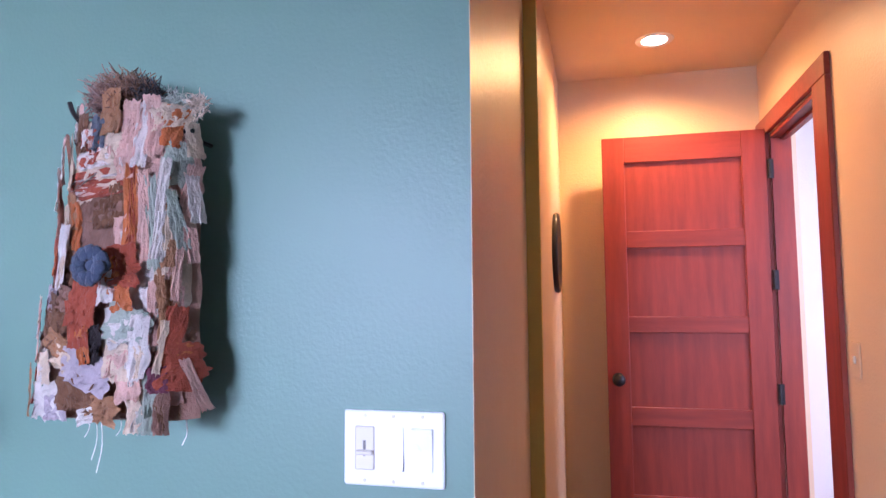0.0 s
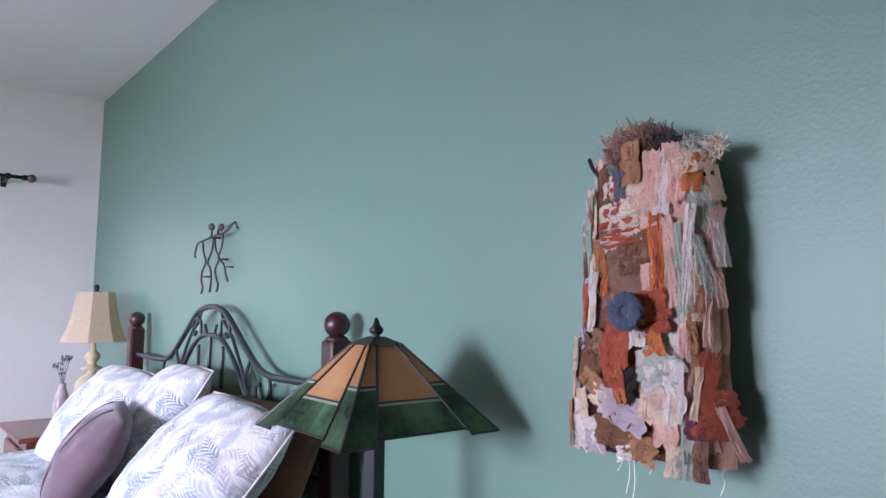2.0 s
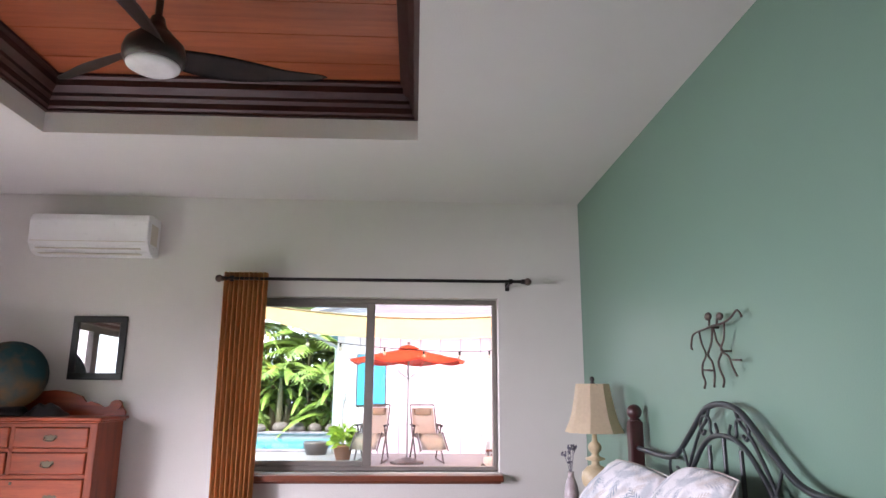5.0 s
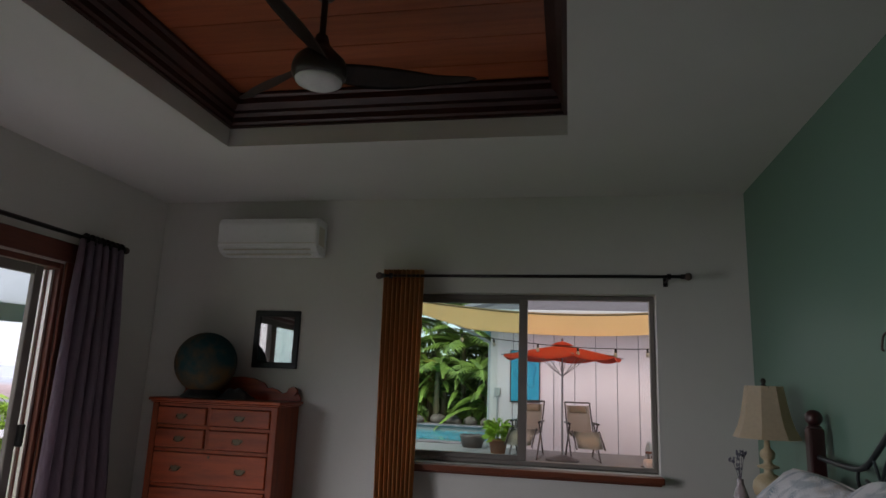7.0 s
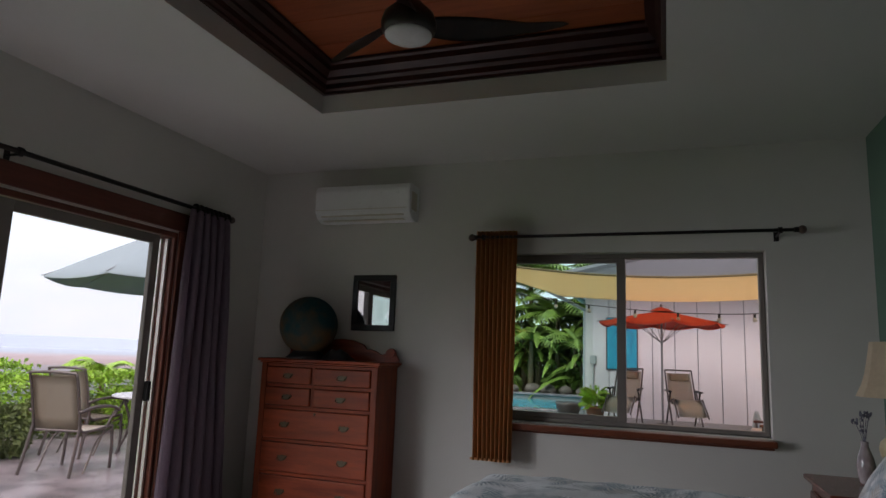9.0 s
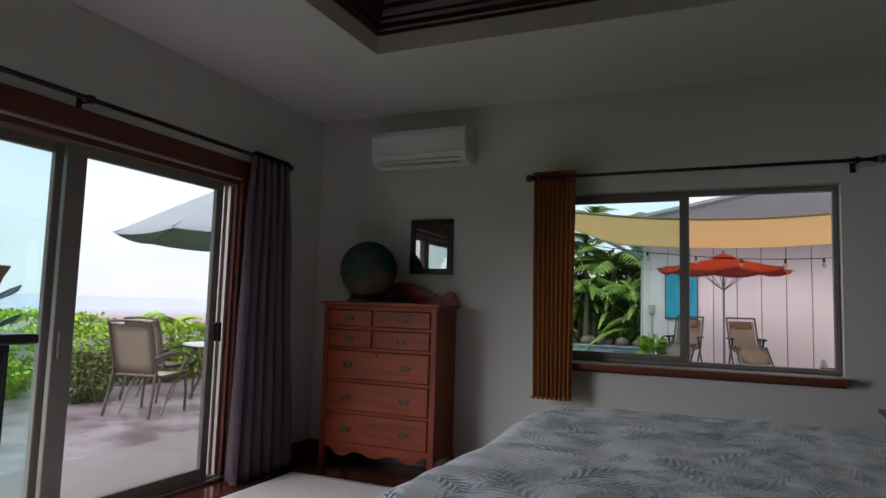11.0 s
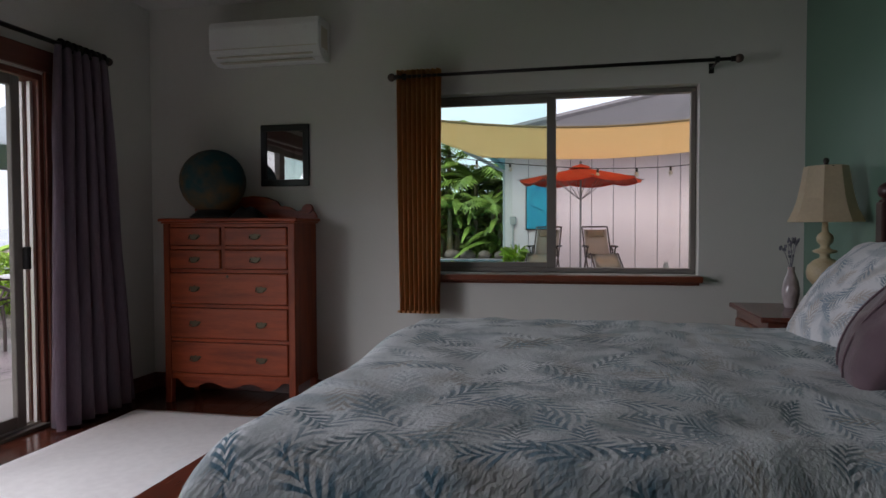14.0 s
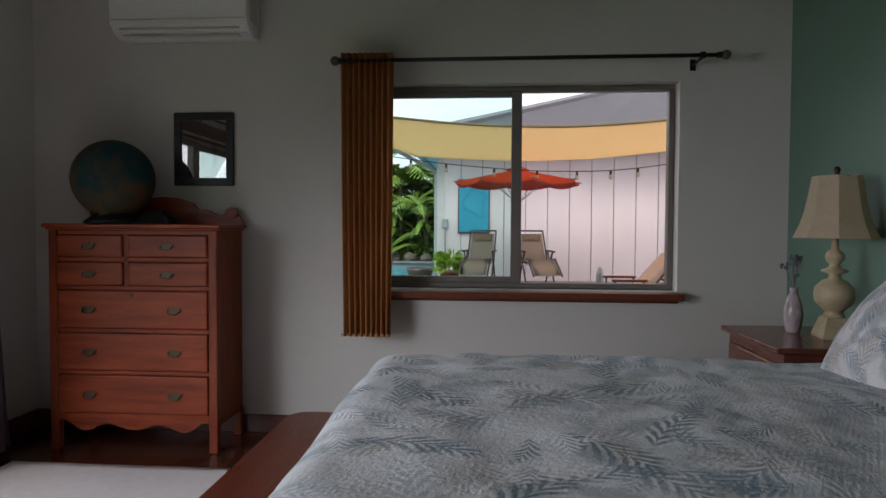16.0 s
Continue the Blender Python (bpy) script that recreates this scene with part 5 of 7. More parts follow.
# ---- the pool side, seen through the window ----
setting("pool_deck", box(-11.95, -6.2, -4.6, 12, -0.2, DECK), M_CONC2, "pale concrete pool deck", "pavement")
setting("pool_deck_edge", box(-11.95, -11.4, -9, -4.605, -0.2, DECK), M_CONC2, "pale concrete edge of the pool deck", "pavement")
setting("pool_deck_far", box(-20, -16.2, -12, 12, -0.2, DECK), M_CONC2, "pale concrete beyond the pool", "pavement")
setting("pool_deck_side", box(-16.2, -11.95, -1.7, 12, -0.2, DECK), M_CONC2, "pale concrete beside the pool", "pavement")
M_WATER = material("turquoise_pool_water", (0.02, 0.36, 0.48), 0.06, second=(0.04, 0.46, 0.56), scale=2.5, bump=0.25, bump_scale=9)
setting("water", box(-16.2, -11.95, -9, -1.7, 0.1, DECK - 0.10), M_WATER, "turquoise swimming pool water", "pool")
setting("pool_coping", box(-16.5, -16.15, -9, -1.7, DECK, DECK + 0.05, bevel=0.01), M_CONC, "stone pool coping", "pool")
setting("pool_coping", box(-12.0, -11.7, -9, -1.9, DECK, DECK + 0.03, bevel=0.01), M_CONC, "stone pool coping", "pool")
WN = -11.5
def build_neighbour():
    h = thing("neighbour_house", "lilac-grey board siding house with a shingle roof", "house")
    part("wall", box(WN - 3.5, WN - 0.03, -1.46, 9, DECK - 0.1, 2.75), M_BATTEN, h, "siding wall")
    pitch = 0.345
    y = -1.46
    while y < 7:
        part("siding_board", box(WN - 0.03, WN, y + 0.006, y + pitch - 0.006, DECK - 0.05, 2.75, bevel=0.003), M_SIDING, h)
        y += pitch
    part("corner_board", box(WN - 0.1, WN + 0.015, -1.50, -1.38, DECK - 0.1, 2.7), material("white_corner_board", (0.70, 0.68, 0.68), 0.6, scale=5), h, "pale corner board")
    ec = Vector((WN + 0.55, -1.9, 2.60))
    bm = bmesh.new()
    a, b_, c, d = bm.verts.new(ec), bm.verts.new((WN + 0.55, 12, 2.60)), bm.verts.new((WN - 4.5, 12, 4.35)), bm.verts.new((WN - 4.5, 2.35, 4.35))
    bm.faces.new((a, b_, c, d))
    bmesh.ops.solidify(bm, geom=bm.faces[:], thickness=0.08)
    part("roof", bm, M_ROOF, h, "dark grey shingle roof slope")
    bm = bmesh.new()
    a, b_, c, d = bm.verts.new(ec), bm.verts.new((WN - 4.5, 2.35, 4.35)), bm.verts.new((WN - 5.2, 2.35, 4.35)), bm.verts.new((WN - 9.0, -1.9, 2.60))
    bm.faces.new((a, b_, c, d))
    bmesh.ops.solidify(bm, geom=bm.faces[:], thickness=0.08)
    part("roof", bm, M_ROOF2, h, "pale mottled shingle roof slope")
    part("ridge_cap", tube([(WN + 0.55, -1.9, 2.63), (WN - 4.5, 2.35, 4.39), (WN - 4.5, 12, 4.39)], 0.07, 6), M_ROOF, h)
    part("gutter", box(WN - 6, WN + 0.55, -2.0, -1.9, 2.52, 2.62, bevel=0.01), M_GUTTER, h, "grey-green gutter")
    part("gutter", box(WN + 0.55, WN + 0.67, -2.2, 9, 2.50, 2.62, bevel=0.01), M_GUTTER, h, "grey-green gutter")
    part("downpipe", tube([(WN + 0.5, -2.15, 2.5), (WN + 0.45, -2.1, 2.42), (WN - 0.1, -1.52, 2.12), (WN - 0.1, -1.52, DECK)], 0.035, 8), M_GUTTER, h)
    part("soffit", box(WN - 5, WN + 0.5, -1.9, 9, 2.58, 2.60), M_SIDING, h)
    part("electric_box", box(WN, WN + 0.06, -1.42, -1.32, 1.22, 1.36, bevel=0.006), M_GUTTER, h, "small grey electric box")
    part("conduit", tube([(WN + 0.03, -1.37, 1.22), (WN + 0.03, -1.37, DECK)], 0.012, 6), M_GUTTER, h)
build_neighbour()
def build_poster():
    p = thing("wall_art", "bright blue outdoor wall art panel with a dark outline", "wall art")
    x, y0, y1, z0, z1 = WN + 0.01, -1.14, -0.672, 1.155, 1.99
    part("panel", box(x, x + 0.02, y0, y1, z0, z1, bevel=0.003), material("bright_blue_panel", (0.015, 0.32, 0.52), 0.5, second=(0.02, 0.40, 0.58), scale=6), p)
    part("border", box(x - 0.004, x + 0.012, y0 - 0.02, y1 + 0.02, z0 - 0.025, z1 + 0.01), M_CHAIRFRAME, p)
    def S(u, v):
        return (x + 0.022, y0 + u * (y1 - y0), z0 + v * (z1 - z0))
    ink = plain("dark_blue_ink", (0.01, 0.09, 0.22), 0.6)
    part("outline", tube(curve_pts([S(0.1, 0.55), S(0.3, 0.72), S(0.5, 0.86), S(0.68, 0.92), S(0.66, 0.78), S(0.88, 0.68), S(0.8, 0.45), S(0.82, 0.32), S(0.7, 0.27), S(0.5, 0.38), S(0.2, 0.45), S(0.1, 0.55)], 50), 0.006, 5), ink, p)
build_poster()
umbrella("patio_umbrella", -10.0, -0.27, DECK, 1.86, 2.02, 0.86, 8, 10, M_REDCANVAS, "red patio umbrella open over the loungers", valance=0.02)


def build_lounger(m, label):
    c = thing("lounge_chair", label, "lounge chair", m, group="pool loungers")
    def strip(name, pts, half, mat=M_SLING, lab=""):
        n = len(pts) - 1
        bm = grid_mesh(n, 4, lambda u, v: Vector((pts[round(u * n)][0], (v - 0.5) * 2 * half, pts[round(u * n)][1] - 0.01 * math.sin(v * math.pi))))
        bmesh.ops.solidify(bm, geom=bm.faces[:], thickness=0.006)
        return part(name, bm, mat, c, lab)
    strip("back_sling", [(-0.12, 0.36), (-0.28, 0.55), (-0.42, 0.76)], 0.17, lab="beige sling back")
    strip("seat_sling", [(-0.12, 0.36), (0.1, 0.33), (0.35, 0.42)], 0.17, lab="beige sling seat")
    strip("leg_sling", [(0.35, 0.42), (0.55, 0.33), (0.75, 0.22)], 0.17)
    part("headrest", pillow(0.27, 0.13, 0.035, 3, n=10), material("tan_headrest", (0.36, 0.27, 0.19), 0.85, scale=20), c, "tan headrest pillow", m=pose(-0.375, 0, 0.70, -32, 0, 90), smooth=True)
    for s in (-1, 1):
        y = s * 0.19
        part("frame_rail", tube([(-0.45, y, 0.80), (-0.12, y, 0.35), (0.35, y, 0.42), (0.76, y, 0.21)], 0.012, 8), M_CHAIRFRAME, c)
        part("leg", tube([(-0.30, y * 1.05, 0.0), (0.15, y * 1.05, 0.5)], 0.012, 8), M_CHAIRFRAME, c)
        part("leg", tube([(0.38, y * 1.05, 0.0), (-0.15, y * 1.05, 0.5)], 0.012, 8), M_CHAIRFRAME, c)
        part("armrest", box(-0.22, 0.20, y * 1.1 - 0.025, y * 1.1 + 0.025, 0.50, 0.525, bevel=0.01), M_BLACK, c, "black armrest")
        part("foot_bar", tube([(-0.32, y * 1.05, 0.012), (0.40, y * 1.05, 0.012)], 0.011, 8), M_CHAIRFRAME, c)
    part("top_bar", tube([(-0.45, -0.19, 0.80), (-0.45, 0.19, 0.80)], 0.012, 8), M_CHAIRFRAME, c)
    return c
lounger = build_lounger(pose(-10.35, -0.79, DECK, 0, 0, -6), "beige zero-gravity lounge chair with black armrests by the wall")
copy_thing(lounger, pose(-10.35, 0.01, DECK, 0, 0, 8))


def build_cushioned_lounger():
    c = thing("lounge_chair", "low lounge chair with thick pinkish beige cushions on the deck", "lounge chair", pose(-9.3, 1.12, DECK, 0, 0, -90), group="cushioned loungers")
    cloth = material("pinkish_beige_cushion", (0.74, 0.60, 0.55), 0.9, second=(0.68, 0.54, 0.49), scale=9, bump=0.25, bump_scale=60)
    part("seat_cushion", box(-0.15, 0.34, -0.27, 0.27, 0.04, 0.14, bevel=0.035, seg=3), cloth, c, smooth=True)
    part("back_cushion", box(0.0, 0.56, -0.27, 0.27, -0.05, 0.05, bevel=0.035, seg=3), cloth, c, m=pose(-0.10, 0, 0.10, 0, -132, 0), smooth=True)
    for s in (-1, 1):
        part("side_rail", tube([(-0.47, s * 0.29, 0.50), (-0.12, s * 0.29, 0.03), (0.36, s * 0.29, 0.03)], 0.014, 8), M_CHAIRFRAME, c)
        part("armrest", box(-0.12, 0.30, s * 0.31 - 0.03, s * 0.31 + 0.03, 0.20, 0.23, bevel=0.01), M_SILL, c, "brown wooden armrest")
        for x in (-0.08, 0.26):
            part("arm_post", tube([(x, s * 0.29, 0.0), (x, s * 0.29, 0.20)], 0.014, 8), M_CHAIRFRAME, c)
    return c
seat2 = build_cushioned_lounger()
copy_thing(seat2, pose(-8.9, 1.75, DECK, 0, 0, -92))


def build_pot():
    p = thing("potted_plant", "leafy green plant in a terracotta pot on the deck", "potted plant", Matrix.Translation((-10.3, -1.22, DECK)))
    part("pot", lathe([(0, 0), (0.10, 0), (0.14, 0.2), (0.15, 0.2), (0.15, 0.23), (0.13, 0.23), (0.12, 0.19), (0, 0.19)], 20), material("terracotta", (0.35, 0.15, 0.08), 0.8, scale=8), p, smooth=True)
    rnd = random.Random(7)
    def place(r):
        a = r.uniform(0, 6.283)
        return Vector((0.08 * math.cos(a), 0.08 * math.sin(a), 0.22 + r.uniform(0, 0.22))), Vector((math.cos(a), math.sin(a), 0.9))
    vs, fs = leaf_quads(160, place, 0.17, rnd, slim=0.35)
    leaf_mesh("foliage", vs, fs, M_HEDGE, p)
build_pot()
def build_planter():
    p = thing("planter", "dark round planter tub at the pool's edge", "planter", Matrix.Translation((-11.3, -1.75, DECK)))
    part("tub", lathe([(0, 0), (0.16, 0), (0.21, 0.16), (0.22, 0.2), (0.19, 0.2), (0.17, 0.15), (0, 0.15)], 24), M_CHAIRFRAME, p, smooth=True)
build_planter()
def build_succulent():
    p = thing("succulent", "pale spiky succulent against the siding", "succulent", Matrix.Translation((-11.2, 1.05, DECK)))
    for k in range(6):
        a = k * 1.05
        part("spike", lathe([(0, 0), (0.02, 0), (0.024, 0.14), (0.0, 0.26)], 8, m=pose(0.05 * math.cos(a), 0.05 * math.sin(a), 0, 8 * math.sin(a), 8 * math.cos(a), 0)), M_GUTTER, p)
build_succulent()


def build_big_plants():
    """Banana and ginger clumps behind the pool: long arching blades."""
    rnd = random.Random(21)
    for k in range(36):
        x, y = rnd.uniform(-18.6, -16.8), -8.2 + 6.9 * (k % 12) / 11 + rnd.uniform(-0.3, 0.3)
        hgt = rnd.uniform(0.9, 1.9)
        t = thing("broadleaf_plant", "lush broad-leaved tropical plant behind the pool", "plant", Matrix.Translation((x, y, DECK)), group="plants behind the pool")
        part("stem", tube([(0, 0, 0), (0.05, 0.03, hgt * 0.5), (0, 0, hgt)], 0.05, 7, radii=[0.09, 0.07, 0.04]), M_STEM, t)
        bm = bmesh.new()
        for q in range(24):
            a = q * 2.399 + rnd.uniform(-0.3, 0.3)
            L, wd, el = rnd.uniform(0.7, 1.35), rnd.uniform(0.12, 0.24), rnd.uniform(0.5, 1.35)
            z0 = hgt * rnd.uniform(0.25, 1.0)
            ca, sa = math.cos(a), math.sin(a)
            def fn(u, v):
                r = L * u * math.cos(el) + 0.22 * L * u * u
                z = z0 + L * u * math.sin(el) - 0.85 * L * u ** 2.3
                w = wd * math.sin(math.pi * min(u * 0.92 + 0.05, 1)) ** 0.7
                o = (v - 0.5) * w
                return Vector((r * ca - o * sa, r * sa + o * ca, z - abs(v - 0.5) * w * 0.6))
            grid_mesh(8, 2, fn, bm=bm)
        part("foliage", bm, M_LEAF, t, "arching broad green leaves")
    for k, (x, y) in enumerate(((-16.9, -4.6), (-17.1, -2.4), (-16.9, -6.4))):
        bush((x, y, DECK + 0.25), 0.5, 0.8, 0.35, 900, 0.22, M_LEAF, "dark green leafy shrub behind the pool", 30 + k)
    for px_, py_, ph_ in ((-16.9, -3.5, 1.3), (-16.8, -5.0, 1.5), (-17.0, -2.4, 1.2)):
        palm(px_, py_, DECK, ph_, 15, 1.35, M_LEAF, "young feathery palm behind the pool", 50 + int(py_ * -10))
    palm(-18.6, -5.2, DECK, 2.7, 24, 1.9, M_LEAF, "arching palm behind the pool", 40)
    palm(-18.0, -3.0, DECK, 2.0, 22, 1.8, M_LEAF, "arching palm behind the pool", 41)
    palm(-18.4, -2.0, DECK, 2.9, 20, 1.9, M_LEAF, "tall arching palm behind the pool", 43)
    palm(-18.8, -3.9, DECK, 3.2, 22, 1.9, M_LEAF, "tall arching palm behind the pool", 44)
    palm(-17.6, -4.4, DECK, 1.5, 12, 1.3, M_LEAF_Y, "yellowing palm behind the pool", 42)
    def thicket(r):
        y = r.uniform(-10.5, 0.5)
        return Vector((-19.0 + r.gauss(0, 0.3), y, DECK + r.uniform(0, 2.3 + 0.6 * noise.noise(Vector((y, 0, 0)))))), Vector((0.6, 0, 0.4))
    vs, fs = leaf_quads(6500, thicket, 0.34, random.Random(5), slim=0.4)
    tagged(leaf_mesh("thicket", vs, fs, M_LEAF), "dense green thicket behind the pool plants", "thicket", kind="stuff")
    rn = random.Random(9)
    rockmat = material("garden_rock", (0.22, 0.17, 0.14), 0.9, second=(0.12, 0.09, 0.08), scale=5, bump=0.5)
    for k in range(14):
        bm = bmesh.new()
        bmesh.ops.create_icosphere(bm, subdivisions=2, radius=rn.uniform(0.14, 0.26))
        for v in bm.verts:
            v.co *= 1 + 0.3 * noise.noise(v.co * 5 + Vector((k, 0, 0)))
            v.co.z *= 0.7
        ob = obj("rock", bm, rockmat, None, "", Matrix.Translation((-16.35 - rn.uniform(0, 0.4), -7.2 + 0.42 * k, DECK + 0.12)), smooth=True)
        tagged(ob, "rounded brown garden rock at the pool's far edge", "rock", group="pool edge rocks")
build_big_plants()


def build_sail():
    m = material("sand_shade_cloth", (0.64, 0.45, 0.21), 0.85, second=(0.58, 0.41, 0.19), scale=3, bump=0.1, contrast=0.3)
    nt = m.node_tree
    bs = nt.nodes["Principled BSDF"]
    tl = nt.nodes.new("ShaderNodeBsdfTranslucent")
    tl.inputs["Color"].default_value = (0.82, 0.58, 0.28, 1)
    mx = nt.nodes.new("ShaderNodeMixShader")
    mx.inputs["Fac"].default_value = 0.55
    nt.links.new(bs.outputs["BSDF"], mx.inputs[1])
    nt.links.new(tl.outputs["BSDF"], mx.inputs[2])
    nt.links.new(mx.outputs["Shader"], nt.nodes["Material Output"].inputs["Surface"])
    s = thing("shade_sail", "sand-coloured shade sail stretched over the pool deck", "shade sail")
    A, B, C, D = Vector((-6.9, -2.6, 2.36)), Vector((-6.9, 2.6, 2.42)), Vector((-10.6, 3.4, 2.60)), Vector((-10.6, -1.75, 2.26))
    def fn(u, v):
        p = A.lerp(B, u).lerp(D.lerp(C, u), v)
        p.z -= 0.25 * math.sin(math.pi * u) * (1 - 0.12 * v)
        p.x += 0.35 * math.sin(math.pi * u) * (v - 0.5)
        return p
    bm = grid_mesh(32, 12, fn)
    bmesh.ops.solidify(bm, geom=bm.faces[:], thickness=0.003)
    part("cloth", bm, m, s, "translucent sand cloth", smooth=True)
    part("hem", tube([fn(u, 0.0) for u in np.linspace(0, 1, 30)], 0.012, 6), material("brown_hem", (0.22, 0.15, 0.07), 0.8, scale=9), s)
    for p, q in ((A, (-6.9, -3.8, 2.62)), (B, (-6.9, 3.6, 2.62)), (D, (WN, -1.9, 2.40)), (C, (WN, 3.8, 2.72))):
        part("corner_rope", tube([p, q], 0.008, 6), M_UPOLE, s)
    for q in ((-6.9, -3.8), (-6.9, 3.6)):
        post = thing("sail_post", "grey post holding the shade sail", "post")
        part("shaft", tube([(q[0], q[1], DECK - 0.3), (q[0], q[1], 3.0)], 0.04, 10), M_UPOLE, post)
build_sail()


def build_string_lights():
    s = thing("string_lights", "black cable of outdoor bulbs hung below the sail", "string lights")
    ctrl = [(-9.4, -3.4, 2.45), (-9.4, -1.9, 2.13), (-9.4, -0.6, 1.98), (-9.4, 0.3, 1.94), (-9.4, 1.2, 1.98), (-9.4, 2.6, 2.2)]
    pts = curve_pts(ctrl, 60)
    part("cable", tube(pts, 0.006, 5), M_BLACK, s)
    bulbm = material("clear_bulb", (0.65, 0.63, 0.58), 0.15, scale=10)
    for y in (-2.3, -1.72, -1.2, -0.62, -0.08, 0.46, 0.85, 1.2, 1.75):
        p = min(pts, key=lambda q: abs(q.y - y))
        sk = part("socket", lathe([(0, 0.0), (0.014, 0), (0.016, -0.05), (0.0, -0.055)], 10, m=Matrix.Translation(p)), M_BLACK, s)
        part("bulb", ball(0.026, p + Vector((0, 0, -0.08)), u=10, v=8, squash=(1, 1, 1.25)), bulbm, sk, smooth=True)
    for y, z in ((-3.4, 2.45), (2.6, 2.2)):
        part("end_hook", tube([(-9.4, y, z), (-9.0, y, 2.72)], 0.005, 5), M_BLACK, s)
build_string_lights()


def build_torch():
    t = thing("garden_ornament", "metal garden flower with leaves on a stake", "garden ornament", Matrix.Translation((-3.62, -5.6, -0.13)))
    mt = plain("verdigris_metal", (0.10, 0.16, 0.17), 0.45, 0.5)
    part("stake", tube([(0, 0, 0), (0.02, 0, 0.8), (0, 0, 1.45)], 0.012, 6), mt, t)
    part("cup", lathe([(0.015, 1.40), (0.04, 1.47), (0.085, 1.56), (0.08, 1.565), (0.03, 1.49), (0.0, 1.45)], 12), M_RUSTY, t, "rust-coloured cup")
    for k, (a, z) in enumerate(((20, 1.2), (200, 1.28), (100, 1.05), (280, 1.0), (340, 0.9))):
        ca, sa = math.cos(math.radians(a)), math.sin(math.radians(a))
        bm = grid_mesh(6, 2, lambda u, v: Vector((0.28 * u * ca - (v - 0.5) * 0.12 * math.sin(math.pi * u) * sa, 0.28 * u * sa + (v - 0.5) * 0.12 * math.sin(math.pi * u) * ca, z + 0.14 * u)))
        bmesh.ops.solidify(bm, geom=bm.faces[:], thickness=0.002)
        part("leaf", bm, mt, t)
M_RUSTY = plain("rusty_copper", (0.22, 0.12, 0.09), 0.5, 0.4)
build_torch()


# ---- on the walls ----
def build_figures():
    bm = bmesh.new()
    def Q(cx, cy, d=0.0):
        return (-4.199 + 0.003039 * cx, 0.962 - d, 1.774 - 0.001492 * cy)
    lines = [[(470, 86), (440, 90), (420, 96), (413, 115), (410, 134)], [(480, 84), (510, 82), (530, 74), (545, 60), (552, 66), (556, 78)],
             [(445, 94), (450, 125), (460, 155), (448, 178), (446, 205), (452, 225), (447, 241)], [(478, 90), (472, 125), (460, 155), (470, 175), (474, 205), (470, 238)],
             [(484, 92), (490, 125), (502, 148), (490, 175), (493, 198), (501, 220), (497, 238)], [(515, 86), (512, 120), (502, 148), (520, 166), (527, 190), (536, 213)],
             [(444, 193), (468, 196)], [(522, 174), (546, 177)], [(470, 86), (516, 84)], [(410, 128), (414, 136)], [(474, 66), (472, 86)], [(498, 70), (496, 84)]]
    for i, ln in enumerate(lines):
        tube(curve_pts([Q(a, b, 0.004 * (i % 3)) for a, b in ln], 20) if len(ln) > 2 else [Q(*p, 0.004 * (i % 3)) for p in ln], 0.0042, 6, bm=bm)
    for c, r in ((Q(472, 58, 0.005), 0.020), (Q(500, 64, 0.0), 0.019)):
        bmesh.ops.create_uvsphere(bm, u_segments=14, v_segments=9, radius=r, matrix=Matrix.Translation(c) @ Matrix.Diagonal((1.1, 0.6, 0.8, 1)))
    for q in ((470, 86), (497, 150)):
        a = Q(*q)
        tube([a, (a[0], YG, a[2])], 0.004, 6, bm=bm)
    ob = obj("wall_sculpture", bm, M_RUST, smooth=True)
    tagged(ob, "thin rusty metal wall sculpture of two dancing stick figures", "wall sculpture")
M_RUST = material("rusty_iron", (0.10, 0.072, 0.06), 0.6, metal=0.4, second=(0.055, 0.042, 0.036), scale=30, bump=0.2)
build_figures()


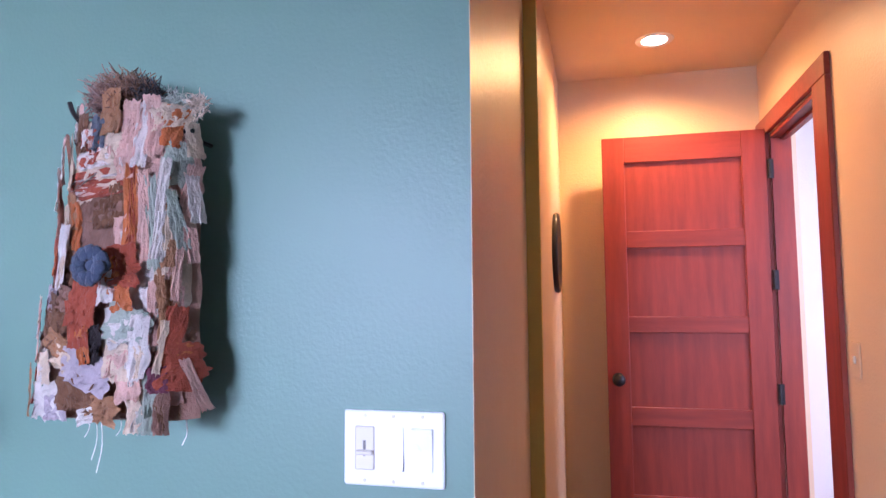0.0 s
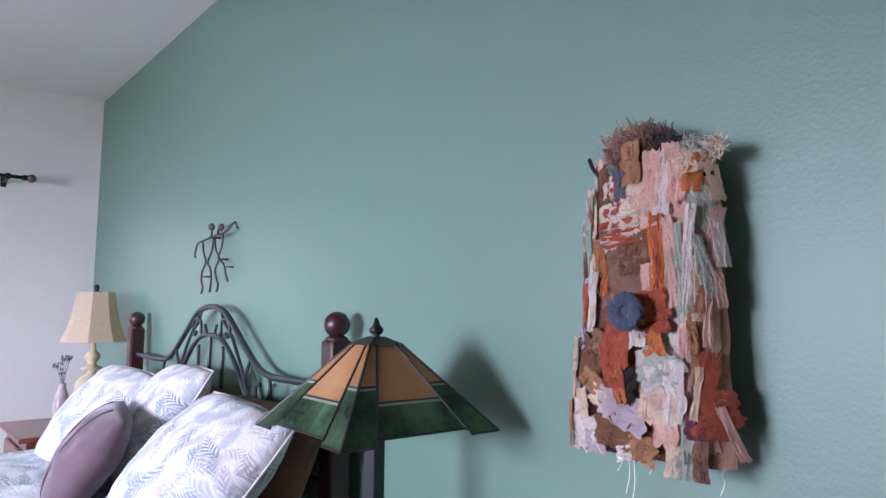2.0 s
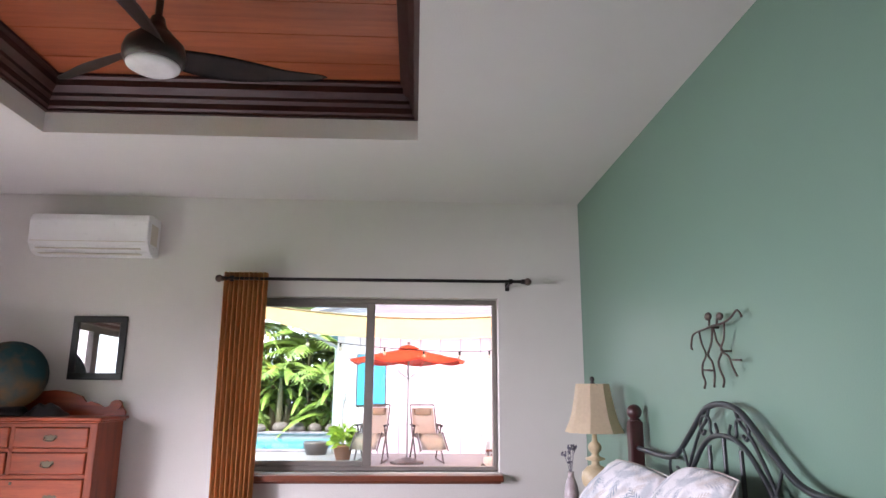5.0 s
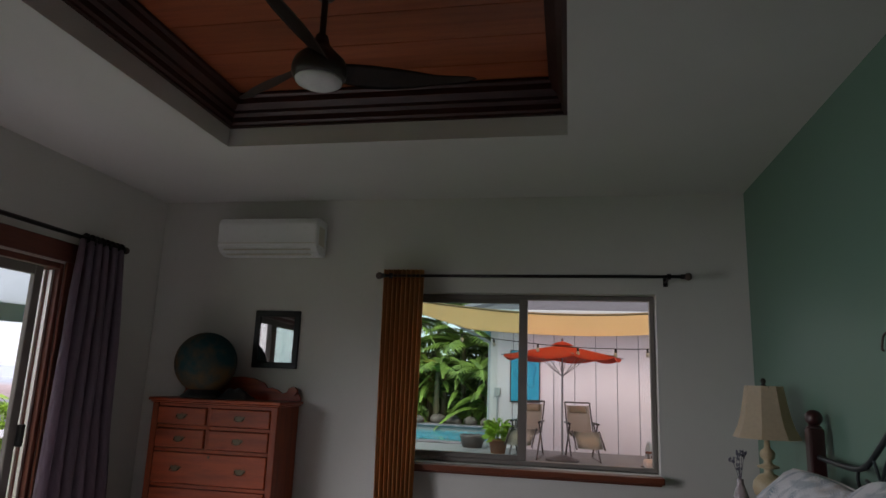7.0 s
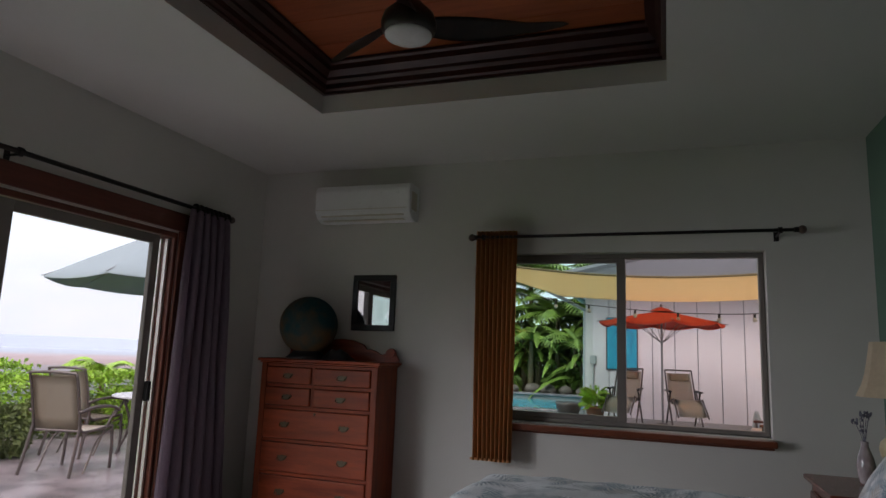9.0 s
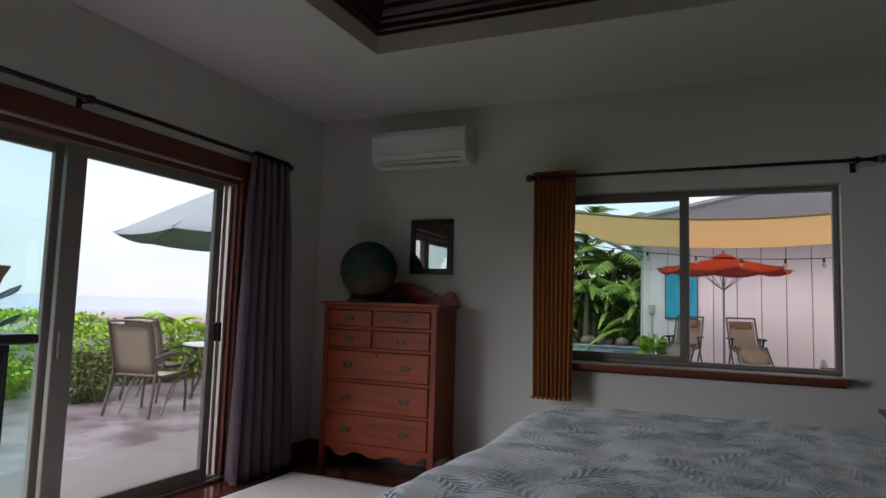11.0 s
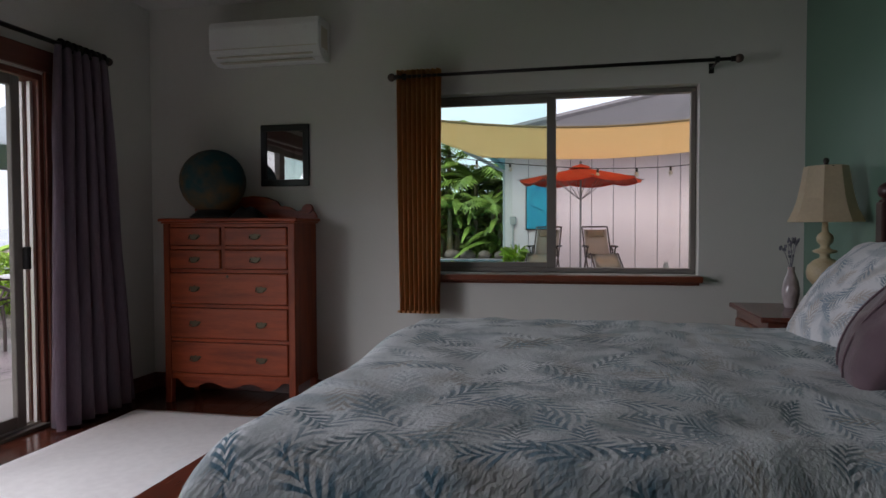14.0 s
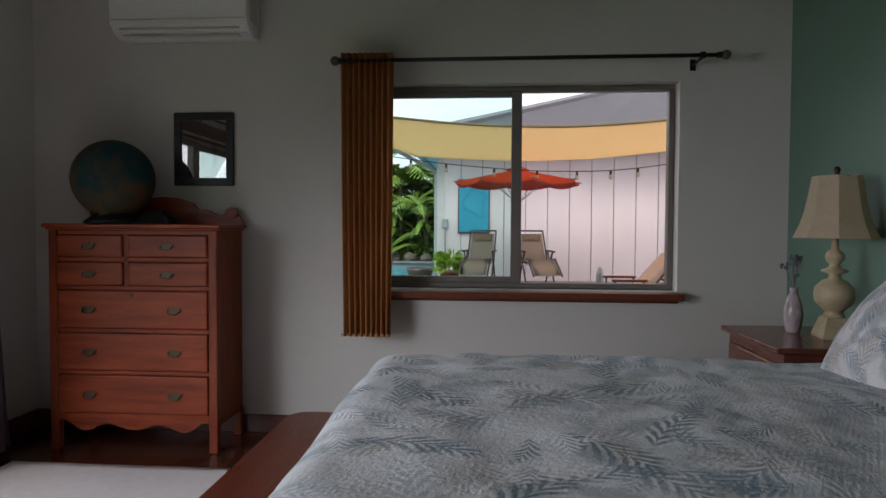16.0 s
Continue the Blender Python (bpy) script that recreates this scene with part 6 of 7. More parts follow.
def build_hanging():
    """A padded assemblage of torn cloth scraps."""
    h = thing("wall_hanging", "shaggy wall hanging of torn pink, rust, white and blue fabric scraps", "wall hanging")
    cols = {"pink": (0.88, 0.56, 0.44), "rust": (0.52, 0.11, 0.05), "orange": (0.72, 0.22, 0.06), "cream": (0.90, 0.72, 0.52), "white": (0.90, 0.82, 0.74), "mauve": (0.36, 0.19, 0.13),
            "tan": (0.52, 0.26, 0.12), "blue": (0.035, 0.05, 0.085), "brown": (0.26, 0.12, 0.055), "lilac": (0.66, 0.56, 0.58), "plum": (0.22, 0.06, 0.09), "mint": (0.52, 0.58, 0.46), "dark": (0.03, 0.02, 0.018), "slate": (0.16, 0.18, 0.22)}
    mats = {k: material("scrap_" + k, v, 0.9, second=tuple(c * 0.68 for c in v), scale=28, bump=0.5, bump_scale=220, sheen=0.2, contrast=0.3) for k, v in cols.items()}
    z0, z1, yf = 1.10, 1.60, 0.885
    xt0, xt1, xb0, xb1 = -0.832, -0.615, -0.90, -0.602
    def W(u, v, d=0.0):
        """u across, v up the front, which widens towards the foot."""
        xa, xb = xb0 + (xt0 - xb0) * v, xb1 + (xt1 - xb1) * v
        return Vector((xa + u * (xb - xa), yf - d, z0 + v * (z1 - z0)))
    def body(u, v):
        a = (u * 2 - 1)
        p = W(u, v)
        p.z -= 0.02 * v * math.sin(math.pi * min(u * 1.6, 1.0)) + 0.03 * v * u
        p.y = yf + 0.006 + 0.04 * abs(a) ** 7 + 0.012 * noise.noise(Vector((u * 5, v * 8, 1)))
        return p
    part("backing", grid_mesh(16, 24, body), mats["mauve"], h, "brown cloth backing", smooth=True)
    rnd = random.Random(11)
    layer = [0.0]
    def scrap(u, v, w, hh, col, ang=0.0, ragged=0.22, lift=0.00022):
        """One torn scrap: a pleated, curled sheet with a frayed outline."""
        layer[0] += lift
        sd = rnd.uniform(0, 50)
        curl, pleats = rnd.uniform(0.2, 1.5), rnd.choice((1.5, 2.0, 3.0))
        ca, sa = math.cos(math.radians(ang)), math.sin(math.radians(ang))
        c = W(u, v)
        xm, half = (W(0, v).x + W(1, v).x) / 2, (W(1, v).x - W(0, v).x) / 2
        def fn(a, b):
            p, q = (a - 0.5), (b - 0.5)
            fray = ragged * (noise.noise(Vector((p * 3 + sd, q * 3, 0.0))) + 0.5 * noise.noise(Vector((p * 8, q * 8 + sd, 3.0))))
            if min(a, b) < 0.01 or max(a, b) > 0.99:
                fray += 0.55 * ragged * noise.noise(Vector((p * 37 + sd, q * 37, 6.0)))
            pp = p * w * (1 + fray) + 0.14 * w * noise.noise(Vector((q * 3, sd, 0)))
            qq = q * hh * (1 + fray * min(1.0, 1.3 * w / hh)) + 0.08 * hh * noise.noise(Vector((p * 9 + sd, 1, 0)))
            x, z = c.x + pp * ca - qq * sa, c.z + pp * sa + qq * ca
            fold = 0.0009 * math.sin(p * pleats * 6.28 + sd + 2 * noise.noise(Vector((q * 3, sd, 2)))) * (0.6 - q) + 0.0035 * noise.noise(Vector((p * 3.5 + sd, q * 4.5, 9))) + 0.0012 * noise.noise(Vector((p * 9 + sd, q * 9, 4)))
            y = yf + 0.05 * min(abs((x - xm) / half), 1.15) ** 5 - 0.006 - layer[0] + fold - 0.009 * max(0.0, -q - 0.15) * curl
            return Vector((x, y, z))
        bm = grid_mesh(11, 13, fn)
        bmesh.ops.solidify(bm, geom=bm.faces[:], thickness=0.0008)
        for f in bm.faces:
            f.smooth = False
        part("scrap", bm, mats[col], h)
    under = [
        (0.09, 0.86, 0.043, 0.146, "pink", 3), (0.07, 0.63, 0.037, 0.159, "pink", 6), (0.03, 0.42, 0.037, 0.11, "lilac", 8),
        (0.06, 0.19, 0.055, 0.098, "white", -4), (0.77, 0.84, 0.104, 0.134, "pink", 0), (0.89, 0.53, 0.043, 0.183, "cream", 0),
        (0.87, 0.23, 0.049, 0.183, "pink", 0), (0.8, 0.04, 0.055, 0.067, "pink", 3), (0.4, 0.63, 0.104, 0.159, "mauve", 0),
        (0.33, 0.82, 0.091, 0.122, "cream", 4), (0.29, 0.42, 0.116, 0.098, "mauve", -10), (0.49, 0.13, 0.122, 0.11, "brown", 5),
        (0.67, 0.35, 0.091, 0.134, "white", 4)]
    upper = [
        (0.2, 0.91, 0.024, 0.067, "brown", 0), (0.29, 0.86, 0.037, 0.055, "rust", 8), (0.35, 0.91, 0.027, 0.055, "slate", 0),
        (0.27, 0.86, 0.024, 0.061, "white", 10), (0.45, 0.97, 0.034, 0.073, "tan", 4), (0.46, 0.86, 0.037, 0.055, "cream", -15),
        (0.34, 0.82, 0.061, 0.03, "white", 8), (0.62, 0.91, 0.03, 0.091, "pink", -4), (0.72, 0.89, 0.026, 0.104, "white", -6),
        (0.8, 0.92, 0.027, 0.098, "pink", 4), (0.59, 0.8, 0.03, 0.055, "pink", 15), (0.91, 0.92, 0.024, 0.067, "orange", -10),
        (0.87, 0.95, 0.043, 0.037, "cream", 20), (0.93, 0.8, 0.03, 0.073, "mint", 0), (0.05, 0.95, 0.027, 0.067, "white", 8),
        (0.11, 0.82, 0.018, 0.091, "cream", 4)]
    belt = [
        (0.25, 0.75, 0.104, 0.037, "rust", 2), (0.44, 0.73, 0.091, 0.03, "rust", 8), (0.29, 0.72, 0.073, 0.015, "pink", 4),
        (0.34, 0.76, 0.122, 0.004, "white", 6), (0.17, 0.66, 0.03, 0.067, "tan", 14), (0.24, 0.61, 0.022, 0.079, "orange", 8),
        (0.14, 0.61, 0.021, 0.073, "cream", 10), (0.45, 0.61, 0.073, 0.073, "mauve", 4), (0.54, 0.67, 0.037, 0.067, "brown", -8)]
    right = [
        (0.67, 0.65, 0.026, 0.146, "orange", 2), (0.68, 0.67, 0.011, 0.134, "rust", 2), (0.62, 0.56, 0.024, 0.073, "pink", 4),
        (0.76, 0.63, 0.021, 0.146, "pink", 2), (0.82, 0.61, 0.016, 0.146, "mint", 4), (0.88, 0.68, 0.016, 0.073, "tan", 0),
        (0.92, 0.63, 0.015, 0.067, "dark", 0), (0.98, 0.7, 0.013, 0.104, "pink", -6), (0.91, 0.53, 0.021, 0.091, "cream", 4),
        (0.9, 0.37, 0.021, 0.116, "tan", 2), (0.84, 0.33, 0.015, 0.098, "pink", 0)]
    heart = [
        (0.64, 0.49, 0.061, 0.049, "rust", 14), (0.68, 0.45, 0.049, 0.037, "rust", -8), (0.67, 0.38, 0.038, 0.043, "orange", 4),
        (0.56, 0.41, 0.03, 0.049, "white", 10), (0.42, 0.37, 0.052, 0.079, "rust", -8), (0.4, 0.3, 0.037, 0.073, "rust", 8),
        (0.51, 0.24, 0.028, 0.061, "dark", 0), (0.45, 0.23, 0.021, 0.055, "orange", 16), (0.71, 0.3, 0.067, 0.055, "mint", -12),
        (0.67, 0.27, 0.043, 0.037, "white", 18), (0.69, 0.19, 0.055, 0.055, "cream", 0), (0.74, 0.14, 0.037, 0.073, "pink", 6)]
    left = [
        (0.09, 0.49, 0.03, 0.085, "rust", -6), (0.19, 0.51, 0.02, 0.104, "white", -4), (0.03, 0.53, 0.015, 0.079, "pink", -8),
        (-0.02, 0.48, 0.013, 0.067, "plum", -6), (0.06, 0.38, 0.049, 0.043, "lilac", 0), (0.02, 0.33, 0.028, 0.049, "plum", 6),
        (0.22, 0.33, 0.061, 0.049, "brown", -28), (0.28, 0.37, 0.043, 0.037, "mauve", -20), (0.17, 0.28, 0.043, 0.055, "brown", -34),
        (0.26, 0.23, 0.067, 0.034, "tan", -38), (0.3, 0.19, 0.037, 0.03, "cream", -30)]
    foot = [
        (0.03, 0.2, 0.03, 0.073, "white", 6), (0.13, 0.16, 0.049, 0.049, "cream", 12), (0.02, 0.1, 0.024, 0.055, "rust", 10),
        (0.2, 0.06, 0.067, 0.055, "white", 4), (0.3, 0.04, 0.043, 0.037, "lilac", 0), (0.47, 0.16, 0.091, 0.055, "lilac", -22),
        (0.42, 0.09, 0.067, 0.055, "brown", -6), (0.59, 0.04, 0.055, 0.043, "tan", -8), (0.49, 0.02, 0.03, 0.024, "white", 10),
        (0.77, 0.03, 0.024, 0.055, "cream", 2), (0.84, 0.06, 0.021, 0.091, "mint", -3), (0.9, 0.03, 0.018, 0.061, "mauve", 0)]
    edge = [
        (0.95, 0.28, 0.021, 0.073, "rust", -4), (0.97, 0.2, 0.037, 0.043, "rust", 8), (0.97, 0.13, 0.043, 0.037, "rust", -10),
        (0.89, 0.13, 0.024, 0.037, "plum", 4), (0.8, 0.23, 0.03, 0.098, "white", -3)]
    for zone in (under, belt, upper, right, left, foot, heart, edge):
        for u, v, w, hh, col, ang in zone:
            scrap(u, v, w, hh, col, ang)
            # ruffles sewn on in the same or a related cloth
            kin = {"pink": ("pink", "white", "cream"), "white": ("white", "cream", "pink"), "cream": ("cream", "pink", "white"), "rust": ("rust", "rust", "orange"), "mauve": ("mauve", "brown", "tan")}.get(col, (col,))
            for q in range(1 if max(w, hh) > 0.04 else 0):
                scrap(u + rnd.uniform(-0.35, 0.35) * w / 0.28, v + rnd.uniform(-0.3, 0.3) * hh / 0.5, max(w * rnd.uniform(0.25, 0.5), 0.006), hh * rnd.uniform(0.4, 0.7), rnd.choice(kin), ang + rnd.gauss(0, 12), 0.25, 0.00008)
    # narrow torn strips down both sides
    for k in range(26):
        side = k % 2
        u = rnd.uniform(-0.02, 0.1) if side else rnd.uniform(0.88, 1.02)
        scrap(u, rnd.uniform(0.08, 0.9), rnd.uniform(0.007, 0.014), rnd.uniform(0.04, 0.10), rnd.choice(("pink", "white", "cream", "pink", "tan", "mint")), rnd.gauss(0, 6) - 5 * side, 0.25, 0.00012)
    # blue rosette
    c = W(0.56, 0.475, 0.055)
    ros = part("rosette", lathe([(0.0, 0), (0.022, 0.001), (0.02, 0.006), (0, 0.008)], 14, m=Matrix.Translation(c) @ pose(0, 0, 0, 90, 0, 0)), mats["blue"], h, "dark blue rosette", smooth=True)
    for k in range(12):
        a = k * 0.55
        part("petal", lathe([(0.0, 0), (0.013, 0.001), (0.011, 0.006), (0, 0.008)], 9, m=Matrix.Translation(c + Vector((0.02 * math.cos(a), -0.0006 * k - 0.002, 0.02 * math.sin(a)))) @ pose(0, 0, 0, 90 + 10 * math.sin(k), 0, 8 * math.cos(k))), mats["blue"], ros, smooth=True)
    # tufts of yarn over the top edge
    def tuft(cx, cz, r, col, n, sd):
        rn = random.Random(sd)
        bm = bmesh.new()
        for k in range(n):
            d = Vector((rn.gauss(0, 1), rn.gauss(-0.2, 0.7), rn.gauss(0.25, 0.8))).normalized()
            base = Vector((cx, yf + 0.03, cz)) + 0.3 * r * d
            pts = [base + d * r * q * rn.uniform(0.7, 1.0) + Vector((rn.gauss(0, 1), rn.gauss(0, 1), rn.gauss(0, 1))) * r * 0.42 * q for q in (0, 0.25, 0.5, 0.75, 0.9)]
            tube(pts, 0.0009, 3, bm=bm)
        part("yarn_tuft", bm, mats[col], h, "tuft of frayed yarn", smooth=True)
    tuft(-0.765, 1.615, 0.032, "mauve", 620, 1)
    tuft(-0.735, 1.618, 0.032, "brown", 620, 2)
    tuft(-0.70, 1.608, 0.028, "dark", 260, 3)
    tuft(-0.65, 1.592, 0.024, "mint", 240, 4)
    tuft(-0.612, 1.598, 0.017, "cream", 90, 5)
    part("hook", tube(curve_pts([(-0.80, yf + 0.01, 1.565), (-0.812, yf + 0.004, 1.58), (-0.822, yf, 1.595), (-0.828, yf - 0.002, 1.612)], 14), 0.0038, 6), M_BRONZE, h, "dark wire hook")
    part("hanging_bar", tube([(-0.82, yf + 0.02, 1.555), (-0.61, yf + 0.02, 1.555)], 0.004, 6), M_BRONZE, h)
    for x in (-0.80, -0.64):
        part("bracket", tube([(x, yf + 0.02, 1.555), (x, YG, 1.555)], 0.004, 6), M_BRONZE, h)
    for x, l in ((-0.80, 0.035), (-0.775, 0.09), (-0.785, 0.07), (-0.74, 0.03), (-0.62, 0.04)):
        part("loose_thread", tube(curve_pts([(x, yf + 0.03, z0 + 0.02), (x + 0.002, yf + 0.035, z0 - l * 0.5), (x - 0.003, yf + 0.03, z0 - l)], 8), 0.0008, 4), mats["white"], h)
build_hanging()


def build_switch():
    xc, zc, w, hh = -0.304, 1.052, 0.164, 0.116
    s = thing("light_switch", "white triple switch plate with a dimmer and two rockers", "light switch")
    part("plate", box(xc - w / 2, xc + w / 2, YG - 0.007, YG, zc - hh / 2, zc + hh / 2, bevel=0.004, seg=2), M_PLASTIC, s)
    for k, dx in enumerate((-0.047, 0.0, 0.047)):
        x = xc + dx
        for dz in (-0.05, 0.05):
            part("screw", lathe([(0, 0), (0.003, 0), (0.0026, 0.0012), (0, 0.0014)], 10, m=pose(x, YG - 0.007, zc + dz, 90, 0, 0)), M_IVORY, s)
        if k == 0:
            d = part("dimmer", box(x - 0.0165, x + 0.0165, YG - 0.009, YG - 0.006, zc - 0.034, zc + 0.034, bevel=0.002), M_IVORY, s, "ivory slide dimmer")
            part("slot", box(x - 0.002, x + 0.002, YG - 0.0105, YG - 0.008, zc - 0.012, zc + 0.012), M_FRAME, d)
            part("slider_knob", box(x - 0.012, x + 0.015, YG - 0.016, YG - 0.009, zc - 0.010, zc - 0.002, bevel=0.002), M_IVORY, d)
        else:
            bm = bmesh.new()
            t = 0.0025 if k == 1 else -0.0025
            z_a, z_b = zc - 0.033, zc + 0.033
            vs = [bm.verts.new(p) for p in ((x - 0.0165, YG - 0.0115 - t, z_a), (x + 0.0165, YG - 0.0115 - t, z_a), (x + 0.0165, YG - 0.0095, zc), (x - 0.0165, YG - 0.0095, zc), (x + 0.0165, YG - 0.0115 + t, z_b), (x - 0.0165, YG - 0.0115 + t, z_b))]
            bm.faces.new((vs[0], vs[1], vs[2], vs[3]))
            bm.faces.new((vs[3], vs[2], vs[4], vs[5]))
            ex = bmesh.ops.extrude_face_region(bm, geom=bm.faces[:])
            for v in ex["geom"]:
                if isinstance(v, bmesh.types.BMVert):
                    v.co.y = YG - 0.003
            bmesh.ops.recalc_face_normals(bm, faces=bm.faces[:])
            part("rocker", bm, M_PLASTIC, s, "white rocker")
build_switch()


def build_ac():
    y0, y1, z0, z1 = -2.78, -1.99, 2.28, 2.56
    a = thing("air_conditioner", "white wall-mounted split air conditioner above the picture", "air conditioner")
    pr = [(XW, z0 + 0.012), (XW + 0.10, z0), (XW + 0.165, z0 + 0.022), (XW + 0.205, z0 + 0.07), (XW + 0.212, z1 - 0.05), (XW + 0.198, z1 - 0.012), (XW + 0.17, z1), (XW, z1)]
    bm = prism(pr, y0, y1, axis='y')
    bmesh.ops.bevel(bm, geom=bm.edges[:], offset=0.006, segments=2, affect='EDGES')
    part("housing", bm, M_PLASTIC, a, "white plastic housing")
    part("louvre", box(XW + 0.172, XW + 0.198, y0 + 0.05, y1 - 0.05, z0 + 0.035, z0 + 0.042, bevel=0.002), M_IVORY, a)
    part("louvre_gap", box(XW + 0.125, XW + 0.172, y0 + 0.06, y1 - 0.06, z0 + 0.006, z0 + 0.0105), M_IVORY, a)
    part("seam", box(XW + 0.206, XW + 0.2135, y0 + 0.015, y1 - 0.015, z0 + 0.083, z0 + 0.086), M_IVORY, a)
    part("side_grille", box(XW + 0.05, XW + 0.16, y1 - 0.001, y1 + 0.002, z0 + 0.08, z1 - 0.06, bevel=0.0008), M_IVORY, a)
build_ac()


def build_picture():
    y0, y1, z0, z1, x = -2.505, -2.145, 1.455, 1.882, XW
    p = thing("framed_picture", "small etched mirror picture in a wide black frame", "picture frame")
    f = 0.045
    for b in ((y0, y1, z1 - f, z1), (y0, y1, z0, z0 + f), (y0, y0 + f, z0 + f, z1 - f), (y1 - f, y1, z0 + f, z1 - f)):
        part("frame_bar", box(x, x + 0.022, *b, bevel=0.004), M_BLACK, p)
    paper = material("drawing_paper", (0.30, 0.31, 0.30), 0.8, second=(0.24, 0.25, 0.245), scale=8)
    ink = plain("drawing_ink", (0.07, 0.085, 0.085), 0.8)
    part("print", box(x + 0.002, x + 0.006, y0 + f, y1 - f, z0 + f, z1 - f), paper, p, "grey drawing")
    yc, zc = (y0 + y1) / 2, (z0 + z1) / 2
    part("drawn_swirl", tube(curve_pts([(x + 0.007, yc - 0.06, zc + 0.09), (x + 0.007, yc - 0.03, zc + 0.07), (x + 0.007, yc + 0.01, zc + 0.10), (x + 0.007, yc + 0.05, zc + 0.075), (x + 0.007, yc + 0.03, zc + 0.045), (x + 0.007, yc, zc + 0.06)], 24), 0.005, 5), ink, p)
    part("drawn_stem", box(x + 0.006, x + 0.0085, yc + 0.045, yc + 0.075, zc - 0.12, zc + 0.05), ink, p)
    part("glazing", box(x + 0.010, x + 0.012, y0 + f - 0.004, y1 - f + 0.004, z0 + f - 0.004, z1 - f + 0.004), M_PICGLASS, p, "reflecting glass")
M_PICGLASS = glass("picture_glass")
for nd in M_PICGLASS.node_tree.nodes:
    if nd.type == "MAP_RANGE":
        nd.inputs["To Min"].default_value = 0.5
build_picture()


def build_globe():
    g = thing("globe", "large teal and tan globe in a black cradle on the chest", "globe")
    c = Vector((-4.58, -2.735, 1.475))
    sea = material("globe_paper", (0.012, 0.05, 0.056), 0.75, second=(0.12, 0.066, 0.024), scale=1.7, contrast=0.86, detail=6, spec=0.15)
    part("sphere", ball(0.215, c, u=32, v=20), sea, g, "teal and tan printed sphere", smooth=True)
    z = 1.227
    part("cradle", lathe([(0.0, z), (0.15, z), (0.155, z + 0.012), (0.13, z + 0.03), (0.10, z + 0.06), (0.115, z + 0.085), (0.09, z + 0.07), (0.0, z + 0.04)], 28, m=Matrix.Translation((c.x, c.y, 0))), M_BLACK, g, "black turned cradle", smooth=True)
    t = thing("black_cloth", "black cloth bundle beside the globe on the chest", "cloth")
    bm = grid_mesh(14, 10, lambda u, v: Vector((-4.70 + 0.2 * v, -2.60 + 0.22 * u, 1.228 + 0.075 * (math.sin(math.pi * u) * math.sin(math.pi * v)) ** 0.6 * (1 + 0.4 * noise.noise(Vector((u * 4, v * 4, 3)))))))
    part("folds", bm, M_BLACK, t, smooth=True)
build_globe()


# ---- curtains ----
def rod(name, a, b, r, brackets, wall_axis, label, wall):
    t = thing(name, label, "curtain rod")
    part("bar", tube([a, b], r, 12), M_BRONZE, t, smooth=True)
    d = (Vector(b) - Vector(a)).normalized()
    for p, s in ((Vector(a), -1), (Vector(b), 1)):
        e = p + d * s * 0.045
        part("finial", ball(0.026, e, u=16, v=10), M_FINIAL, t, "round finial", smooth=True)
        part("collar", tube([p, p + d * s * 0.025], r * 1.5, 12), M_BRONZE, t)
    for q in brackets:
        p = Vector(a) + d * q
        end = Vector((wall, p.y, p.z)) if wall_axis == 'x' else Vector((p.x, wall, p.z))
        part("bracket", tube([p + Vector((0, 0, -0.012)), end + Vector((0, 0, -0.012))], 0.007, 8), M_BRONZE, t)
        part("bracket_ring", tube([p - d * 0.012, p + d * 0.012], r * 1.7, 12), M_BRONZE, t)
        n = (end - p).normalized()
        part("bracket_plate", box(-0.015, 0.015, -0.03, 0.03, 0, 0.006), M_BRONZE, t, m=Matrix.Translation(end - n * 0.006 + Vector((0, 0, -0.012))) @ n.to_track_quat('Z', 'Y').to_matrix().to_4x4())
    return t
M_FINIAL = material("brown_turned_finial", (0.09, 0.06, 0.045), 0.4, scale=20)
rod("curtain_rod", (-4.66, -1.46, 2.13), (-4.66, 0.545, 2.135), 0.011, [0.04, 1.93], 'x', "thin black curtain rod with round finials above the window", XW)
rod("curtain_rod", (-4.24, -3.285, 2.235), (-0.3, -3.285, 2.235), 0.014, [0.08, 1.66, 3.3], 'y', "dark curtain rod with round finials above the glass door", YS)


def build_tan_curtain():
    t = thing("curtain", "tan pleated curtain gathered at one side of the window", "curtain")
    n, y0, y1 = 9, -1.468, -1.185
    def fn(u, v):
        z = 2.175 + (0.605 - 2.175) * v
        ph = u * n * 2 * math.pi
        y = y0 + (y1 - y0) * u + 0.012 * (1 - v) * (u - 0.5)
        x = -4.672 + 0.030 * math.sin(ph) + 0.008 * math.sin(ph * 2 + 1) + 0.004 * noise.noise(Vector((u * 6, v * 3, 0)))
        y += 0.006 * math.sin(ph * 2) + 0.012 * (v ** 2) * math.sin(u * 3 + 1)
        return Vector((x, y, z))
    bm = grid_mesh(150, 12, fn)
    bmesh.ops.solidify(bm, geom=bm.faces[:], thickness=0.002)
    part("drape", bm, M_CURT_TAN, t, "tan linen folds", smooth=True)
    for k in range(9):
        y = y0 + (y1 - y0) * (k + 0.25) / 9
        part("hem", box(-4.645, -4.6435, y - 0.008, y + 0.008, 0.61, 0.625), M_CURT_TAN, t)
build_tan_curtain()


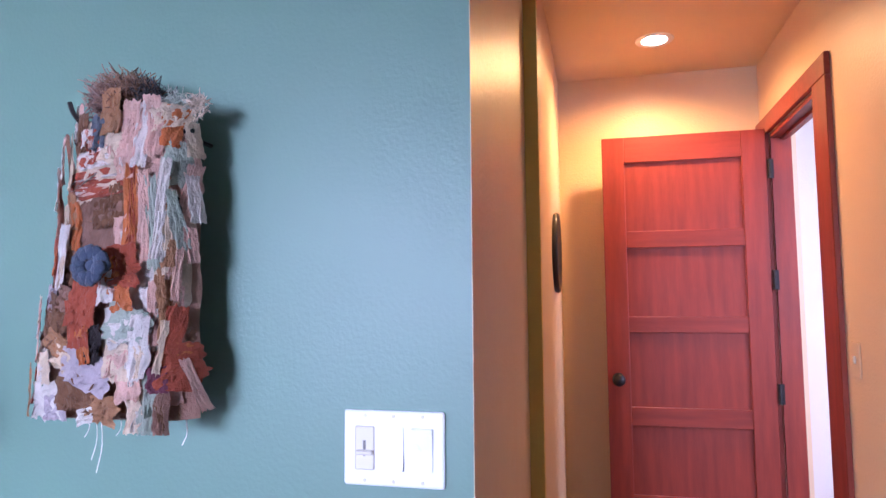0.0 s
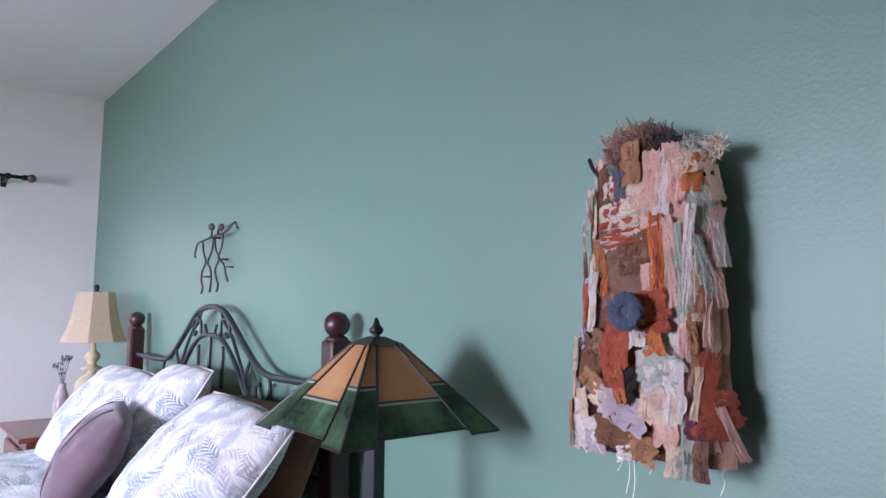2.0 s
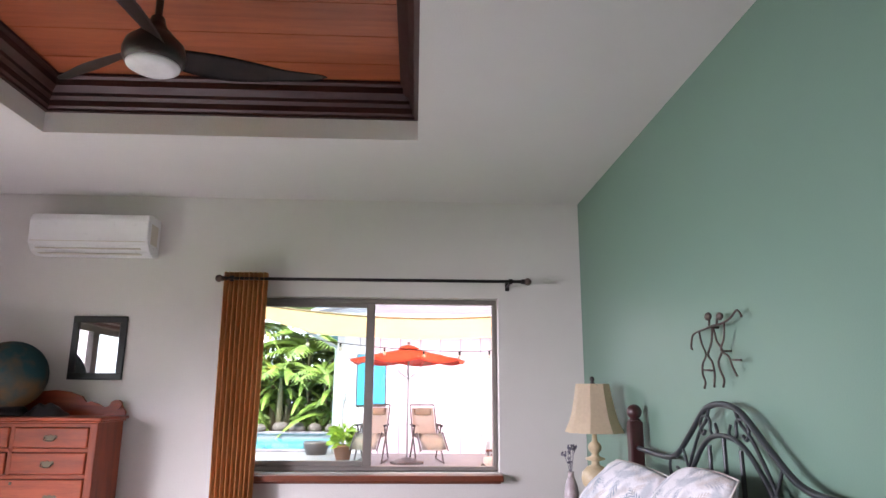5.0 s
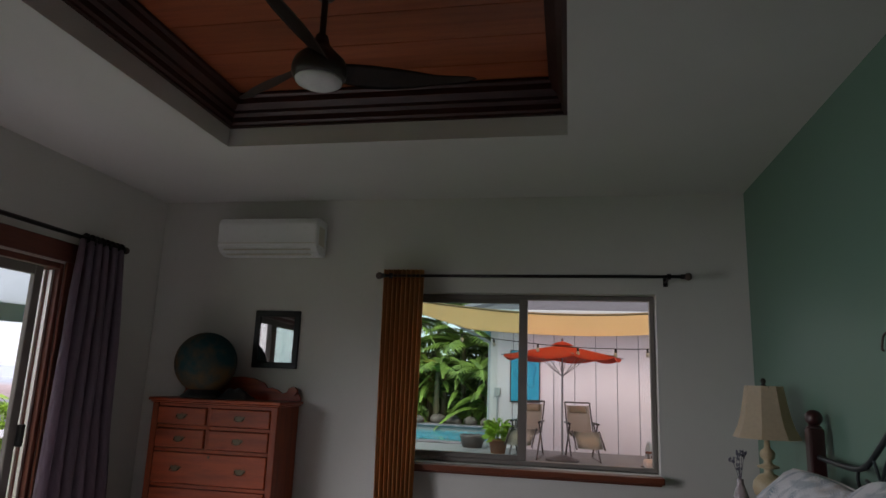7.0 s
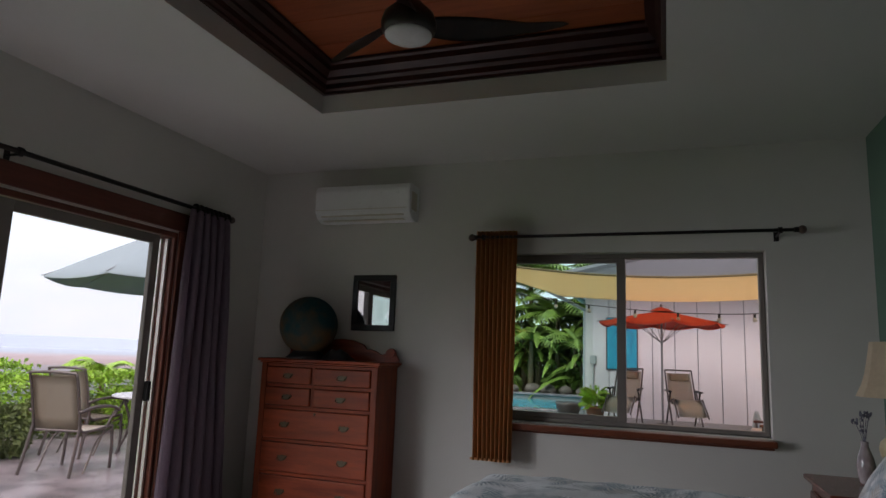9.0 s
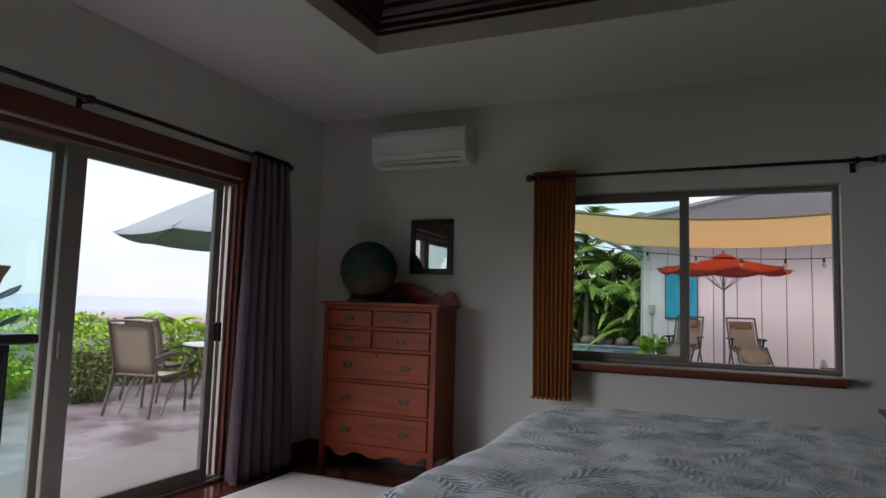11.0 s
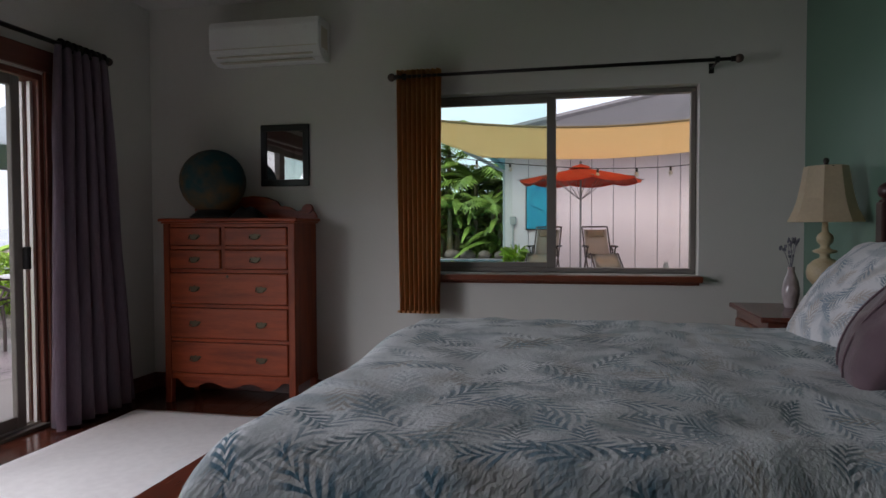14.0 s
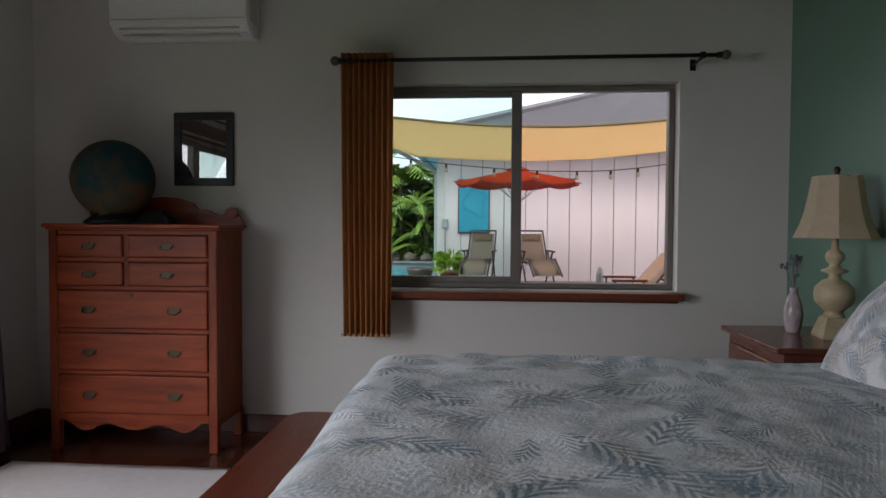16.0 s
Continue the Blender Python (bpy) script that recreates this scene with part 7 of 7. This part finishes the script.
def build_purple_curtain():
    t = thing("curtain", "mauve grey floor-length curtain drawn aside from the glass door", "curtain")
    n = 6
    def fn(u, v):
        z = 2.225 + (0.012 - 2.225) * v
        top, bot = -3.84 - 0.43 * u, -3.72 - 0.72 * u
        w = v ** 0.8
        x = top + (bot - top) * w
        ph = u * n * 2 * math.pi
        amp = 0.028 + 0.044 * w
        y = -3.285 + amp * math.sin(ph + 0.6 * v) + 0.015 * noise.noise(Vector((u * 5, v * 3, 2))) + 0.04 * w * (1 - u)
        x += 0.012 * math.sin(ph * 2 + v * 2)
        return Vector((x, y, z))
    bm = grid_mesh(130, 30, fn)
    bmesh.ops.solidify(bm, geom=bm.faces[:], thickness=0.002)
    part("drape", bm, M_CURT_PURPLE, t, "mauve folds", smooth=True)
    for k in range(8):
        x = -3.89 - 0.34 * k / 7
        part("grommet_ring", lathe([(0.016, -0.006), (0.033, -0.006), (0.033, 0.006), (0.016, 0.006)], 16, m=pose(x, -3.285, 2.238, 0, 90, 0)), M_BRONZE, t)
build_purple_curtain()


# ---- floor coverings and cabinet ----
def build_rug():
    def fn(u, v):
        return Vector((-4.215 + 3.4 * u, -3.065 + 2.2 * v, 0.012 + 0.002 * noise.noise(Vector((u * 20, v * 14, 0)))))
    bm = grid_mesh(60, 40, fn)
    ex = bmesh.ops.extrude_face_region(bm, geom=bm.faces[:])
    for v in ex["geom"]:
        if isinstance(v, bmesh.types.BMVert):
            v.co.z = 0.0005
    bmesh.ops.recalc_face_normals(bm, faces=bm.faces[:])
    tagged(obj("rug", bm, M_RUG), "cream wool area rug on the wood floor by the bed", "rug")
build_rug()


def build_cabinet():
    c = thing("cabinet", "black lacquered cabinet in front of the glass door", "cabinet")
    x0, x1, y0, y1, z = -1.74, -0.70, -2.92, -2.46, 1.07
    part("top", box(x0 - 0.07, x1 + 0.07, y0 - 0.02, y1 + 0.05, z - 0.035, z, bevel=0.008, seg=2), M_BLACK, c)
    part("body", box(x0, x1, y0, y1, 0.05, z - 0.035), M_BLACK, c)
    for k in range(2):
        a = x0 + 0.02 + k * 0.53
        d = part("door", box(a, a + 0.51, y1, y1 + 0.018, 0.08, z - 0.06, bevel=0.004), M_BLACK, c)
        part("knob", ball(0.013, (a + (0.46 if k == 0 else 0.05), y1 + 0.03, 0.62), u=12, v=8), M_BRONZE, d)
    for x in (x0, x1 - 0.05):
        for y in (y0, y1 - 0.05):
            part("foot", box(x, x + 0.05, y, y + 0.05, 0, 0.05), M_BLACK, c)
build_cabinet()


# ---- ceiling fan ----
def build_fan():
    c = Vector((-2.60, -1.19, 0))
    f = thing("ceiling_fan", "dark bronze three-blade ceiling fan with a round lamp", "ceiling fan", Matrix.Translation(c))
    part("canopy", lathe([(0, 3.045), (0.07, 3.045), (0.07, 3.02), (0.035, 2.975), (0, 2.97)], 24), M_FAN, f, smooth=True)
    part("downrod", tube([(0, 0, 2.74), (0, 0, 2.99)], 0.014, 12), M_FAN, f)
    part("motor", lathe([(0, 2.80), (0.025, 2.80), (0.035, 2.76), (0.07, 2.72), (0.105, 2.685), (0.115, 2.65), (0.112, 2.62), (0.10, 2.60), (0, 2.60)], 32), M_FAN, f, "rounded motor housing", smooth=True)
    part("lamp_lens", lathe([(0.098, 2.602), (0.096, 2.592), (0.07, 2.578), (0.03, 2.572), (0, 2.571)], 28), M_LENS, f, "frosted lamp lens, unlit", smooth=True)
    for ang in (122, 242, 2):
        R = Matrix.Rotation(math.radians(ang), 4, 'Z')
        def fn(u, v):
            r = 0.06 + 0.62 * u
            wd = (0.045 + 0.075 * math.sin(min(u * 1.25 + 0.12, 1) * math.pi * 0.78)) * (1 - 0.55 * u ** 2.2)
            tip = 1 if u < 0.9 else math.sqrt(max(1 - ((u - 0.9) / 0.1) ** 2, 0.02))
            a = (v - 0.5) * wd * tip
            bend = -0.10 * u ** 1.6
            z = 2.655 + 0.055 * u ** 2 - a * (0.65 - 0.5 * u) + 0.012
            return R @ Vector((r, a + bend + 0.03, z))
        bm = grid_mesh(24, 6, fn)
        bmesh.ops.solidify(bm, geom=bm.faces[:], thickness=0.007)
        part("blade", bm, M_FAN, f, "carved dark blade", smooth=True)
M_FAN = material("dark_bronze_wood", (0.052, 0.036, 0.028), 0.36, second=(0.034, 0.024, 0.02), scale=14, bump=0.05)
M_LENS = material("frosted_lens", (0.78, 0.78, 0.76), 0.4, scale=10)
build_fan()


# ---- hall ----
def build_hall_door():
    """A five-panel door standing open across the hall, hinged on the doorway's far jamb."""
    d = thing("door_2", "open red fir door with five flat panels and a dark knob", "door", kind="structure")
    x0, x1, y0, y1, z0, z1 = 0.049, 0.782, 3.2, 3.24, 0.01, 2.068
    part("stile", box(x0, x0 + 0.105, y0, y1, z0, z1, bevel=0.003), M_FIR, d)
    part("stile", box(x1 - 0.105, x1, y0, y1, z0, z1, bevel=0.003), M_FIR, d)
    rails = [(z1 - 0.125, z1), (1.53, 1.61), (1.13, 1.205), (0.70, 0.785), (0.30, 0.385), (z0, 0.12)]
    for a, b in rails:
        part("rail", box(x0 + 0.105, x1 - 0.105, y0 + 0.001, y1 - 0.001, a, b, bevel=0.002), M_FIR_H, d)
    for (a, b), (c, e) in zip(rails, rails[1:]):
        part("panel", box(x0 + 0.10, x1 - 0.10, y0 + 0.014, y1 - 0.014, e - 0.004, a + 0.004), M_FIR, d)
    k = part("knob", lathe([(0, 0), (0.028, 0), (0.028, 0.008), (0.012, 0.014), (0.012, 0.035), (0.026, 0.045), (0.03, 0.058), (0.022, 0.07), (0, 0.073)], 18, m=pose(x0 + 0.05, y0, 0.915, 90, 0, 0)), M_BRONZE, d, "dark bronze knob", smooth=True)
    for z in (1.88, 1.37, 0.86, 0.25):
        part("hinge", tube([(x1 + 0.012, y0 - 0.006, z - 0.045), (x1 + 0.012, y0 - 0.006, z + 0.045)], 0.008, 8), M_BRONZE, d, "dark hinge")
        part("hinge_leaf", box(x1 + 0.002, x1 + 0.03, y0 - 0.003, y0 + 0.0, z - 0.045, z + 0.045), M_BRONZE, d)
    f = thing("door_frame", "red fir door casing round the side doorway", "door frame", kind="structure")
    oy0, oy1, oz = DY0, DY1, DZ
    xf = HX1
    part("casing", box(xf - 0.02, xf, oy0 - 0.14, oy0 + 0.004, 0, oz + 0.004, bevel=0.003), M_FIR, f)
    part("casing", box(xf - 0.02, xf, oy1 - 0.004, HY - 0.001, 0, oz + 0.004, bevel=0.003), M_FIR, f)
    part("casing", box(xf - 0.02, xf, oy0 - 0.14, HY - 0.001, oz + 0.004, oz + 0.085, bevel=0.003), M_FIR_H, f)
    part("jamb", box(xf + 0.001, xf + 0.088, oy0 + 0.001, oy0 + 0.02, 0, oz - 0.02), M_FIR, f)
    part("jamb", box(xf + 0.001, xf + 0.088, oy1 - 0.02, oy1 - 0.001, 0, oz - 0.02), M_FIR, f)
    part("head_jamb", box(xf + 0.001, xf + 0.088, oy0 + 0.001, oy1 - 0.001, oz - 0.02, oz - 0.001), M_FIR_H, f)
    part("door_stop", box(xf + 0.045, xf + 0.065, oy0 + 0.02, oy1 - 0.02, oz - 0.034, oz - 0.02), M_FIR_H, f)
build_hall_door()


def build_downlight():
    l = thing("ceiling_light", "round recessed downlight glowing warm in the hall ceiling", "ceiling light", Matrix.Translation((0.288, 2.95, HZ)))
    part("trim_ring", lathe([(0.062, -0.003), (0.082, -0.003), (0.084, 0.0), (0.062, 0.0)], 32), M_PLASTIC, l)
    part("bulb", lathe([(0, -0.006), (0.05, -0.005), (0.061, -0.001), (0, -0.001)], 28), plain("glowing_lens", (1.0, 0.82, 0.55), 0.4, emit=3.0), l, "glowing lens", smooth=True)
build_downlight()
def build_hall_things():
    f = thing("wall_mirror", "round black-edged frame hung on the hall wall", "mirror")
    part("rim", lathe([(0.0, 0), (0.17, 0), (0.175, 0.012), (0.17, 0.022), (0.15, 0.018), (0.0, 0.012)], 36, m=pose(HX0 + 0.012, 2.85, 1.49, 0, 90, 0)), M_BLACK, f, smooth=True)
    s = thing("light_switch", "small pale wall switch in the hall", "light switch")
    part("plate", box(HX1 - 0.006, HX1, 2.30, 2.37, 1.03, 1.145, bevel=0.003), M_TAN, s)
    part("toggle", box(HX1 - 0.012, HX1 - 0.006, 2.328, 2.342, 1.075, 1.10, bevel=0.002), M_IVORY, s)
build_hall_things()


# ---- floor boards, last ----
def build_boards():
    w, rows = 0.127, 35
    meshes = {}
    rnd = random.Random(2)
    for r in range(rows):
        y = YS + 0.001 + r * w
        if y + w > YG + 0.02:
            break
        x = XW + 0.001 - rnd.uniform(0.0, 1.2)
        while x < XR:
            L = rnd.choice((1.2, 1.5, 1.8, 2.1))
            a, b = max(x, XW + 0.001), min(x + L, XR)
            if b - a > 0.02:
                key = round(b - a, 3)
                if key not in meshes:
                    bm = box(0, key - 0.0015, 0, w - 0.0015, -0.013, 0.0, bevel=0.0012)
                    me = bpy.data.meshes.new("floor_board")
                    bm.to_mesh(me)
                    bm.free()
                    me.materials.append(M_FLOOR)
                    meshes[key] = me
                ob = new("floor_board", meshes[key])
                ob.location = (a, y, 0)
                ob.parent = FLOOR
            x += L
    k = 0
    while HX0 + k * w < HX1:
        part("floor_board", box(HX0 + k * w, HX0 + (k + 1) * w - 0.0015, YG + 0.03, HY, -0.013, 0.0, bevel=0.0012), M_FLOOR, FLOOR)
        k += 1
build_boards()
